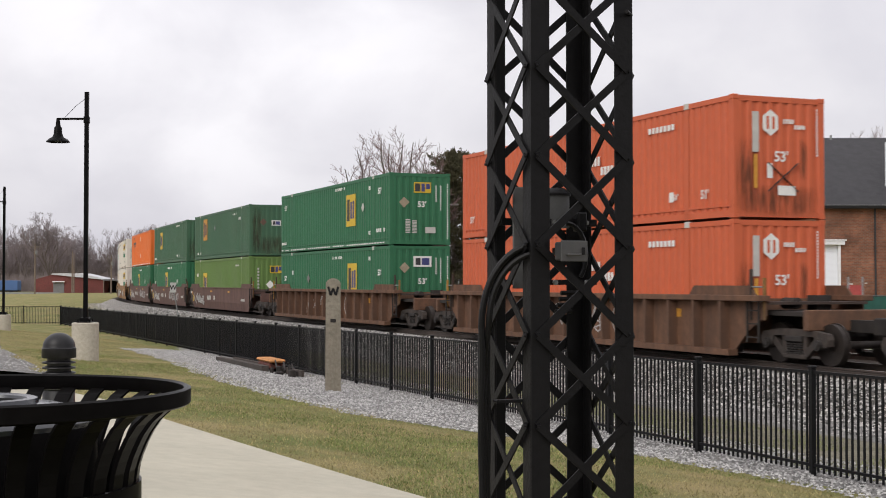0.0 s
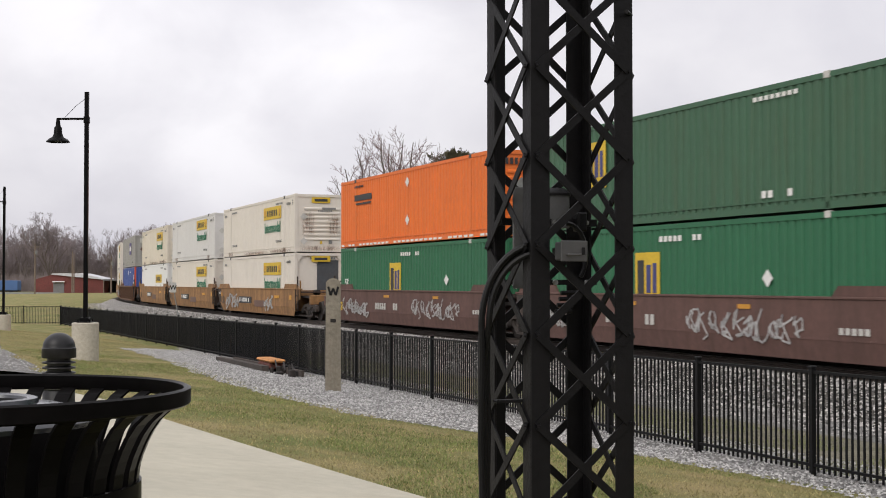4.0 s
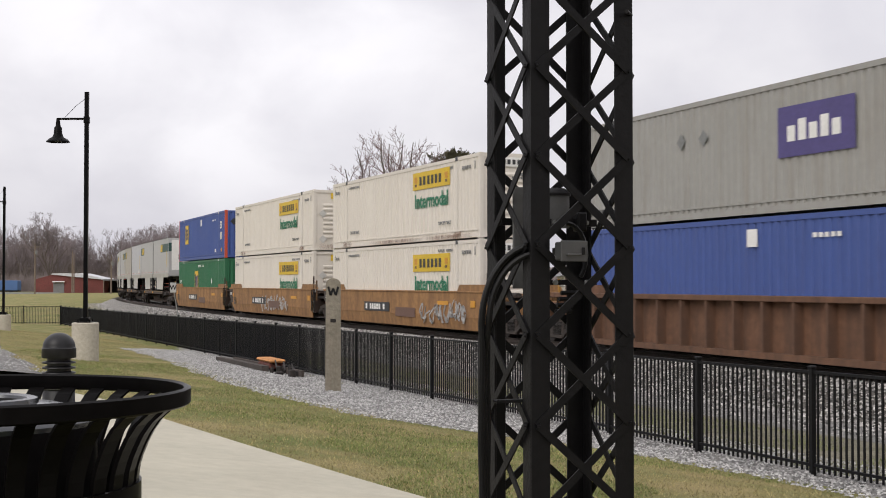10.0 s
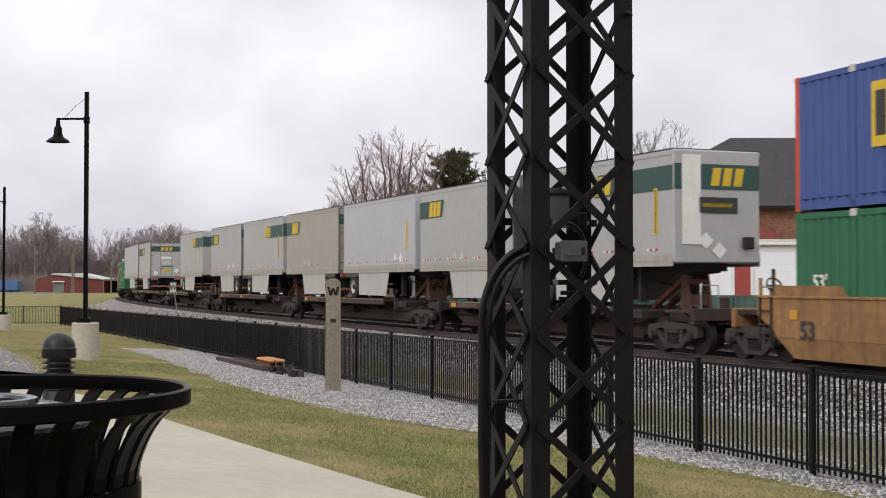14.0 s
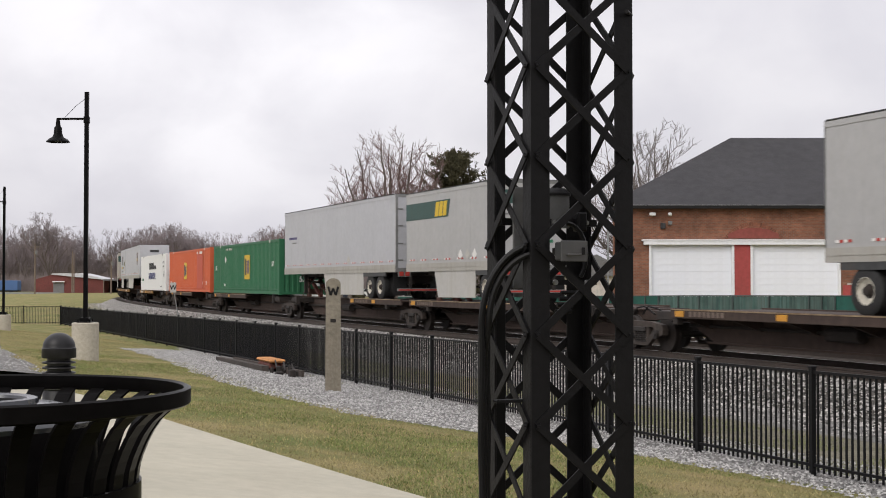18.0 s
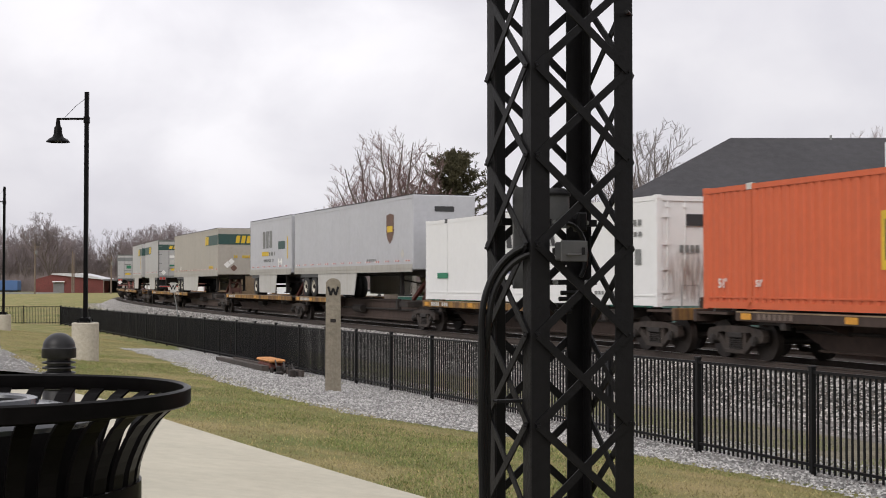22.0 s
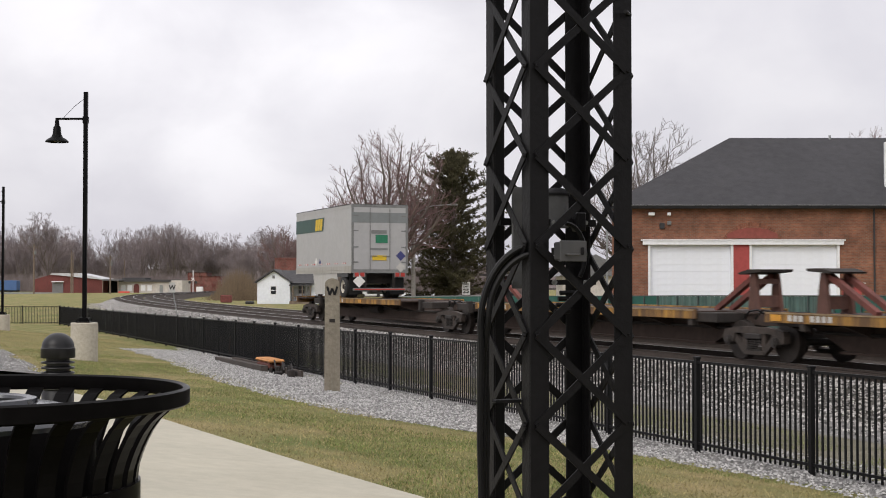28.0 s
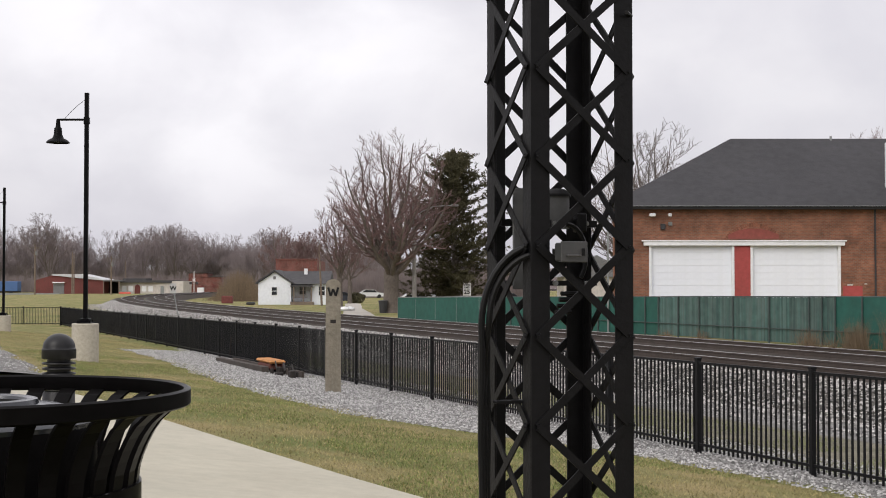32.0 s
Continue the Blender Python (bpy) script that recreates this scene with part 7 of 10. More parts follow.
def container(label, paint, side="corr", end="corr", posts=None, marks=(), group="containers", rust=None):
    """A 53-foot box with folded side sheets, posts, rails, lifting posts and corner fittings."""
    t = thing("container", label, "container", group=group)
    hx, hy = CL / 2, CW / 2
    posts = posts or paint
    lift = 6.096
    inset = {"corr": 0.038, "fine": 0.034, "flat": 0.004}[side]
    pm = paint.name
    part("body", share(("body", pm), lambda: mesh_of("body", Geo().box(-hx + 0.12, hx - 0.12, -hy + 0.075, hy - 0.075, 0.12, CH - 0.09).box(-hx + 0.1, hx - 0.1, -hy + 0.03, hy - 0.03, CH - 0.09, CH - 0.05), paint)), None, t)
    for sy in (-1, 1):
        def walls(sy=sy):
            g = Geo()
            for a, b in ((-hx + 0.16, -lift - 0.11), (-lift + 0.11, lift - 0.11), (lift + 0.11, hx - 0.16)):
                q = corrugated(a, b, 0.17, CH - 0.13, -hy + 0.012, {"corr": 0.30, "fine": 0.275, "flat": 1.22}[side], inset, {"corr": 0.36, "fine": 0.34, "flat": 0.49}[side])
                if sy > 0:
                    q.v = [(-x, -y, z) for x, y, z in q.v]
                g.add(q.v, q.f)
            return mesh_of("side_wall", g, paint)
        part("side_wall", share(("side", pm, side, sy), walls), None, t)
        part("top_rail", share(("top", pm), lambda: mesh_of("top_rail", Geo().box(-hx + 0.15, hx - 0.15, -0.045, 0.045, CH - 0.14, CH - 0.02), paint)), None, t, at=(0, sy * (hy - 0.047), 0))
        part("bottom_rail", share(("bot", pm), lambda: mesh_of("bottom_rail", Geo().box(-hx + 0.15, hx - 0.15, -0.045, 0.045, 0.03, 0.18).box(-hx + 0.17, hx - 0.17, -0.048, 0.03, 0.27, 0.31), paint)), None, t, at=(0, sy * (hy - 0.047), 0))
        for sx in (-1, 1):
            part("lift_post", share(("lift", pm), lambda: mesh_of("lift_post", Geo().box(-0.09, 0.09, -0.05, 0.05, 0.02, CH - 0.02).soft(-0.09, 0.09, -0.055, 0.055, CH - 0.06, CH, 0.01), paint)), None, t, at=(sx * lift, sy * (hy - 0.052), 0))
            cast_m = M_CLEANMARK if side == "corr" else M_BOXDARK
            part("lift_casting", share(("cast", cast_m.name), lambda: mesh_of("lift_casting", Geo().soft(-0.10, 0.10, -0.065, 0.05, CH - 0.15, CH + 0.004, 0.01), cast_m)), None, t, at=Matrix.Translation((sx * lift, sy * (hy - 0.052), 0)) @ Matrix.Rotation(0 if sy < 0 else math.pi, 4, "Z"))
            part("corner_post", share(("post", posts.name), lambda: mesh_of("corner_post", Geo().soft(-0.08, 0.08, -0.08, 0.08, 0.1, CH - 0.1, 0.012).soft(-0.09, 0.09, -0.085, 0.085, 0.0, 0.12, 0.012).soft(-0.09, 0.09, -0.085, 0.085, CH - 0.12, CH, 0.012), posts)), None, t,
                 at=(sx * (hx - 0.09), sy * (hy - 0.085), 0))
    for sx in (1, -1):
        def wall():
            if end == "corr":
                q = corrugated(-hy + 0.16, hy - 0.16, 0.15, CH - 0.13, 0, 0.27, 0.035)
                return mesh_of("end_wall", Geo().add([(hx - 0.02 - y, x, z) for x, y, z in q.v], [f[::-1] for f in q.f]), paint)
            g = Geo().box(hx - 0.10, hx - 0.055, -hy + 0.15, hy - 0.15, 0.12, CH - 0.1)
            if end == "reefer":
                g = Geo().box(hx - 0.42, hx - 0.36, -hy + 0.15, hy - 0.15, 0.12, CH - 0.1).soft(hx - 0.38, hx - 0.20, -hy + 0.2, -0.02, 0.2, 1.15, 0.03)
                for sy in (-1, 1):
                    g.prism([(sy * (hy - 0.16), CH - 0.14), (sy * (hy - 0.16), CH - 0.50), (sy * (hy - 0.42), CH - 0.14)], hx - 0.14, hx - 0.03, "x")
                return mesh_of("end_wall", g, paint)
            if end == "doors":
                for yy in (-0.95, -0.42, 0.42, 0.95):
                    g.cyl((hx - 0.035, yy, 0.1), (hx - 0.035, yy, CH - 0.1), 0.018, n=6)
                    g.box(hx - 0.05, hx - 0.02, yy - 0.06, yy + 0.06, 0.95, 1.02)
                    g.box(hx - 0.05, hx - 0.01, yy - 0.05, yy + 0.05, 0.2, 0.28).box(hx - 0.05, hx - 0.01, yy - 0.05, yy + 0.05, CH - 0.32, CH - 0.24)
                for zz in (0.35, 0.95, 1.6, 2.3):
                    g.box(hx - 0.055, hx - 0.01, -hy + 0.15, -hy + 0.42, zz, zz + 0.07).box(hx - 0.055, hx - 0.01, hy - 0.42, hy - 0.15, zz, zz + 0.07)
                return mesh_of("end_wall", g, paint)
            return mesh_of("end_wall", g, paint)
        ew = part("end_wall", share(("end", pm, end), wall), None, t, at=Matrix.Rotation(0 if sx > 0 else math.pi, 4, "Z"))
        if end == "ribs":
            rib = share(("endrib", pm), lambda: mesh_of("rib", Geo().prism([(hx - 0.056, 0), (hx - 0.008, 0.008), (hx - 0.008, 0.075), (hx - 0.056, 0.12)], -hy + 0.5, hy - 0.32, "y"), paint))
            for k in range(8):
                part("rib", rib, None, ew, at=(0, 0, 0.60 + k * 0.215))
        if end == "reefer" and sx > 0:
            part("machinery_hood", Geo().prism([(-0.12, 0.2), (0.98, 0.2), (0.98, 2.52), (0.05, 2.52), (-0.07, 2.45), (-0.12, 2.28)], hx - 0.36, hx - 0.10, "x"), M_HOOD, t, "dark grey refrigeration unit")
            part("control_panel", Geo().soft(hx - 0.36, hx - 0.30, -0.98, -0.22, 1.72, 2.08, 0.02), M_BOXDARK, t, "dark control panel")
            tagged(part("marking", end_dashes(-0.5, 0.85, 2.62, 0.12, hx - 0.05, 10, 77), M_GREYBOX, t), kind="stuff")
        part("end_header", share(("endh", pm), lambda: mesh_of("end_header", Geo().box(-0.045, 0.045, -hy + 0.16, hy - 0.16, CH - 0.15, CH - 0.02), paint)), None, t, at=(sx * (hx - 0.06), 0, 0))
        part("end_sill", share(("ends", pm), lambda: mesh_of("end_sill", Geo().box(-0.045, 0.045, -hy + 0.16, hy - 0.16, 0.03, 0.16), paint)), None, t, at=(sx * (hx - 0.06), 0, 0))
    ys, xe = -hy - 0.004, hx - 0.012
    for k, mk in enumerate(marks):
        w = mk[0]
        if w == "logo":
            logo(t, mk[1], mk[2], mk[3], ys, mk[4] if len(mk) > 4 else 1.0, seed=k)
        elif w == "endlogo":
            logo(t, mk[1], mk[2], mk[3], xe, mk[4] if len(mk) > 4 else 1.0, end=True, seed=k)
        elif w == "text":
            part("lettering", share(("txt", mk[1], mk[4], mk[5].name), lambda: letters(mk[1], mk[4], mk[5])), None, t, at=(mk[2], ys - 0.006, mk[3]))
        elif w == "endtext":
            part("lettering", share(("txt", mk[1], mk[4], mk[5].name), lambda: letters(mk[1], mk[4], mk[5])), None, t, at=Matrix.Translation((xe + 0.006, mk[2], mk[3])) @ Matrix.Rotation(math.pi / 2, 4, "Z"))
        elif w == "bars":
            tagged(part("marking", dashes(mk[1], mk[2], mk[3], mk[4], ys, mk[5], k), mk[6], t), kind="stuff")
        elif w == "endbars":
            tagged(part("marking", end_dashes(mk[1], mk[2], mk[3], mk[4], xe, mk[5], k), mk[6], t), kind="stuff")
        elif w == "patch":
            part("panel", slab(mk[1], mk[2], mk[3], mk[4], ys), mk[5], t)
        elif w == "endpatch":
            part("panel", Geo().box(xe, xe + 0.008, mk[1], mk[2], mk[3], mk[4]), mk[5], t)
        elif w == "endcol":
            tagged(part("marking", Geo().column(mk[1], mk[2], mk[3], mk[4], xe, mk[5]), mk[6], t), kind="stuff")
        elif w == "endstain":
            part("rust_stain", Geo().box(xe + 0.003, xe + 0.006, mk[1], mk[2], mk[3], mk[4]), mk[5], t, "rust run down the end")
        elif w == "stain":
            part("rust_stain", Geo().box(mk[1], mk[2], ys - 0.005, ys - 0.002, mk[3], mk[4]), M_RUSTSIDE, t, "rust run down the side")
        elif w == "slant":
            g = Geo()
            for q in range(mk[5]):
                xa, wd = mk[1] + (mk[2] - mk[1]) * q / mk[5], (mk[2] - mk[1]) / mk[5] * 0.72
                g.prism([(xa, mk[3]), (xa + wd, mk[3]), (xa + wd - 0.12, mk[4]), (xa - 0.12, mk[4])], ys - 0.008, ys, "y")
            tagged(part("marking", g, mk[6], t), kind="stuff")
        elif w == "endcross":
            for sg in (-1, 1):
                part("painted_stroke", Geo().bar((xe + 0.004, mk[1] - mk[3], mk[2] - sg * mk[3] * 0.8), (xe + 0.004, mk[1] + mk[3], mk[2] + sg * mk[3] * 0.8), 0.006, 0.07, up=(1, 0, 0)), M_DARK, t)
        elif w == "diamond":
            part("placard", diamond((mk[1], mk[2]), mk[3], ys), mk[4], t)
        elif w == "enddiamond":
            part("placard", end_diamond((mk[1], mk[2]), mk[3], xe), mk[4], t)
    return t


# ---------------------------------------------------------------- running gear
def truck(parent, x, outer=True):
    """A two-axle freight truck at x under a car."""
    def side_frame():
        g = Geo().prism([(-1.18, 0.56), (-1.12, 0.70), (-0.5, 0.78), (0.5, 0.78), (1.12, 0.70), (1.18, 0.56), (0.62, 0.63), (-0.62, 0.63)], -0.10, 0.06, "y")
        for sx in (-1, 1):
            g.prism([(sx * 1.18, 0.58), (sx * 1.16, 0.44), (sx * 1.02, 0.40), (sx * 0.76, 0.42), (sx * 0.70, 0.62)], -0.11, 0.06, "y")
            g.bar((sx * 0.78, -0.02, 0.56), (sx * 0.34, -0.02, 0.20), 0.15, 0.11, up=(0, 1, 0))
            g.bar((sx * 0.36, -0.02, 0.20), (sx * 0.36, -0.02, 0.70), 0.14, 0.10, up=(0, 1, 0))
        return mesh_of("side_frame", g.soft(-0.40, 0.40, -0.10, 0.06, 0.13, 0.24, 0.02), M_TRUCK)
    frame_me = share("sideframe", side_frame)

    def spring_nest():
        g = Geo().soft(-0.30, 0.30, -0.13, 0.08, 0.50, 0.63, 0.02)
        for xx in (-0.21, -0.07, 0.07, 0.21):
            for k in range(5):
                g.cyl((xx, -0.06, 0.245 + k * 0.05), (xx, -0.06, 0.275 + k * 0.05), 0.058, n=8)
        return mesh_of("spring_nest", g, M_SPRING)
    spring_me = share("springs", spring_nest)
    cap_me = share("bearing", lambda: mesh_of("bearing_cap", Geo().cyl((0, -0.19, 0), (0, 0.04, 0), 0.115, n=12).cyl((0, -0.215, 0), (0, -0.19, 0), 0.07, n=10), M_SPRING))
    wheel_me = share("wheelset", lambda: mesh_of("wheelset", Geo()
        .cyl((0, -0.82, 0), (0, -0.69, 0), 0.45, n=28).cyl((0, -0.69, 0), (0, -0.66, 0), 0.475, n=28).cyl((0, -0.84, 0), (0, -0.82, 0), 0.16, n=16)
        .cyl((0, 0.69, 0), (0, 0.82, 0), 0.45, n=28).cyl((0, 0.66, 0), (0, 0.69, 0), 0.475, n=28).cyl((0, -0.7, 0), (0, 0.7, 0), 0.085, n=10), M_WHEEL, smooth=True))
    tr = part("truck", share("bolster", lambda: mesh_of("truck", Geo().box(-0.22, 0.22, -0.95, 0.95, 0.42, 0.72).cyl((0, 0, 0.72), (0, 0, 0.86), 0.2, n=14), M_UNDER)), None, parent, "dark cast-steel two-axle truck", at=(x, 0, 0))
    for sy in (-1, 1):
        turn = Matrix.Translation((0, sy * 1.0, 0)) @ Matrix.Rotation(0 if sy < 0 else math.pi, 4, "Z")
        part("side_frame", frame_me, None, tr, at=turn)
        if sy < 0:
            part("spring_nest", spring_me, None, tr, at=turn)
            for xx in (-0.89, 0.89):
                part("bearing_cap", cap_me, None, tr, at=turn @ Matrix.Translation((xx, 0, 0.45)))
    for sx in (-0.89, 0.89):
        part("wheelset", wheel_me, None, tr, at=(sx, 0, 0.45))
    return tr


def well_car(label, paint, ribbed, lead_art, trail_art, marks=(), has_trail_truck=True, name53=True):
    """A well unit for stacked boxes. *_art: that end shares its truck with the next unit."""
    t = thing("well_car", label, "railway car", group="well cars")
    hx, hy = CL / 2, CW / 2 + 0.10
    top, low = 1.47, 0.16
    e_lead = 1.62 if lead_art else 2.55
    e_trail = 1.62 if trail_art else 2.55
    for sy in (-1, 1):
        a, b = -hx - 0.55, hx + 0.55
        g = Geo()
        # side sheet, cut up at the ends over the trucks
        tl, tt = (b - 0.38 if lead_art else b + 0.75), (a - 0.42 if trail_art else a - 0.75)
        bl, bt = (b - 0.46 if lead_art else b - 0.55), (a + 0.75 if trail_art else a + 0.55)
        poly = [(a - 0.75, top - 0.42), (a - 0.75, top - 0.02), (b + 0.75, top - 0.02), (b + 0.75, top - 0.42), (b + 0.10, 0.72), (b - 0.55, low), (a + 0.55, low), (a - 0.10, 0.72)]
        y0 = sy * hy
        if ribbed:
            g.prism(poly, y0 - sy * 0.09, y0 - sy * 0.06, "y")
        else:
            g.prism([(tt, top - 0.42), (tt, top - 0.02), (tl, top - 0.02), (tl, top - 0.42), (min(tl, b + 0.14), 0.72), (min(tl, b + 0.08), 0.60), (a + 0.17 if trail_art else a - 0.02, 0.60), (a + 0.01 if trail_art else a - 0.10, 0.72)], y0 - sy * 0.03, y0, "y")
        part("side_sheet", g, paint, t)
        part("top_chord", Geo().soft(tt - 0.05 if not ribbed else a - 0.8, tl + 0.05 if not ribbed else b + 0.8, min(y0 - sy * 0.14, y0 + sy * (0.185 if ribbed else 0.03)), max(y0 - sy * 0.14, y0 + sy * (0.185 if ribbed else 0.03)), top - 0.03 if not ribbed else top - 0.10, top + 0.03, 0.012), paint, t)
        if ribbed:
            part("bottom_chord", Geo().box(a + 0.4, b - 0.4, min(y0 - sy * 0.1, y0 + sy * 0.18), max(y0 - sy * 0.1, y0 + sy * 0.18), low - 0.04, low + 0.10), paint, t)
            rib = share(("rib", paint.name), lambda: mesh_of("rib", Geo().prism([(-0.075, 0.0), (-0.045, -0.235), (0.045, -0.235), (0.075, 0.0)], low + 0.1, top - 0.1, "z"), paint))
            n = 15
            for k in range(n):
                part("rib", rib, None, t, at=Matrix.Translation((a + 0.75 + (b - a - 1.5) * k / (n - 1), y0 - sy * 0.062, 0)) @ Matrix.Rotation(0 if sy < 0 else math.pi, 4, "Z"))
        else:
            yi = y0 - sy * 0.07
            x_l, x_t = min(tl, b + 0.08), (a + 0.17 if trail_art else a - 0.02)
            part("fold", Geo().add([(bt, yi, low), (bl, yi, low), (x_l, y0, 0.604), (x_t, y0, 0.604), (bt, yi - sy * 0.03, low), (bl, yi - sy * 0.03, low), (x_l, y0 - sy * 0.03, 0.604), (x_t, y0 - sy * 0.03, 0.604)],
                                   [(0, 1, 2, 3), (7, 6, 5, 4), (0, 4, 5, 1), (3, 2, 6, 7), (0, 3, 7, 4), (1, 5, 6, 2)]), paint, t, "lower side plate folded inwards")
            if trail_art:
                # blackened plate over the shared truck
                part("end_plate", Geo().prism([(tt + 0.02, 1.06), (tt + 0.02, top - 0.06), (a + 0.42, top - 0.06), (a + 0.50, 0.645), (a + 0.15, 0.645)], min(y0, y0 + sy * 0.006), max(y0, y0 + sy * 0.006), "y"), M_TRUCK, t, "blackened end plate")
                if sy < 0:
                    part("lettering", share(("txt", "125 T", 0.2, M_WHITE.name), lambda: letters("125 T", 0.2, M_WHITE)), None, t, at=(a + 0.06, y0 - 0.010, 1.16))
            part("fold_seam", Geo().box(a + (0.22 if trail_art else 0.05), b - (0.42 if lead_art else 0.05), min(y0, y0 + sy * 0.008), max(y0, y0 + sy * 0.008), 0.60, 0.635), paint, t)
        for sx in (-1, 1):
            xc = sx * (hx - 0.45)
            part("guide", Geo().prism([(xc - 1.35, top + 0.03), (xc - 1.15, top + 0.25), (xc + 1.15, top + 0.25), (xc + 1.35, top + 0.03)], min(y0 - sy * 0.10, y0 - sy * 0.04), max(y0 - sy * 0.10, y0 - sy * 0.04), "y"), paint, t)
    part("floor", Geo().box(-hx, hx, -0.45, 0.45, low + 0.04, 0.38).box(-hx, hx, -hy + 0.1, -hy + 0.35, low + 0.02, 0.38).box(-hx, hx, hy - 0.35, hy - 0.1, low + 0.02, 0.38), M_UNDER, t)
    for sx, ext, art in ((1, e_lead, lead_art), (-1, e_trail, trail_art)):
        x0 = sx * (hx + 0.12)
        x1 = sx * (hx + ext)
        part("end_bulkhead", Geo().box(min(x0, x0 + sx * 0.1), max(x0, x0 + sx * 0.1), -hy + 0.1, hy - 0.1, 0.4, top - 0.05), P_SPINE if art else paint, t)
        part("end_deck", Geo().box(min(x0, x1), max(x0, x1), -hy + 0.25, hy - 0.25, 1.06, 1.16).box(min(x0, x1), max(x0, x1), -0.4, 0.4, 0.62, 1.06), M_UNDER, t)
        # grab posts and ladder by the end
        back = 0.48 if art else 0.0
        climb = not (art and sx < 0)
        for k in range(2 if climb else 0):
            xx = sx * (hx + 0.75 - back + k * 0.5)
            part("grab_post", Geo().box(xx - 0.03, xx + 0.03, -hy + 0.02, -hy + 0.08, 0.95, top + 0.62 - 0.2 * k), (P_DECK if k else P_SPINE), t)
        xr0, xr1 = sorted((sx * (hx + 0.75 - back), sx * (hx + 1.25 - back)))
        if climb:
            part("hand_rail", Geo().cyl((xr0, -hy + 0.05, top + 0.22), (xr1, -hy + 0.05, top + 0.22), 0.018, n=6).cyl((xr0, -hy + 0.05, top - 0.1), (xr1, -hy + 0.05, top - 0.1), 0.018, n=6)
             .cyl((xr0, hy - 0.05, top + 0.45), (xr0, hy - 0.05, 1.1), 0.022, n=6).cyl((xr1, hy - 0.05, top + 0.45), (xr1, hy - 0.05, 1.1), 0.022, n=6), M_GALV, t, "thin grey steel hand rail")
        part("walkway", Geo().box(xr0 - 0.25, xr1 + 0.25, -hy + 0.12, hy - 0.12, top - 0.17, top - 0.11), P_SPINE, t)
        part("brake_gear", Geo().cyl((xr0, -0.45, 1.32), (xr1, -0.45, 1.32), 0.13, n=10).box(xr0 + 0.1, xr1 - 0.05, 0.1, 0.5, 1.16, 1.5), M_UNDER, t)
        if climb:
            part("ladder", Geo().box(sx * (hx + 0.72 - back) - 0.02, sx * (hx + 0.72 - back) + 0.02, -hy - 0.06, -hy - 0.02, 0.45, top).box(sx * (hx + 1.15 - back) - 0.02, sx * (hx + 1.15 - back) + 0.02, -hy - 0.06, -hy - 0.02, 0.45, top)
             .box(min(sx * (hx + 0.72 - back), sx * (hx + 1.15 - back)), max(sx * (hx + 0.72 - back), sx * (hx + 1.15 - back)), -hy - 0.05, -hy - 0.03, 0.55, 0.58)
             .box(min(sx * (hx + 0.72 - back), sx * (hx + 1.15 - back)), max(sx * (hx + 0.72 - back), sx * (hx + 1.15 - back)), -hy - 0.05, -hy - 0.03, 0.85, 0.88)
             .box(min(sx * (hx + 0.72 - back), sx * (hx + 1.15 - back)), max(sx * (hx + 0.72 - back), sx * (hx + 1.15 - back)), -hy - 0.05, -hy - 0.03, 1.15, 1.18), M_UNDER, t)
        if not art:
            part("end_sill", Geo().soft(x1 - 0.08, x1 + 0.08, -hy + 0.15, hy - 0.15, 0.75, 1.2, 0.02), paint, t)
            part("coupler", Geo().box(min(x1, x1 + sx * 1.05), max(x1, x1 + sx * 1.05), -0.12, 0.12, 0.72, 0.98).soft(x1 + sx * 1.05 - 0.16, x1 + sx * 1.05 + 0.16, -0.2, 0.2, 0.66, 1.04, 0.03), M_UNDER, t)
            part("brake_wheel", Geo().lathe([(0.18, -0.015), (0.21, -0.015), (0.21, 0.015), (0.18, 0.015)], 20, close=True).box(-0.19, 0.19, -0.012, 0.012, -0.01, 0.01).box(-0.012, 0.012, -0.19, 0.19, -0.01, 0.01)
                 .moved(Matrix.Translation((sx * (hx + 1.9), -0.55, 1.72)) @ Matrix.Rotation(radians(60), 4, "Y")), M_UNDER, t) if sx < 0 else None
            part("brake_stand", Geo().box(sx * (hx + 1.9) - 0.08, sx * (hx + 1.9) + 0.08, -0.63, -0.47, 1.16, 1.66), P_SPINE, t) if sx < 0 else None
    tx_lead = hx + (1.62 if lead_art else 1.95)
    tx_trail = -hx - (1.62 if trail_art else 1.95)
    truck(t, tx_lead)
    if has_trail_truck:
        truck(t, tx_trail)
    ys = -hy + (0.052 if ribbed else -0.016)
    for k, mk in enumerate(marks):
        if mk[0] == "text":
            part("lettering", share(("txt", mk[1], mk[4], mk[5].name), lambda: letters(mk[1], mk[4], mk[5])), None, t, at=(mk[2], ys - 0.006, mk[3]))
        elif mk[0] == "patch":
            part("panel", slab(mk[1], mk[2], mk[3], mk[4], ys), mk[5], t)
        elif mk[0] == "bars":
            tagged(part("marking", dashes(mk[1], mk[2], mk[3], mk[4], ys - 0.009, mk[5], k + 40), mk[6], t), kind="stuff")
        elif mk[0] == "graffiti":
            rnd = random.Random(mk[5])
            g = Geo()
            x = mk[1]
            while x < mk[2]:
                r = 0.16 + 0.2 * rnd.random()
                zc = mk[3] + rnd.uniform(-0.12, 0.12)
                pts = [(x + r * math.cos(a) * 0.8, ys - 0.004, zc + r * 1.1 * math.sin(a)) for a in [rnd.random() * 3 + i * 0.45 for i in range(rnd.randint(7, 14))]]
                for p, q in zip(pts, pts[1:]):
                    g.bar(p, q, 0.06 * mk[4], 0.006, up=(0, 1, 0))
                x += r * 1.25
            part("spray_paint", g, mk[6], t, "loose loops of pale spray paint")
    return t


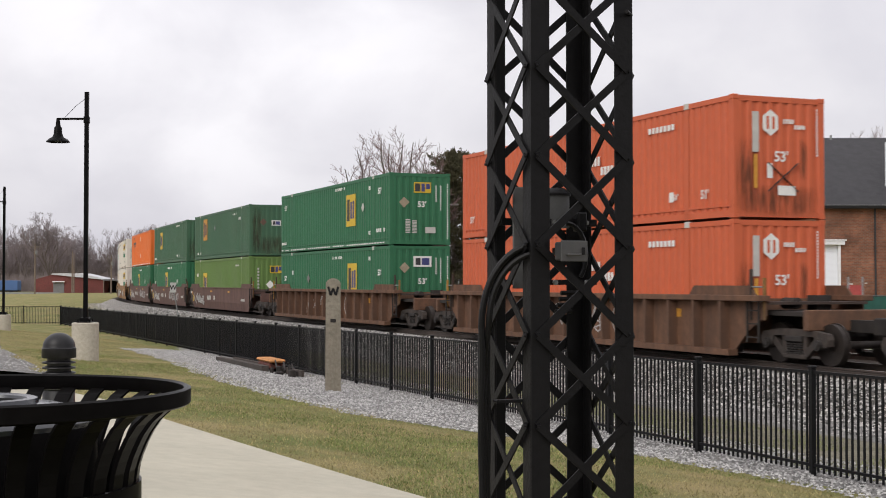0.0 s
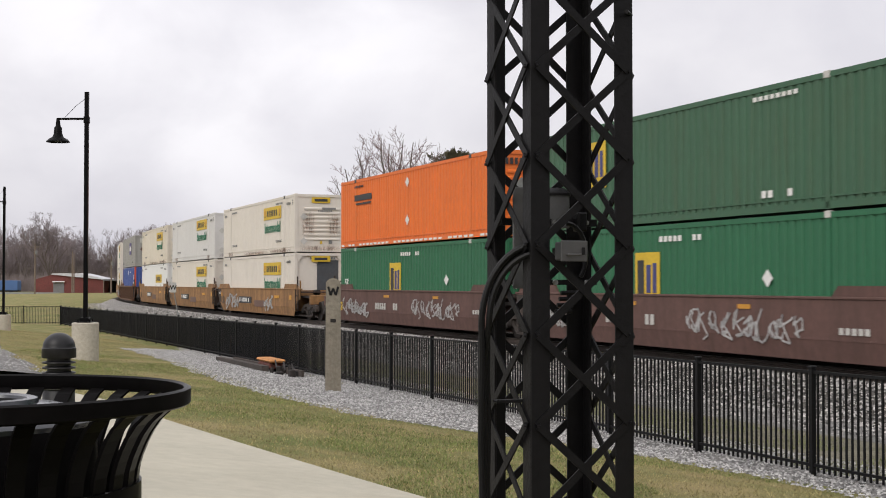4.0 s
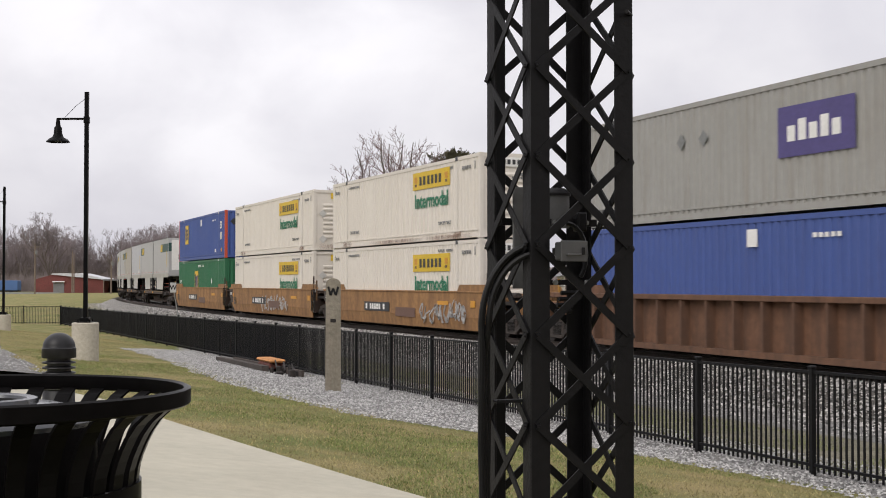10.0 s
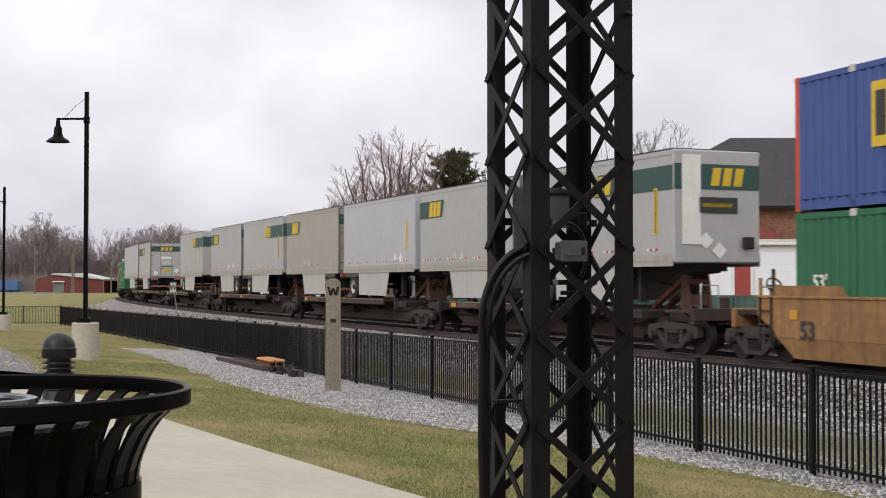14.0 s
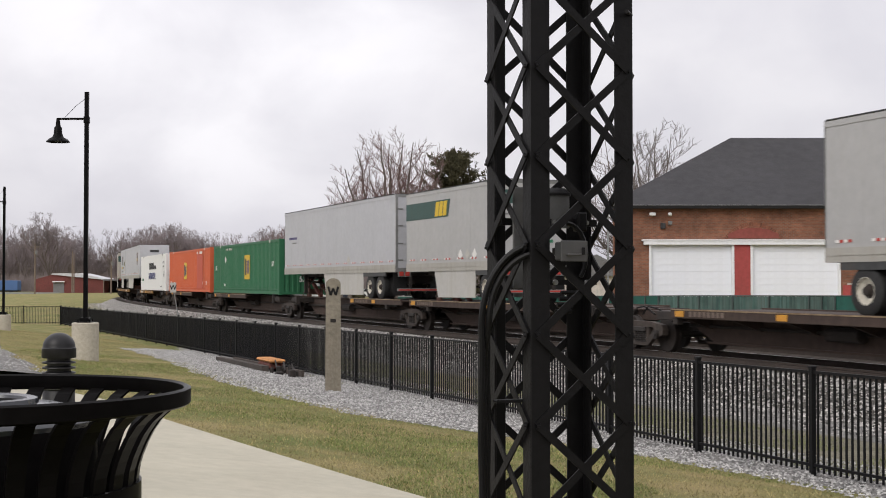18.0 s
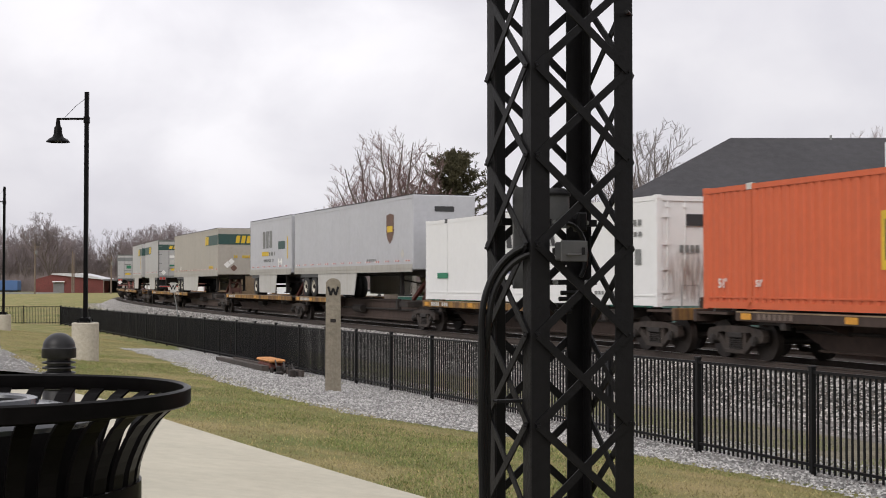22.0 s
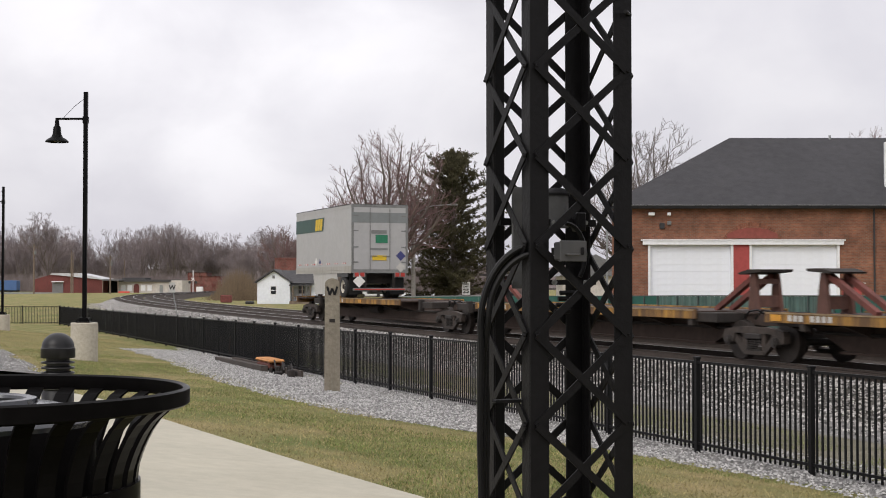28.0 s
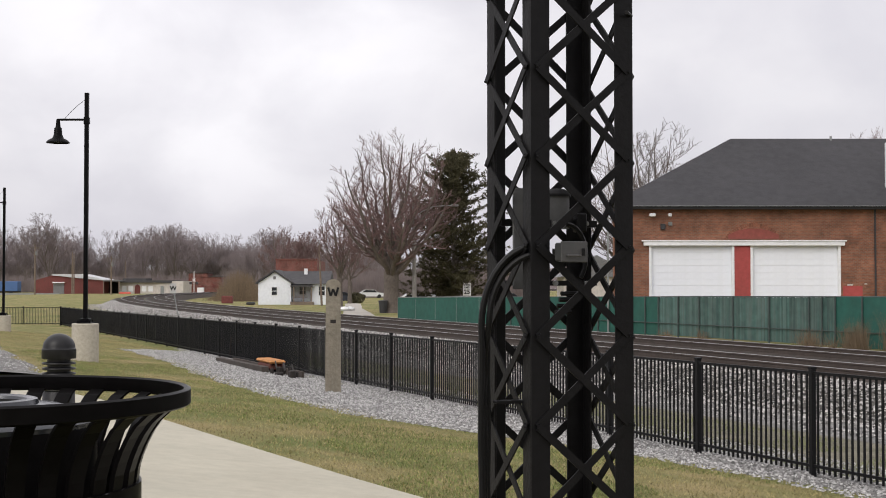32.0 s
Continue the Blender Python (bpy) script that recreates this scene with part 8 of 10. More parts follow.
# ---------------------------------------------------------------- flat spine cars for trailers
def spine_car(label, half, lead_truck=True, trail_truck=False, hitches=(), yellow=True, ext_lead=0.0, ext_trail=0.0, decks=()):
    """A low spine platform: deep centre sill, wheel decks at both ends, hitch stands."""
    t = thing("spine_car", label, "railway car", group="spine cars")
    edge = P_DECK if yellow else P_SPINE
    dk = 1.10
    part("centre_sill", Geo().prism([(-half, 0.78), (-half + 1.4, 0.78), (-half + 2.6, 0.30), (half - 2.6, 0.30), (half - 1.4, 0.78), (half, 0.78), (half, dk - 0.06), (-half, dk - 0.06)], -0.42, 0.42, "y"), P_SPINE, t)
    hy = 1.36
    for a, b in decks:
        part("deck", Geo().box(a, b, -hy + 0.05, hy - 0.05, dk - 0.06, dk), P_SPINE, t)
        for sy in (-1, 1):
            part("side_channel", Geo().soft(a, b, min(sy * hy, sy * (hy - 0.07)), max(sy * hy, sy * (hy - 0.07)), dk - 0.19, dk + 0.04, 0.008), edge, t)
            part("rub_strip", Geo().box(a + 0.05, b - 0.05, min(sy * hy, sy * (hy + 0.012)), max(sy * hy, sy * (hy + 0.012)), dk + 0.005, dk + 0.035), P_BARE, t, "worn bare deck edge")
            n = max(2, round((b - a) / 1.9))
            for k in range(n):
                x = a + 0.4 + (b - a - 0.8) * k / (n - 1)
                part("outrigger", Geo().prism([(sy * 0.4, 0.62), (sy * 0.4, dk - 0.07), (sy * (hy - 0.08), dk - 0.07), (sy * (hy - 0.08), dk - 0.18)], x - 0.05, x + 0.05, "x"), P_SPINE, t)
        tagged(part("reflector", Geo().box(a + 0.25, a + 0.65, -hy - 0.02, -hy - 0.012, dk - 0.15, dk - 0.01).box((a + b) / 2 - 0.2, (a + b) / 2 + 0.2, -hy - 0.02, -hy - 0.012, dk - 0.15, dk - 0.01), M_ORANGEMARK, t), kind="stuff")
        tagged(part("marking", dashes(a + 0.9, min(b - 0.3, a + 2.5), dk - 0.08, 0.13, -hy - 0.012, 8, int(a * 10) + 900), M_CLEANMARK if yellow else P_PLACARDDIM, t), kind="stuff")
    # the flanges of the deep sill and the side arms next to the trucks
    part("sill_flange", Geo().box(-half + 2.4, half - 2.4, -0.50, 0.50, 0.27, 0.32).box(-half + 0.8, half - 0.8, -0.50, 0.50, dk - 0.06, dk - 0.02), P_SPINE, t)
    for sx in (-1, 1):
        xa = sx * (half - 1.75)
        part("side_arm", Geo().soft(xa - 0.55, xa + 0.55, -hy + 0.10, -0.42, dk - 0.26, dk - 0.03, 0.02).soft(xa - 0.10 - sx * 0.5, xa + 0.10 - sx * 0.5, -hy + 0.02, -hy + 0.20, dk - 0.36, dk + 0.06, 0.02), M_UNDER, t, "dark steel side arm and step")
        part("side_arm", Geo().soft(xa - 0.55, xa + 0.55, 0.42, hy - 0.10, dk - 0.26, dk - 0.03, 0.02), M_UNDER, t)
        part("hose", Geo().tube([(sx * (half - 0.9), -0.7, 0.95), (sx * (half - 0.5), -0.85, 1.12), (sx * (half - 0.1), -0.88, 1.16), (sx * (half + 0.3), -0.8, 0.95)], 0.025, 6), M_CABLE, t)
    part("pipe", Geo().cyl((-half + 1.6, -0.5, 0.7), (half - 1.6, -0.5, 0.7), 0.04, n=6), M_UNDER, t)
    part("brake_cylinder", Geo().cyl((-1.0, -0.62, 0.68), (0.1, -0.62, 0.68), 0.16, n=10), M_UNDER, t)
    for sx, ext in ((1, ext_lead), (-1, ext_trail)):
        if ext:
            xa, xb = sx * half, sx * (half + ext)
            part("end_platform", Geo().box(min(xa, xb), max(xa, xb), -hy + 0.05, hy - 0.05, dk - 0.06, dk).box(min(xa, xb), max(xa, xb), -0.4, 0.4, 0.78, dk - 0.06), P_SPINE, t)
            part("end_sill", Geo().soft(xb - 0.07, xb + 0.07, -hy, hy, dk - 0.25, dk + 0.05, 0.01), edge, t)
            part("coupler", Geo().box(min(xb, xb + sx * 0.45), max(xb, xb + sx * 0.45), -0.12, 0.12, 0.72, 0.98), M_UNDER, t)
            xs_ = xb - sx * 0.25
            part("end_stand", Geo().tube([(xs_, -0.95, dk), (xs_, -0.95, 1.72), (xs_, -0.45, 1.72), (xs_, -0.45, dk)], 0.016, 6), M_GALV, t, "thin grey steel hand rail")
            part("brake_box", Geo().soft(xs_ - 0.09, xs_ + 0.09, -0.38, -0.16, dk, dk + 0.32, 0.02), P_SPINE, t)
    for k, (x, facing, up) in enumerate(hitches):
        if up:
            leg = [(x - facing * 0.20, dk), (x + facing * 0.24, dk), (x + facing * 0.14, dk + 0.90), (x - facing * 0.04, dk + 0.90)]
            part("hitch_stand", Geo().prism(leg, -0.36, -0.28, "y").prism(leg, 0.28, 0.36, "y").box(x - 0.08, x + 0.10, -0.3, 0.3, dk + 0.1, dk + 0.38).box(x - 0.05, x + 0.08, -0.3, 0.3, dk + 0.66, dk + 0.78), P_HITCH, t, "rusty hitch stand")
            part("hitch_plate", Geo().prism([(x - facing * 0.40, dk + 0.94), (x + facing * 0.46, dk + 0.88), (x + facing * 0.50, dk + 0.92), (x + facing * 0.1, dk + 1.0), (x - facing * 0.42, dk + 1.0)], -0.46, 0.46, "y"), M_UNDER, t, "black hitch plate")
            part("hitch_strut", Geo().bar((x + facing * 1.75, -0.22, dk + 0.02), (x + facing * 0.1, -0.22, dk + 0.85), 0.14, 0.12), P_STRUT, t, "rusty red hitch strut")
            part("hitch_strut", Geo().bar((x + facing * 1.75, 0.22, dk + 0.02), (x + facing * 0.1, 0.22, dk + 0.85), 0.14, 0.12), P_STRUT, t, "rusty red hitch strut")
        else:
            part("folded_hitch", Geo().soft(x - 0.9, x + 0.9, -0.4, 0.4, dk, dk + 0.14, 0.03), P_SPINE, t)
    if lead_truck:
        truck(t, half)
    if trail_truck:
        truck(t, -half)
    return t


def trailer(label, length, paint, nose_first=True, band=None, logo_col=M_YELLOW, axles=1, skirt=True, marks=(), tall=0.0, nose_band=True, plain=False, band_len=2.6, end_band=None):
    """A van trailer standing on a deck at 1.10 m. The nose points in the way of travel if nose_first."""
    t = thing("van_trailer", label, "trailer", group="van trailers")
    hx, hy = length / 2, 1.29
    bot, top = 2.20, 5.15 + tall
    f = 1 if nose_first else -1          # local sign of the nose end
    part("body", Geo().soft(-hx, hx, -hy, hy, bot + 0.08, top, 0.035), paint, t)
    for sy in (-1, 1):
        part("bottom_rail", Geo().box(-hx + 0.02, hx - 0.02, min(sy * hy, sy * (hy + 0.018)), max(sy * hy, sy * (hy + 0.018)), bot, bot + 0.30), P_RAIL, t, "cream-grey lower side rail")
        part("top_rail", Geo().box(-hx + 0.02, hx - 0.02, min(sy * hy, sy * (hy + 0.015)), max(sy * hy, sy * (hy + 0.015)), top - 0.14, top - 0.02), paint, t)
    tape, pale = Geo(), Geo()
    for k in range(int(length / 1.15)):
        xk = -hx + 0.35 + k * 1.15
        for j in range(2):
            pale.box(xk + j * 0.27, xk + 0.12 + j * 0.27, -hy - 0.012, -hy - 0.004, bot + 0.40, bot + 0.46)
            tape.box(xk + 0.135 + j * 0.27, xk + 0.255 + j * 0.27, -hy - 0.012, -hy - 0.004, bot + 0.40, bot + 0.46)
    tagged(part("reflective_tape", tape, M_REDMARK, t), kind="stuff")
    tagged(part("reflective_tape", pale, M_WHITE, t), kind="stuff")
    part("roof_edge", Geo().box(-hx + 0.03, hx - 0.03, -hy - 0.004, hy + 0.004, top + 0.001, top + 0.022), M_BOXDARK, t, "dark roof edge")
    seam = Geo()
    for k in range(1, int(length / 1.22)):
        seam.box(-hx + k * 1.22 - 0.012, -hx + k * 1.22 + 0.012, -hy - 0.003, -hy + 0.002, bot + 0.30, top - 0.14)
    tagged(part("panel_seams", seam, paint, t), kind="stuff")
    part("rub_line", Geo().box(-hx + 0.03, hx - 0.03, -hy - 0.030, -hy - 0.018, bot + 0.14, bot + 0.17), P_RAIL, t)
    part("floor_frame", Geo().box(-hx + 0.3, hx - 0.3, -0.5, 0.5, bot - 0.12, bot + 0.08), M_UNDER, t)
    # axles near the tail
    tail = -f
    xs = [tail * (hx - 1.25)] if axles == 1 else [tail * (hx - 1.9), tail * (hx - 3.15)]
    part("axle_frame", Geo().box(min(xs) - 0.7, max(xs) + 0.7, -0.75, 0.75, 1.75, bot), M_UNDER, t)
    for x in xs:
        part("axle", Geo().cyl((x, -1.0, 1.615), (x, 1.0, 1.615), 0.07, n=8), M_UNDER, t)
        for sy in (-1, 1):
            ob_at = (x, sy * 0.97)
            w = part("wheel", share("tyre0", lambda: mesh_of("wheel", Geo().lathe([(0.27, -0.30), (0.44, -0.30), (0.505, -0.26), (0.515, -0.18), (0.505, -0.06), (0.48, -0.02), (0.48, 0.02), (0.505, 0.06), (0.515, 0.18), (0.505, 0.26), (0.44, 0.30), (0.27, 0.30)], 24, close=True).moved(Matrix.Rotation(math.pi / 2, 4, "X")), P_RUBBER, smooth=True)), None, t, "black dual tyres", at=(ob_at[0], ob_at[1], 1.615))
            part("wheel_disc", share("disc0", lambda: mesh_of("wheel_disc", Geo().lathe([(0.30, 0.298), (0.275, 0.302), (0.25, 0.24), (0.15, 0.20)], 18).moved(Matrix.Rotation(math.pi / 2, 4, "X")), P_HUBCAP, smooth=True)), None, w)
            part("hub", share("hub0", lambda: mesh_of("hub", Geo().lathe([(0.15, 0.20), (0.13, 0.23), (0.10, 0.25), (0.09, 0.30), (0.0, 0.31)], 14).moved(Matrix.Rotation(math.pi / 2, 4, "X")), M_UNDER, smooth=True)), None, w, "dark greasy hub")
    part("fender_flap", Geo().box(min(xs) - 0.75, max(xs) + 0.75, -hy - 0.004, -hy + 0.03, bot - 0.16, bot + 0.001), M_BOXDARK, t)
    # skirt, landing gear
    if skirt:
        x0, x1 = xs[-1] + f * 0.75, xs[-1] + f * (0.75 + (3.7 if length < 12 else 5.6))
        for ya in (-hy + 0.01, hy - 0.035):
            part("side_skirt", Geo().prism([(x0, bot), (x0 + f * 0.05, 1.28), (x1 - f * 0.35, 1.26), (x1, bot)], ya, ya + 0.025, "y"), P_SKIRT, t, "white side skirt panel")
    lx = f * (hx - 2.3)
    for sy in (-0.85, 0.85):
        part("landing_leg", Geo().box(lx - 0.07, lx + 0.07, sy - 0.07, sy + 0.07, 1.32, bot).box(lx - 0.14, lx + 0.14, sy - 0.12, sy + 0.12, 1.26, 1.32), M_UNDER, t)
    part("leg_brace", Geo().bar((lx, -0.85, 1.9), (lx, 0.85, 1.6), 0.06).bar((lx, -0.8, 1.5), (lx + f * -1.0, -0.5, bot), 0.05), M_UNDER, t)
    # ends: doors at the tail, plain nose
    xd = tail * hx
    q = 0.012 * tail
    part("door_frame", Geo().box(min(xd, xd + q), max(xd, xd + q), -hy, -hy + 0.10, bot, top).box(min(xd, xd + q), max(xd, xd + q), hy - 0.10, hy, bot, top).box(min(xd, xd + q), max(xd, xd + q), -hy + 0.1, hy - 0.1, top - 0.12, top).box(min(xd, xd + q), max(xd, xd + q), -hy + 0.1, hy - 0.1, bot, bot + 0.16), M_GREYBOX, t)
    if not nose_first:
        for sy in (-1, 1):
            d0 = part("door", Geo().box(xd, xd + 0.008, min(sy * 0.01, sy * (hy - 0.11)), max(sy * 0.01, sy * (hy - 0.11)), bot + 0.17, top - 0.13), paint, t)
            part("lock_bar", Geo().cyl((xd + 0.03, sy * 0.45, bot + 0.15), (xd + 0.03, sy * 0.45, top - 0.15), 0.014, n=6), M_GREYBOX, d0)
            for yy in (0.80, 1.05):
                part("tail_lamp", Geo().soft(xd + 0.012, xd + 0.035, sy * yy - 0.09, sy * yy + 0.09, bot - 0.15, bot + 0.02, 0.01), M_REDMARK, t)
            part("lamp_plate", Geo().box(xd - 0.03, xd + 0.012, sy * 0.93 - 0.26, sy * 0.93 + 0.26, bot - 0.18, bot + 0.04), M_GREYBOX, t)
            for zz in (bot + 0.45, bot + 1.1, bot + 1.8, bot + 2.45):
                part("hinge", Geo().soft(xd + 0.008, xd + 0.03, min(sy * 0.98, sy * 1.2), max(sy * 0.98, sy * 1.2), zz, zz + 0.05, 0.006), M_GREYBOX, d0)
            part("lock_handle", Geo().soft(xd + 0.02, xd + 0.05, min(sy * 0.12, sy * 0.46), max(sy * 0.12, sy * 0.46), bot + 0.72, bot + 0.76, 0.008), M_GREYBOX, d0)
            part("bumper_post", Geo().box(xd - 0.1, xd, sy * 0.65 - 0.05, sy * 0.65 + 0.05, 1.55, bot), M_UNDER, t)
            part("mud_flap", Geo().box(xd - 0.42, xd - 0.40, sy * 0.95 - 0.3, sy * 0.95 + 0.3, 1.28, bot), M_GAP, t)
        part("bumper", Geo().soft(xd - 0.1, xd, -1.2, 1.2, 1.45, 1.56, 0.01), M_GREYBOX, t)
        part("bumper_tape", Geo().box(xd, xd + 0.005, -1.15, 1.15, 1.475, 1.53), M_REDMARK, t)
    elif not plain:
        part("nose_box", Geo().soft(hx, hx + 0.12, 0.75, 1.05, bot + 0.45, bot + 0.75, 0.02), M_UNDER, t)
    ys, xe = -hy - 0.006, hx + 0.012
    if band:
        z0, z1 = top - 1.02, top - 0.40
        # the band starts at the nose and ends in a slant
        xb0, xb1 = (-hx + 0.02, -hx + band_len)
        if nose_first:
            xb0, xb1 = hx - 0.02, hx - band_len + 1.0
            part("band", Geo().prism([(xb1 - 1.2, z0), (xb0, z0), (xb0, z1), (xb1 - 1.0, z1)], ys - 0.006, ys, "y"), band, t, "dark slanted band")
        else:
            part("band", Geo().prism([(xb0, z0), (xb1 - 0.15, z0), (xb1 + 0.05, z1), (xb0, z1)], ys - 0.006, ys, "y"), band, t, "dark slanted band")
        g = Geo()
        for k in range(3):
            xa = xb1 - 1.38 + k * 0.37
            g.prism([(xa, z0 + 0.05), (xa + 0.31, z0 + 0.05), (xa + 0.43, z1 - 0.05), (xa + 0.12, z1 - 0.05)], ys - 0.014, ys - 0.008, "y")
        part("band_mark", g, logo_col, t)
    if band and nose_band:
        z0, z1 = top - (1.0 if nose_first else 0.78), top - (0.36 if nose_first else 0.34)
        yy0, yy1 = -hy + 0.02, hy - 0.02
        part("band", Geo().box(xe - 0.002, xe + 0.004, yy0, yy1, z0, z1), end_band or band, t, "dull band across the end")
        g = Geo()
        c = 0.25 if nose_first else 0.0
        for k in range(3):
            if end_band:
                continue
            g.prism([(c - 0.45 + k * 0.34, z0 + 0.09), (c - 0.21 + k * 0.34, z0 + 0.09), (c - 0.13 + k * 0.34, z1 - 0.09), (c - 0.37 + k * 0.34, z1 - 0.09)], xe + 0.005, xe + 0.013, "x")
        if not end_band:
            part("band_mark", g, logo_col, t)
    for k, mk in enumerate(marks):
        w = mk[0]
        if w == "bars":
            tagged(part("marking", dashes(mk[1], mk[2], mk[3], mk[4], ys, mk[5], k), mk[6], t), kind="stuff")
        elif w == "endbars":
            tagged(part("marking", end_dashes(mk[1], mk[2], mk[3], mk[4], xe + 0.004, mk[5], k), mk[6], t), kind="stuff")
        elif w == "patch":
            part("panel", slab(mk[1], mk[2], mk[3], mk[4], ys), mk[5], t)
        elif w == "endpatch":
            part("panel", Geo().box(xe + 0.004, xe + 0.014, mk[1], mk[2], mk[3], mk[4]), mk[5], t)
        elif w == "diamond":
            part("placard", diamond((mk[1], mk[2]), mk[3], ys), mk[4], t)
        elif w == "enddiamond":
            part("placard", end_diamond((mk[1], mk[2]), mk[3], xe + 0.005), mk[4], t)
        elif w == "text":
            part("lettering", share(("txt", mk[1], mk[4], mk[5].name), lambda: letters(mk[1], mk[4], mk[5])), None, t, at=(mk[2], ys - 0.006, mk[3]))
        elif w == "shield":
            part("emblem", Geo().prism([(mk[1] + u, mk[2] + v) for u, v in ((-0.42, 0.55), (-0.42, -0.15), (-0.25, -0.42), (0, -0.58), (0.25, -0.42), (0.42, -0.15), (0.42, 0.55), (0, 0.62))], ys - 0.008, ys, "y"), M_BROWNMARK, t, "brown shield emblem")
            part("emblem_mark", Geo().box(mk[1] - 0.3, mk[1] + 0.3, ys - 0.016, ys - 0.009, mk[2] - 0.12, mk[2] + 0.12), M_YELLOW, t)
    return t
# ---------------------------------------------------------------- what rides in the train, from the front
M_CLEANMARK = mat("off_white_placard", (0.50, 0.485, 0.45), 0.6, grain=8, vary=0.1)
P_PLACARD = mat("tan_placard_board", (0.33, 0.27, 0.19), 0.7, grain=8, vary=0.15)
P_PALEPLACARD = mat("pale_placard_plate", (0.52, 0.51, 0.48), 0.5, grain=8, vary=0.1)

def num(x, z, s=0.42, m=M_WHITE):
    return ("text", "53'", x, z, s, m)


W4 = ("bars", -5.6, -3.6, 2.55, 0.13, 8, M_WHITE)
ORANGE_MARKS = [("logo", "hexagon", 0.2, 1.75, 1.15), ("bars", 4.3, 5.6, 2.38, 0.15, 7, M_WHITE), ("text", "51'", 6.9, 0.6, 0.3, M_WHITE), ("text", "51'", -7.2, 0.6, 0.3, M_WHITE), ("text", "51'", 5.6, 0.6, 0.22, M_WHITE), ("text", "51'", -5.7, 0.6, 0.22, M_WHITE), ("patch", 5.3, 5.5, 0.5, 0.75, M_WHITE),
       ("endlogo", "hexagon", -0.25, 2.25, 0.5), ("endtext", "53'", 0.05, 1.45, 0.34, M_WHITE), ("endpatch", -0.76, -0.58, 1.55, 2.5, M_CLEANMARK), ("endcol", -0.70, 1.6, 2.46, 0.06, 8, M_BROWNMARK), ("endpatch", -0.05, 0.45, 0.55, 0.78, M_WHITE), ("endpatch", -0.72, -0.62, 0.7, 1.5, M_ORANGEMARK), ("endcol", 1.05, 1.5, 2.65, 0.045, 16, M_WHITE), ("endstain", -1.25, -0.55, 0.05, 1.9, M_GRIMEEND), ("endstain", -1.2, 1.2, 0.02, 0.8, M_GRIMEEND), ("endstain", 0.55, 0.8, 0.9, 1.9, M_GRIMEEND)]
GREEN_A = [("logo", "square", 3.2, 1.6, 1.0), ("diamond", 4.8, 1.65, 0.2, M_CLEANMARK), num(6.9, 2.2, 0.34), num(-7.2, 2.2, 0.34), ("bars", -7.9, 7.9, 0.11, 0.055, 48, M_WHITE), ("bars", 1.0, 2.4, 2.6, 0.12, 8, M_WHITE), ("bars", -7.9, -6.8, 0.45, 0.13, 5, M_WHITE), ("bars", 6.5, 7.6, 0.62, 0.15, 5, M_WHITE), ("bars", 5.55, 5.8, 2.4, 0.16, 2, M_WHITE), ("bars", 5.55, 5.8, 0.55, 0.16, 2, M_WHITE),
         ("endlogo", "squareend", 0.1, 2.3, 1.0), ("enddiamond", -0.68, 1.7, 0.22, P_PLACARD), ("endtext", "53'", 0.08, 1.62, 0.32, M_WHITE), ("endcol", 0.66, 1.75, 2.42, 0.055, 9, M_WHITE), ("endcol", 0.86, 1.4, 2.42, 0.05, 15, M_WHITE), ("endcol", 1.16, 0.25, 2.5, 0.045, 24, M_WHITE), ("endpatch", 0.22, 0.66, 0.48, 0.72, M_CLEANMARK), ("endcol", -0.62, 0.48, 1.05, 0.20, 9, M_CLEANMARK), ("endcol", -0.34, 0.48, 1.0, 0.20, 9, M_CLEANMARK)]
GREEN_B = [("logo", "square", 3.4, 1.55, 1.0), num(6.9, 1.8, 0.34), num(-7.2, 1.6, 0.34), ("bars", 5.55, 5.8, 2.4, 0.16, 2, M_WHITE), ("bars", 0.6, 2.0, 2.5, 0.12, 8, M_WHITE), ("diamond", -3.2, 1.6, 0.22, M_GREYBOX), ("bars", -6.0, -5.7, 1.9, 0.2, 1, M_WHITE),
         ("endlogo", "squarewhite", 0.1, 2.25, 0.7), ("enddiamond", -0.66, 2.0, 0.22, P_PLACARD), ("endtext", "53'", 0.1, 1.45, 0.32, M_WHITE), ("endcol", 0.66, 1.75, 2.42, 0.055, 9, M_WHITE), ("endcol", 0.86, 1.4, 2.42, 0.05, 15, M_WHITE), ("endcol", 1.16, 0.25, 2.5, 0.045, 24, M_WHITE)]
GREEN_OLD = [("logo", "squareold", -4.4, 1.9, 1.0), ("bars", 5.4, 6.0, 2.2, 0.16, 2, M_WHITE), ("bars", -7.0, -5.8, 0.4, 0.15, 5, M_WHITE), ("diamond", -1.4, 1.9, 0.2, M_GREYBOX), ("bars", 3.8, 4.8, 2.5, 0.1, 6, M_WHITE),
           ("endlogo", "squarewhite", 0.25, 1.85, 0.48), ("enddiamond", -0.5, 1.9, 0.2, M_BROWNMARK), ("endcol", 0.8, 2.0, 2.65, 0.06, 5, M_WHITE), ("endcol", 1.0, 1.6, 2.65, 0.06, 9, M_WHITE), ("endstain", -1.2, -0.55, 0.1, 2.8, M_GRIMEEND), ("endstain", 0.6, 1.25, 0.1, 2.8, M_GRIMEEND), ("endstain", -1.2, 1.2, 0.05, 1.1, M_GRIMEEND)]
OLIVE = [("logo", "square", -4.4, 1.35, 1.0), ("bars", 4.6, 5.6, 2.4, 0.10, 6, M_CLEANMARK), ("bars", -7.2, -6.6, 1.9, 0.2, 2, M_WHITE), ("endlogo", "squareend", 0.25, 2.15, 1.0), ("enddiamond", -0.1, 1.3, 0.24, M_WHITE), ("endcol", -0.82, 0.9, 2.3, 0.10, 8, M_CLEANMARK), ("endstain", 0.4, 1.25, 0.1, 2.0, M_GRIMEEND)]
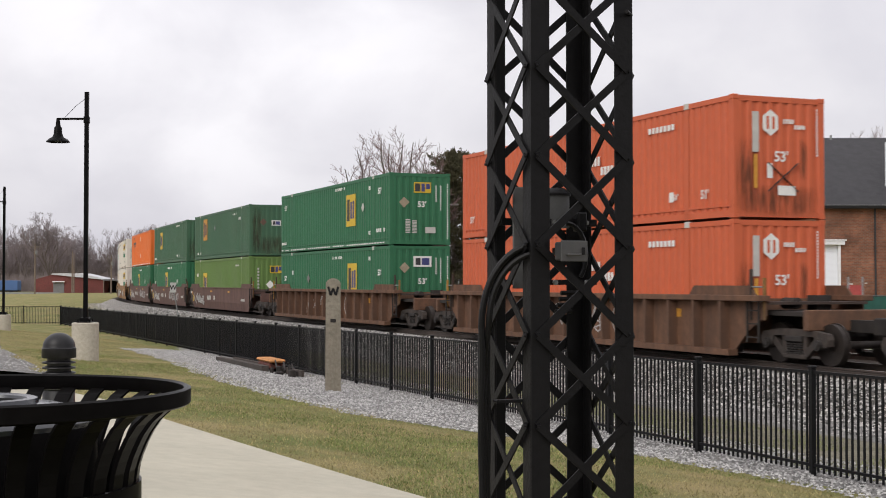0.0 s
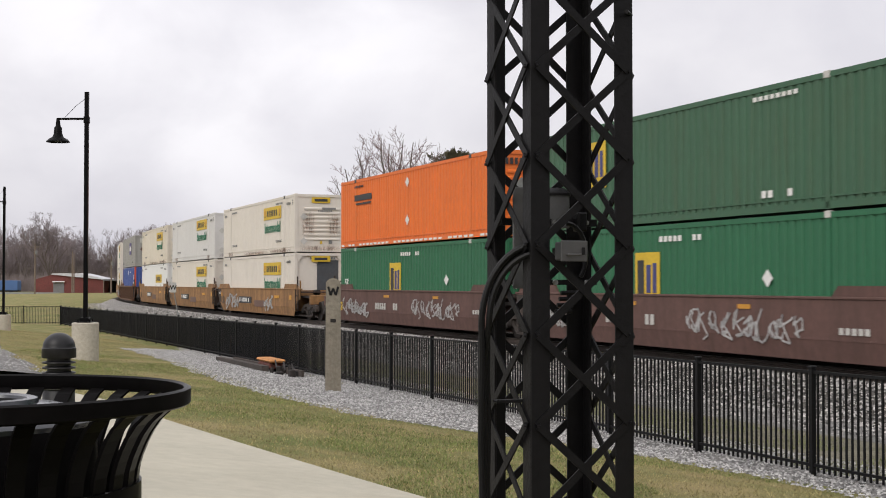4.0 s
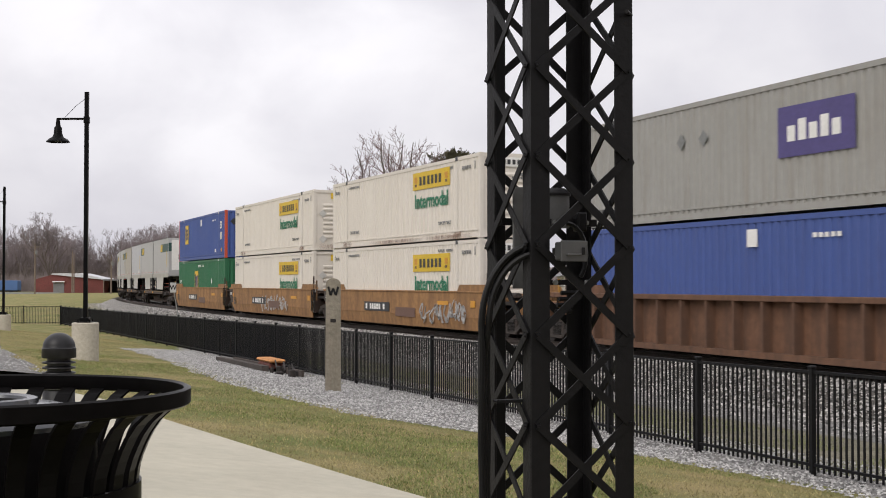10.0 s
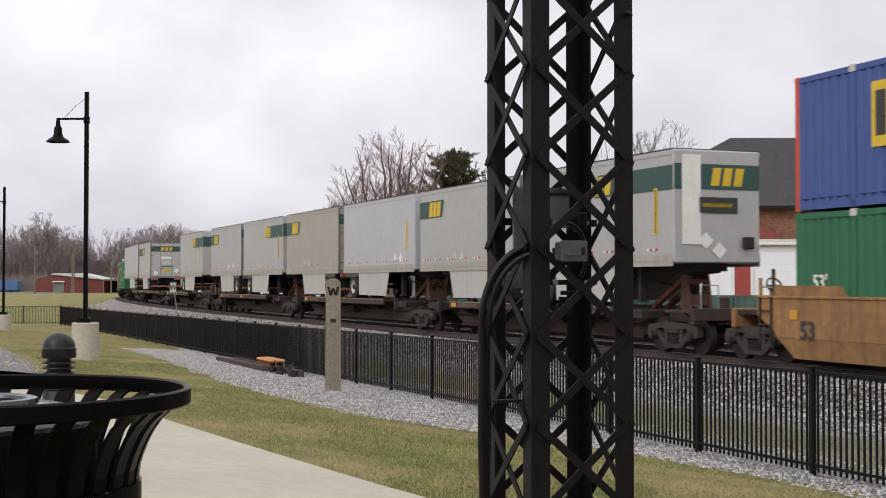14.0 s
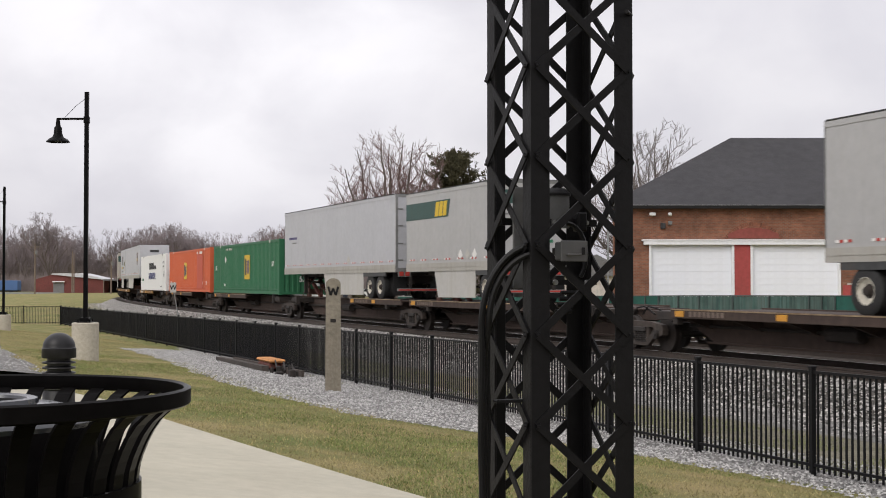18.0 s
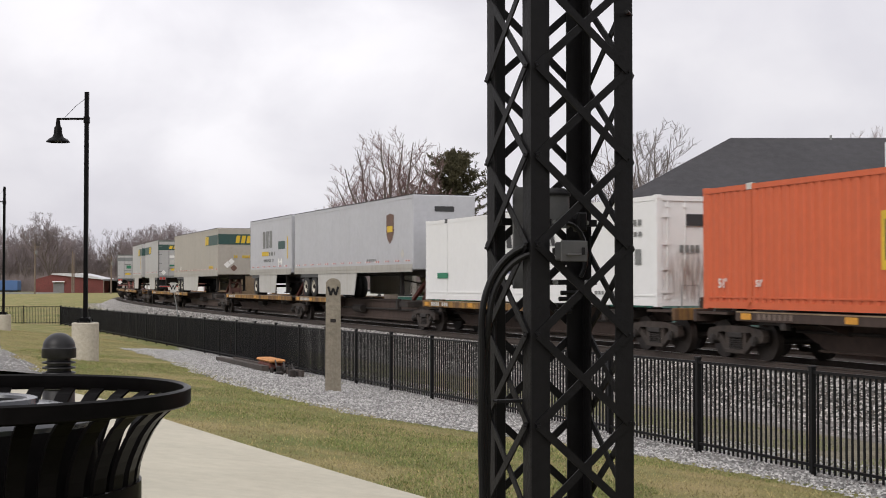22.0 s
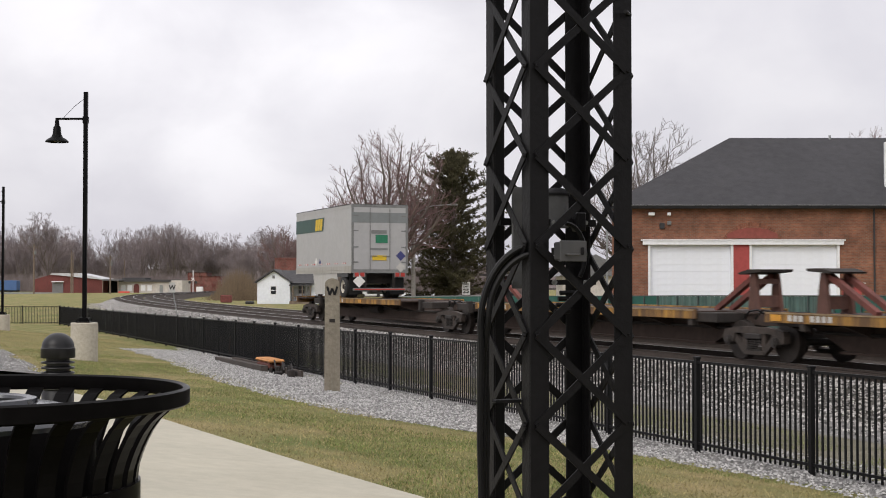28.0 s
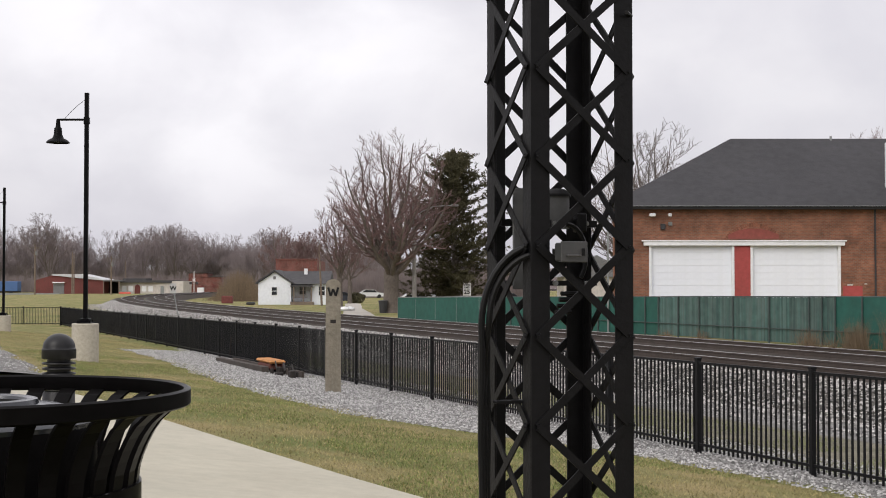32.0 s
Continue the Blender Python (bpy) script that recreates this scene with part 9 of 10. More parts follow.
GREEN_C = [("logo", "square", -4.0, 1.75, 0.95), ("bars", 3.5, 5.2, 2.6, 0.1, 8, M_WHITE), ("bars", 3.8, 5.0, 0.45, 0.16, 5, M_WHITE), ("bars", -7.6, -6.4, 0.4, 0.15, 5, M_WHITE), ("enddiamond", 0.0, 2.0, 0.22, M_BROWNMARK), ("endstain", -1.2, 1.2, 0.05, 1.6, M_GRIMEEND)]
GREEN_D = [("logo", "square", -1.2, 1.5, 1.0), num(-7.2, 1.4), ("diamond", 4.0, 1.5, 0.2, M_WHITE), ("bars", -0.6, 1.4, 2.5, 0.14, 9, M_WHITE), ("endlogo", "squareend", 0.3, 2.1, 1.0), ("endtext", "53'", 0.2, 1.2, 0.4, M_WHITE), ("enddiamond", -0.5, 1.4, 0.22, M_WHITE)]
BRIGHT_MARKS = [("patch", -6.2, -4.0, 1.95, 2.2, M_DARK), ("patch", -6.0, -4.1, 1.78, 1.86, M_DARK), ("diamond", 0.1, 2.35, 0.2, M_WHITE), ("diamond", 0.1, 0.9, 0.2, M_WHITE), ("bars", -7.9, 7.9, 0.10, 0.08, 34, M_WHITE), ("bars", -6.2, -5.0, 2.55, 0.09, 6, M_DARK),
        ("endbars", -0.9, 0.5, 2.5, 0.22, 8, M_DARK), ("enddiamond", -0.3, 1.75, 0.24, M_GREYBOX), ("enddiamond", -0.3, 0.55, 0.24, M_GREYBOX)]
BLUE = [("logo", "square", -4.9, 1.8, 0.95), ("text", "53", 6.9, 2.0, 0.6, M_WHITE), ("patch", 6.6, 7.15, 1.15, 1.6, M_CLEANMARK), ("bars", 6.68, 7.1, 1.38, 0.2, 4, M_GREYBOX), ("patch", 0.2, 0.6, 2.2, 2.6, M_WHITE), ("patch", 5.0, 5.4, 0.4, 0.6, M_WHITE), ("patch", 6.9, 7.2, 0.4, 0.6, M_ORANGEMARK), ("bars", 4.2, 5.2, 2.4, 0.1, 5, M_WHITE),
        ("endtext", "53", -0.05, 2.05, 0.5, M_WHITE), ("endpatch", -0.25, 0.15, 1.45, 1.8, M_WHITE), ("endpatch", -0.25, 0.25, 0.75, 1.0, M_WHITE), ("enddiamond", -0.75, 2.2, 0.22, M_DARK), ("endbars", 0.55, 0.62, 1.6, 1.3, 1, M_WHITE), ("endpatch", -0.1, 0.1, 0.5, 0.7, M_YELLOW)]
BLUE_L = [("patch", 0.2, 0.6, 2.2, 2.6, M_WHITE), ("text", "53", 6.9, 1.9, 0.6, M_WHITE), ("patch", 6.5, 7.2, 0.9, 1.5, M_WHITE), ("bars", 2.6, 3.6, 2.4, 0.1, 5, M_WHITE), ("endtext", "53", 0.0, 1.9, 0.5, M_WHITE), ("endpatch", -0.2, 0.2, 0.9, 1.2, M_WHITE)]


def name_marks(x, z, green=True, end="nameend"):
    x, z = x + 0.8, z + 0.38
    q = [("logo", "namepanel", x, z, 1.0), ("bars", 6.6, 7.4, 2.45, 0.12, 4, M_GREYBOX), ("bars", -7.6, -6.6, 2.45, 0.12, 4, M_GREYBOX), ("endlogo", end, 0.05, 2.58, 0.92),
         ("enddiamond", -0.82, 1.75, 0.19, P_PALEPLACARD), ("enddiamond", -0.82, 0.55, 0.19, P_PALEPLACARD), ("endpatch", 0.0, 0.12, 0.42, 0.55, M_YELLOW), ("endpatch", 0.45, 0.62, 0.42, 0.60, M_GREYBOX)]
    q += [("text", "TOP LIFT ONLY", 5.0, 0.62, 0.17, M_GREYBOX), ("text", "TOP LIFT ONLY", -5.0, 0.62, 0.17, M_GREYBOX), ("patch", 7.66, 7.72, 2.35, 2.62, M_GREYBOX), ("patch", -7.72, -7.66, 2.35, 2.62, M_GREYBOX),
          ("bars", 4.4, 5.8, 2.55, 0.09, 9, M_GREYBOX), ("bars", -5.8, -4.4, 2.55, 0.09, 9, M_GREYBOX), ("stain", 5.6, 6.7, 0.0, 0.3), ("stain", -6.7, -5.4, 0.0, 0.3), ("endpatch", 0.1, 0.82, 2.12, 2.22, M_GREYBOX), ("endbars", -0.1, 0.75, 2.05, 0.08, 8, M_GREYBOX), ("endstain", -1.1, 1.1, 0.05, 0.35, M_RUSTEND)]
    if green:
        q.append(("text", "Intermodal", x, z - 0.78, 0.74, M_TEXTGREEN))
    return q


RUSTY = [("endstain", -0.95, -0.25, 0.75, 2.1, M_RUSTEND), ("endstain", 0.4, 1.05, 0.75, 1.9, M_RUSTEND), ("stain", -3.0, 3.0, 0.02, 0.2), ("stain", 3.0, 7.5, 0.02, 0.22)]
VIOLET_MARKS = [("logo", "violet", 2.7, 1.75, 1.0), ("bars", -7.8, -6.2, 0.42, 0.16, 6, M_DARK), ("diamond", -2.6, 1.95, 0.2, M_GREYBOX), ("diamond", -1.6, 1.95, 0.2, M_GREYBOX), ("bars", 5.2, 6.4, 0.42, 0.12, 5, M_DARK), ("endpatch", -0.8, 0.9, 2.2, 2.62, M_CLEANMARK), ("enddiamond", -0.6, 1.6, 0.2, M_BROWNMARK)]

# middle of each stack along the train at the start of the clip, and what it is made of
STACKS = [
    (16.87, "rib", (0, 0), ("orange corrugated 53-foot container, lower of a pair", P_ORANGE, "corr", "corr", None, ORANGE_MARKS), ("orange corrugated 53-foot container stacked on another", P_ORANGE, "corr", "corr", None, ORANGE_MARKS + [("endcross", 0.1, 0.98, 0.42), ("endpatch", -0.35, -0.2, 0.95, 1.3, M_WHITE)])),
    (-6.64, "rib", (0, 0), ("bright green corrugated 53-foot container", P_GREENBOX, "corr", "corr", None, GREEN_B), ("bright green corrugated container with a yellow emblem", P_GREENBOX, "corr", "corr", None, GREEN_A)),
    (-29.82, "brown", (0, 1), ("leaf-green corrugated container with a faded emblem", P_OLIVE, "corr", "corr", None, OLIVE), ("dull dark green weathered container", P_DULLGREEN, "corr", "corr", None, GREEN_OLD)),
    (-49.42, "brown", (1, 1), ("green corrugated container in a brown well car", P_GREENBOX, "corr", "corr", None, GREEN_D), ("dark green container with streaked sides", P_DULLGREEN, "corr", "corr", None, GREEN_C)),
    (-68.48, "brown", (1, 0), ("green corrugated container with a yellow emblem", P_GREENBOX, "corr", "corr", None, GREEN_D), ("bright orange ribbed-end container", P_BRIGHT, "fine", "ribs", None, BRIGHT_MARKS)),
    (-92.12, "yellow", (0, 1), ("white refrigerated container with a dark machinery end", P_WHITE, "fine", "reefer", None, name_marks(2.9, 1.75)[:4] + [("text", "Intermodal", 3.7, 1.35, 0.74, M_TEXTGREEN)]), ("white container with a yellow panel, rust on its end", P_WHITE, "fine", "ribs", None, name_marks(2.9, 1.75) + RUSTY)),
    (-111.14, "yellow", (1, 1), ("cream-white container with a yellow panel", P_WHITE, "fine", "ribs", None, name_marks(2.9, 1.75, True, "whiteend")), ("white container with green lettering", P_PLAIN, "fine", "ribs", None, name_marks(2.9, 1.9))),
    (-130.12, "yellow", (1, 0), ("clean white container with a yellow panel", P_CLEAN, "fine", "ribs", None, name_marks(2.4, 1.35)), ("cream weathered container, rust-stained end", P_CREAM, "fine", "ribs", None, name_marks(2.9, 1.75, True, "whiteend") + RUSTY)),
    (-153.6, "rib", (0, 0), ("blue corrugated container with red corner posts", P_BLUE, "corr", "corr", P_RED, BLUE_L), ("grey container with a violet panel", P_GREY, "fine", "ribs", None, VIOLET_MARKS)),
    (-176.9, "yellow", (0, 1), ("white container with a yellow panel", P_WHITE, "fine", "ribs", None, name_marks(2.9, 1.75, True, "whiteend")), ("white container, plain ribbed end", P_WHITE, "fine", "ribs", None, name_marks(2.9, 1.9, True, "whiteend") + RUSTY[2:])),
    (-196.15, "yellow", (1, 1), ("white container with green lettering", P_WHITE, "fine", "ribs", None, name_marks(2.9, 1.75)), ("white container with a large yellow panel", P_WHITE, "fine", "ribs", None, name_marks(2.9, 1.85))),
    (-215.22, "yellow", (1, 0), ("green corrugated container below a blue one", P_GREENBOX, "corr", "corr", None, GREEN_D), ("blue corrugated container with red corner posts and a yellow emblem", P_BLUE, "corr", "corr", P_RED, BLUE)),
]
WELL_LOOK = {
    "rib": ("rusty tan ribbed well car with loose white spray paint", P_RIBWELL, True,
            [("patch", 5.4, 5.9, 0.95, 1.15, M_ORANGEMARK), ("graffiti", -3.5, 3.0, 0.8, 0.6, 3, M_GRAFF)]),
    "brown": ("dull brown smooth-sided articulated well car", P_BROWN, False,
              [("text", "53", -7.7, 0.75, 0.5, M_YELLOW), ("patch", -8.16, -7.98, 1.0, 1.22, M_ORANGEMARK), ("patch", -2.2, -1.6, 1.2, 1.3, M_ORANGEMARK), ("patch", 3.0, 3.5, 1.2, 1.3, M_ORANGEMARK), ("bars", -3.2, -0.6, 0.85, 0.26, 10, M_CLEANMARK), ("graffiti", -7.2, -4.2, 0.78, 1.0, 5, M_GRAFF), ("graffiti", 1.0, 5.5, 0.8, 0.7, 8, M_GRAFF), ("bars", 6.6, 7.6, 0.8, 0.14, 5, M_CLEANMARK)]),
    "yellow": ("faded yellow smooth-sided articulated well car", P_YELL, False,
               [("text", "53", -7.5, 0.75, 0.55, M_DARK), ("patch", -3.4, -0.4, 0.66, 1.02, M_DARK), ("bars", -3.2, -0.6, 0.84, 0.22, 10, M_WHITE), ("patch", -8.12, -7.84, 1.0, 1.2, M_ORANGEMARK), ("patch", 7.55, 7.95, 0.95, 1.18, M_ORANGEMARK), ("patch", 4.6, 5.6, 1.0, 1.14, M_ORANGEMARK), ("graffiti", -6.6, -3.6, 0.75, 1.6, 15, M_GRAFF), ("graffiti", 2.6, 4.2, 0.72, 1.2, 16, M_GRAFF), ("patch", 0.3, 2.4, 0.5, 0.85, M_BROWNMARK)]),
}


def build_stacks():
    for k, (c, style, art, low, up) in enumerate(STACKS):
        lab, paint, ribbed, marks = WELL_LOOK[style]
        marks = list(marks)
        if style == "yellow" and k in (6, 7, 9, 10, 11):
            marks = [m for m in marks if m[0] != "graffiti"]
            marks += {9: [("graffiti", 3.0, 7.0, 0.75, 1.0, 21, M_GRAFF)], 10: [("graffiti", -1.0, 3.8, 0.75, 1.1, 22, M_GRAFF)]}.get(k, [])
        if style == "rib" and k == 8:
            marks = [m for m in marks if m[0] != "graffiti"]
        if style == "brown" and k == 2:
            marks = [m for m in marks if not (m[0] == "graffiti" and m[1] > 0)]
        lead_art, trail_art = bool(art[0]), bool(art[1])
        car = well_car(lab, paint, ribbed, lead_art, trail_art, marks, has_trail_truck=not trail_art)
        MOVING.append((car, c, 9.9, 0.0))
        for (label, pt, side, end, posts, mk), z in ((low, 0.385), (up, 3.29)):
            b = container(label, pt, side, end, posts, mk)
            MOVING.append((b, c, 9.9, z))
    # the car ahead of the first stack
    lab, paint, ribbed, marks = WELL_LOOK["rib"]
    MOVING.append((well_car("dark rusty well car with tall end posts", P_SPINE, True, False, False, []), 41.0, 9.9, 0.0))


DIA = [("diamond", 1.0, 2.75, 0.2, M_WHITE), ("diamond", 1.6, 2.75, 0.2, M_CLEANMARK), ("diamond", 2.2, 2.75, 0.2, M_WHITE)]
PUP_DIA = [("diamond", -0.9, 2.75, 0.16, P_PALEPLACARD), ("diamond", -0.3, 2.75, 0.16, P_PALEPLACARD)]
NUMBER = [("patch", 3.35, 3.52, 3.0, 4.2, M_YELLOW), ("patch", 3.4, 3.46, 3.05, 4.15, M_DARK)]
NOSE = [("endpatch", -0.55, 0.6, 3.55, 3.95, M_DARK), ("endpatch", -0.45, 0.45, 3.70, 3.80, M_YELLOW), ("enddiamond", -0.35, 2.85, 0.22, M_WHITE), ("enddiamond", 0.05, 2.60, 0.22, M_WHITE)]
REAR = [("endpatch", -0.4, 0.5, 3.75, 3.95, M_WHITE), ("endpatch", -0.35, 0.45, 3.3, 3.6, M_CLEANMARK), ("endpatch", -0.3, 0.35, 2.75, 2.95, M_YELLOW), ("enddiamond", 0.85, 2.8, 0.22, M_WHITE), ("enddiamond", -0.85, 2.6, 0.2, M_WHITE), ("endpatch", -0.4, 0.6, 3.1, 3.2, M_TEXTGREEN)]
PUP = 8.53


def build_trailers():
    def add(lead, length, **kw):
        t = trailer(length=length, **kw)
        t["nose"] = 1 if kw.get("nose_first", True) else -1
        MOVING.append((t, lead - length / 2, length / 2 - 1.0, 0.0))
    add(-228.4, PUP, label="silver pup trailer with a green band and yellow mark", paint=P_SILVER, band=P_BAND, marks=PUP_DIA + NUMBER + NOSE + [("endpatch", -1.05, -0.5, 2.75, 5.02, M_WHITE)], band_len=3.9)
    add(-237.4, PUP, nose_first=False, label="silver pup trailer with a green band", paint=P_SILVER, band=P_BAND, marks=PUP_DIA, band_len=2.3)
    add(-246.5, PUP, label="pale grey pup trailer with a white side skirt", paint=P_PALE, marks=[("patch", 3.35, 3.52, 3.0, 4.2, M_YELLOW), ("diamond", 2.2, 2.75, 0.2, M_WHITE), ("diamond", 2.8, 2.75, 0.2, M_WHITE)])
    add(-255.8, PUP, nose_first=False, label="tan-silver pup trailer with a green band", paint=P_TAN, band=P_BAND, marks=PUP_DIA, band_len=2.4)
    add(-265.1, PUP, label="silver pup trailer with a green band and number", paint=P_SILVER, band=P_BAND, marks=PUP_DIA + NUMBER, band_len=3.2)
    add(-274.3, PUP, nose_first=False, label="silver pup trailer with a green band", paint=P_SILVER, band=P_BAND, marks=DIA, band_len=2.4)
    add(-285.8, PUP, label="silver pup trailer with a green band at the nose", paint=P_SILVER, band=P_BAND, marks=PUP_DIA + NUMBER + NOSE, band_len=3.2)
    add(-310.8, PUP, label="silver pup trailer, its doors to the front, green band", paint=P_SILVER, nose_first=False, band=P_BAND, marks=DIA + REAR, band_len=4.3)
    add(-320.5, 16.15, label="long pale grey van trailer with tandem tyres", paint=P_PALE, axles=2, nose_first=False, tall=0.1, marks=[("bars", -7.2, -5.8, 3.95, 0.11, 8, M_PURPLE), ("bars", -6.6, -5.9, 3.72, 0.06, 6, M_GREYBOX), ("diamond", 2.2, 2.75, 0.22, M_CLEANMARK)], nose_band=False)
    # the single boxes on flat cars
    for lead, lab, pt, sd, en, mk in (
            (-337.8, "green corrugated container on a flat spine car", P_GREENBOX, "corr", "corr", [("logo", "square", 1.0, 1.5, 1.0), ("diamond", -4.6, 2.0, 0.22, M_WHITE), num(-7.2, 1.5, 0.34), num(6.8, 1.6, 0.34), ("bars", -4.5, -2.8, 2.6, 0.12, 11, M_CLEANMARK), ("bars", -5.0, -4.6, 0.5, 0.15, 3, M_WHITE), ("endlogo", "squareend", -0.1, 2.25, 1.3), ("endtext", "53'", 0.0, 0.8, 0.4, M_WHITE), ("endpatch", 0.55, 0.95, 0.45, 0.75, M_WHITE)]),
            (-355.25, "orange corrugated container on a flat spine car", P_ORANGE, "corr", "corr", [("logo", "square", -1.0, 1.45, 0.85), ("patch", 3.4, 5.6, 0.25, 2.45, P_RED), ("bars", 3.4, 5.4, 2.6, 0.16, 8, M_WHITE), ("text", "51'", 6.9, 0.6, 0.3, M_WHITE), ("text", "51'", -7.2, 0.6, 0.3, M_WHITE), ("text", "51'", 5.6, 0.6, 0.22, M_WHITE), ("text", "51'", -5.7, 0.6, 0.22, M_WHITE), ("endlogo", "squareend", 0.2, 2.25, 1.2), ("endtext", "53'", 0.0, 1.3, 0.4, M_WHITE), ("endpatch", -0.3, 0.4, 0.7, 0.95, M_CLEANMARK)]),
            (-373.6, "white refrigerated container with dark lettering and a barred door end", P_CLEAN, "flat", "doors", [("text", "INTERMODAL", -0.2, 1.15, 0.72, M_NAVY), ("slant", -2.0, 1.1, 1.72, 2.25, 6, M_DARK), ("slant", 1.15, 2.5, 1.72, 2.02, 4, M_DARK), ("patch", -6.9, -5.9, 0.78, 0.98, M_TEXTGREEN), ("bars", 6.4, 7.4, 2.2, 0.16, 4, M_GREYBOX), ("bars", 6.5, 7.4, 1.9, 0.12, 4, M_GREYBOX), ("patch", 7.0, 7.3, 1.1, 1.5, M_GREYBOX), ("bars", 4.8, 6.2, 0.35, 0.1, 7, M_GREYBOX), ("endpatch", -0.4, 0.8, 2.1, 2.4, M_DARK), ("endbars", -0.6, 0.2, 1.5, 0.2, 5, M_GREYBOX), ("endstain", -1.15, 1.15, 0.03, 1.5, M_RUSTEND)])):
        b = container(lab, pt, sd, en, None, mk, group="containers")
        MOVING.append((b, lead - CL / 2, 9.0, 1.16))
    add(-391.1, 16.15, label="long pale van trailer with a brown shield emblem", paint=P_PALE, axles=2, tall=-0.02, nose_band=False, marks=[("shield", 5.6, 3.9), ("bars", 2.8, 4.0, 2.7, 0.1, 5, M_GREYBOX), ("diamond", 7.0, 2.9, 0.2, M_CLEANMARK), ("endpatch", -0.4, 0.4, 4.5, 4.7, M_DARK)])
    add(-407.9, PUP, label="pale blue-grey pup trailer with dark lettering bars", paint=P_PALE, marks=[("patch", -1.4, -0.9, 3.6, 4.5, M_GREYBOX), ("patch", -0.7, -0.2, 3.6, 4.5, M_GREYBOX), ("patch", 0.0, 0.5, 3.6, 4.5, M_GREYBOX), ("patch", -1.6, -0.2, 3.2, 3.42, M_YELLOW), ("bars", -0.1, 1.2, 3.3, 0.2, 6, M_GREYBOX), ("bars", -1.2, 0.9, 2.95, 0.14, 8, M_GREYBOX), ("patch", 1.8, 3.1, 3.5, 3.9, P_BAND), ("patch", 3.5, 3.64, 3.0, 4.1, M_YELLOW), ("diamond", 1.9, 2.85, 0.2, M_WHITE), ("diamond", 2.4, 2.85, 0.2, M_WHITE), ("endpatch", -0.3, 0.1, 3.7, 4.3, P_GREYBAND), ("enddiamond", -0.6, 2.9, 0.22, M_WHITE)])
    add(-425.2, 16.15, label="long tan-silver van trailer with a green band at its nose", paint=P_TAN, axles=2, band=P_BAND, marks=[("bars", 5.2, 6.6, 2.75, 0.16, 8, M_YELLOW), ("diamond", -5.2, 2.75, 0.2, M_WHITE), ("endbars", -0.3, 0.75, 3.4, 0.16, 8, M_YELLOW), ("enddiamond", -0.7, 2.9, 0.22, M_WHITE), ("enddiamond", -0.3, 2.7, 0.22, M_BROWNMARK), ("enddiamond", -0.45, 3.1, 0.2, M_WHITE), ("endpatch", 0.85, 1.15, 3.0, 3.3, M_YELLOW)], band_len=3.7)
    add(-450.2, PUP, label="silver pup trailer, its doors to the front, with stickers", paint=P_SILVER, nose_first=False, band=P_BAND, marks=PUP_DIA + REAR, band_len=4.2)
    add(-461.8, PUP, label="silver pup trailer with a green band and yellow number", paint=P_SILVER, band=P_BAND, marks=PUP_DIA + NUMBER + NOSE, band_len=2.4)
    add(-507.9, PUP, label="last silver pup trailer, its doors to the front", paint=P_SILVER, nose_first=False, band=P_BAND, end_band=P_GREYBAND, marks=[("diamond", -0.9, 2.75, 0.2, M_WHITE), ("diamond", -0.3, 2.72, 0.16, M_NAVY), ("endpatch", -0.4, 0.3, 3.9, 4.05, M_GREYBOX), ("endpatch", -0.2, 0.35, 3.5, 3.85, M_TEXTGREEN), ("endpatch", -0.35, 0.3, 2.75, 2.97, M_YELLOW), ("enddiamond", 0.95, 2.95, 0.22, M_NAVY), ("enddiamond", 0.95, 2.45, 0.22, M_CLEANMARK), ("endpatch", -0.45, 0.35, 3.2, 3.28, M_GREYBOX), ("enddiamond", -0.95, 1.85, 0.28, M_WHITE)], band_len=4.6)


# trucks of the four spine sets along the train, from the front
SPINE_SETS = [(-228.8, -246.3, -264.6, -281.9), (-285.6, -302.4, -319.3, -336.7, -353.9, -370.4), (-374.1, -390.5, -407.3, -424.6, -441.6, -458.6), (-461.9, -479.3, -497.6, -514.7)]


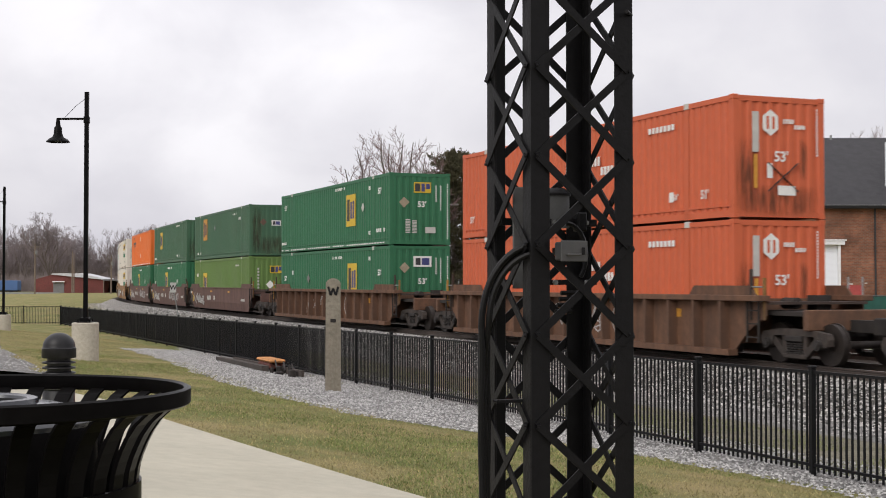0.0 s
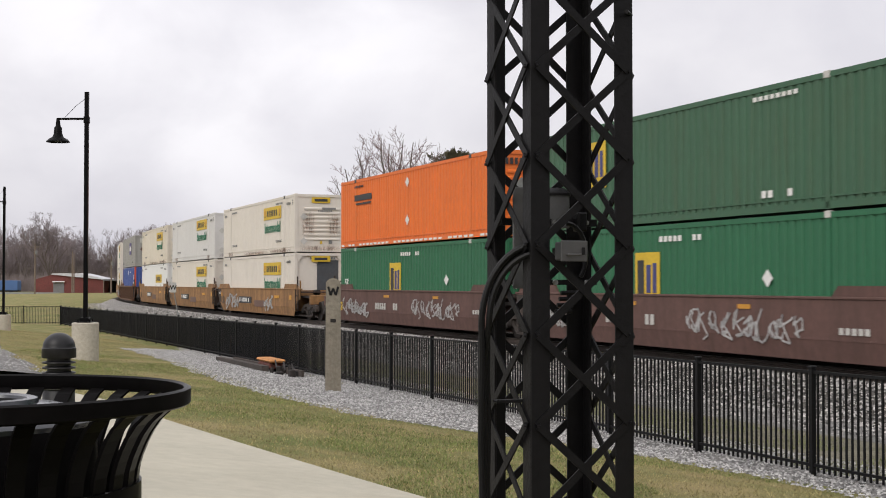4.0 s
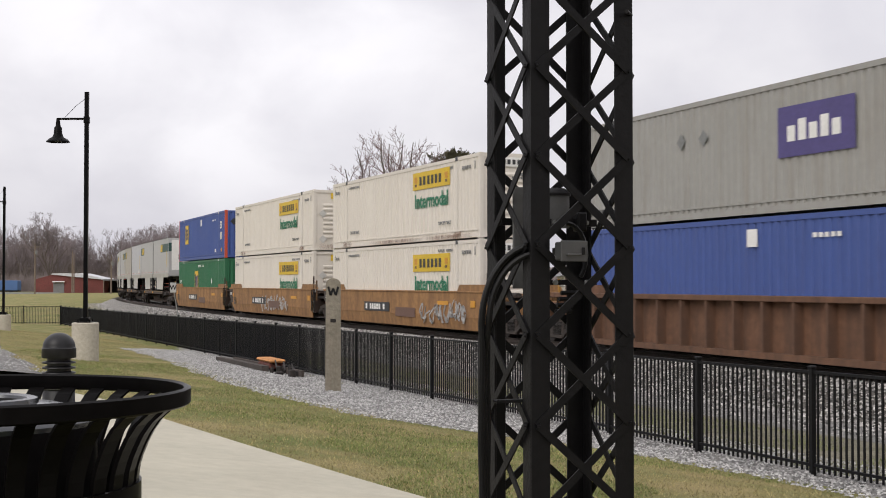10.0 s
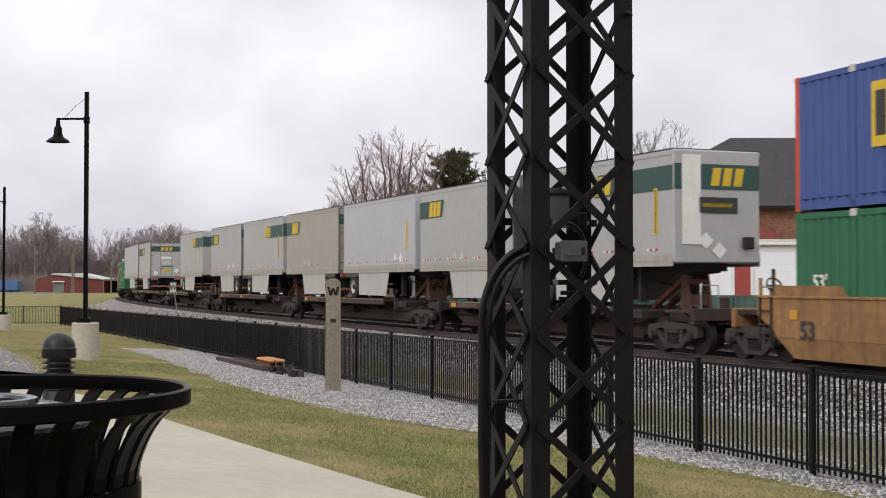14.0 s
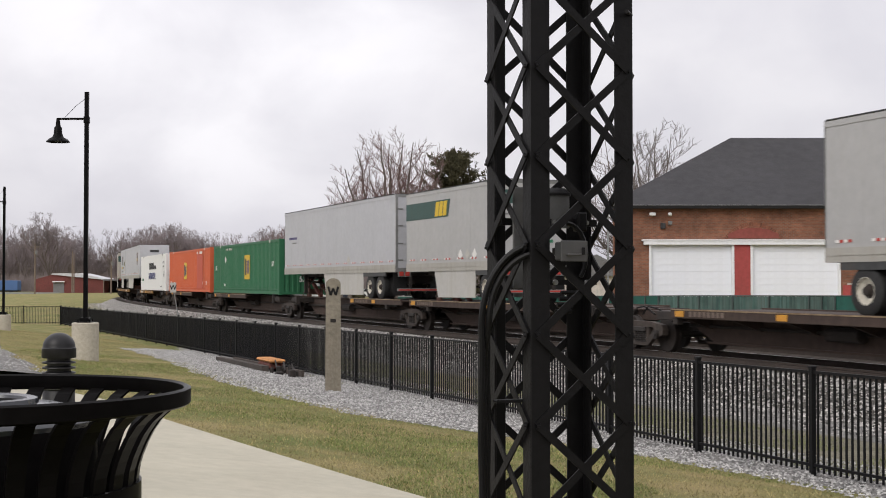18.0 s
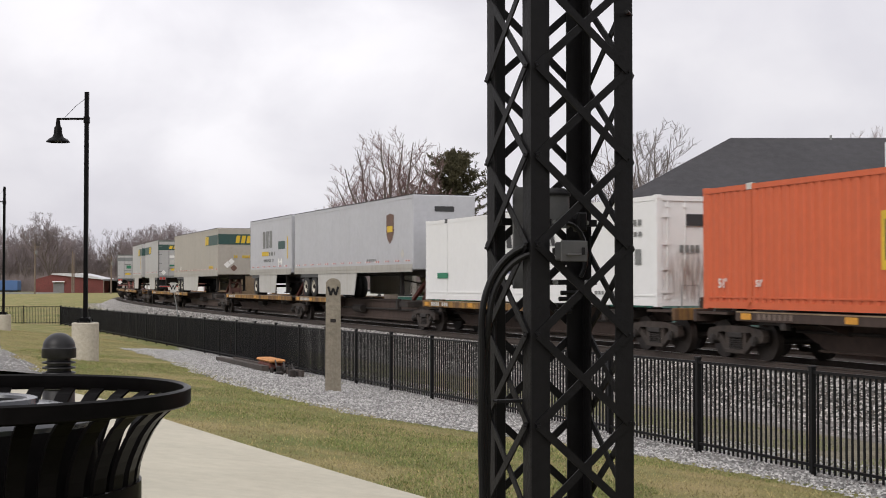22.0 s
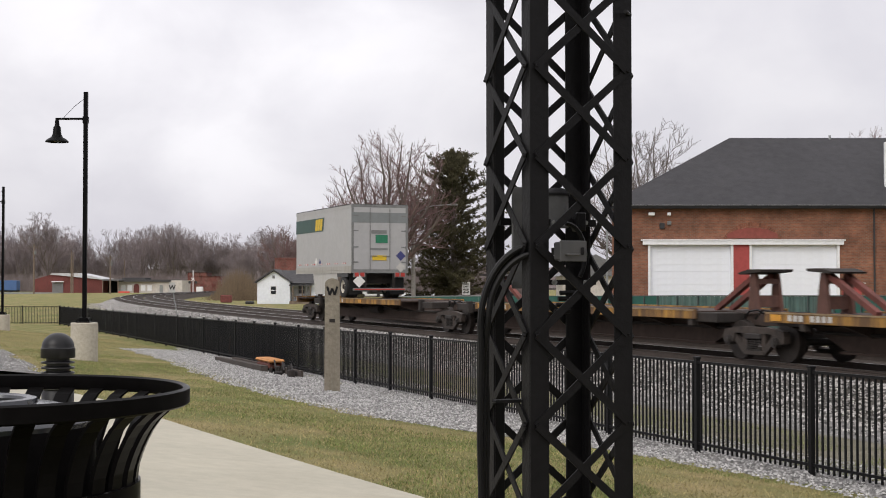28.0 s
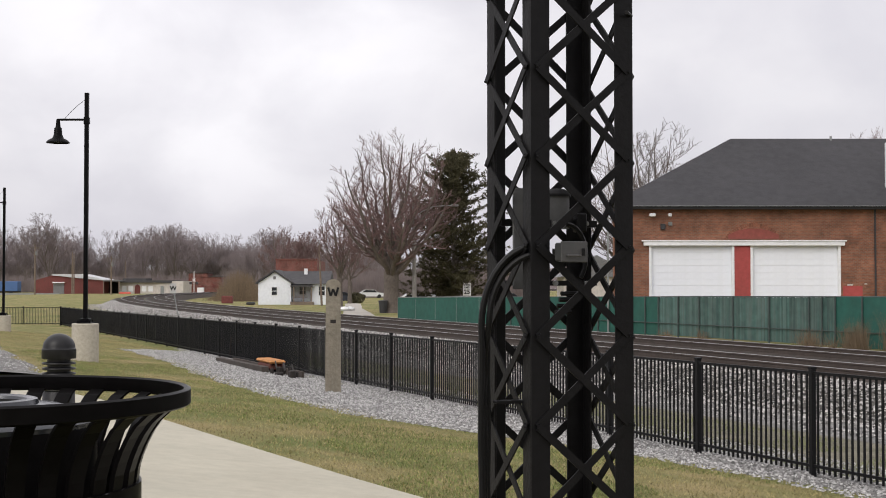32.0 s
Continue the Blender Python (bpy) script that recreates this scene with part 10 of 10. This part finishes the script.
def build_spines():
    pins = []
    # wheel decks: under the trailers' axles, under the boxes' rear halves, and on the empty platform
    zones = [(-353.6, -345.0), (-370.2, -361.5), (-389.9, -381.0), (-494.6, -481.3), (-478.4, -467.0)]
    for ob, c, half, z in MOVING:
        if ob.name.startswith("van_trailer"):
            ln = half + 1.0
            f = 1 if ob["nose"] > 0 else -1
            pins.append((c + f * (ln - 0.95), f))
            tail, reach = c - f * ln, (3.4 if ln < 6 else 5.6)
            zones.append(tuple(sorted((tail - f * 6.0, tail + f * reach))))
    pins += [(-477.7, -1), (-480.3, 1), (-495.9, -1)]
    for q, trucks in enumerate(SPINE_SETS):
        yellow = q >= 2
        for i in range(len(trucks) - 1):
            a, b = trucks[i], trucks[i + 1]
            half, c = (a - b) / 2, (a + b) / 2
            last = i == len(trucks) - 2
            hitches = [(p - c, -f, True) for p, f in pins if b < p <= a]
            decks = []
            for z0, z1 in sorted((max(z0, b + 0.45) - c, min(z1, a - 0.45) - c) for z0, z1 in zones if min(z1, a - 0.45) - max(z0, b + 0.45) > 0.8):
                if decks and z0 < decks[-1][1] + 0.5:
                    decks[-1] = (decks[-1][0], max(z1, decks[-1][1]))
                else:
                    decks.append((z0, z1))
            car = spine_car("low rusty brown spine car with worn yellow decks" if yellow else "low rust-brown spine car with flat decks", half, True, last, hitches, yellow, 1.35 if i == 0 else 0.0, 1.35 if last else 0.0, decks)
            MOVING.append((car, c, half, 0.0))


build_stacks()
build_trailers()
build_spines()
# ---------------------------------------------------------------- motion
def train_s(t):
    """How far the train has come along the track by t seconds."""
    u = t / 30.0
    return 540.236 * u - 17.955 * u ** 2 + 28.494 * u ** 3 - 9.273 * u ** 4


def placed(s, half, z):
    """Pose of a car whose two ends follow the track."""
    e = 0.27 * (min(0.0, max(s, -320.0)) / 50.0) ** 2
    x1, y1 = on_track(s + e + half)
    x0, y0 = on_track(s + e - half)
    return Matrix.Translation(((x0 + x1) / 2, (y0 + y1) / 2, z)) @ Matrix.Rotation(math.atan2(y1 - y0, x1 - x0), 4, "Z")


def motions():
    for ob, c, half, z in MOVING:
        rows = [(float(t), placed(c + train_s(t), half, z)) for t in range(0, 33)]
        walk(ob, rows)


motions()
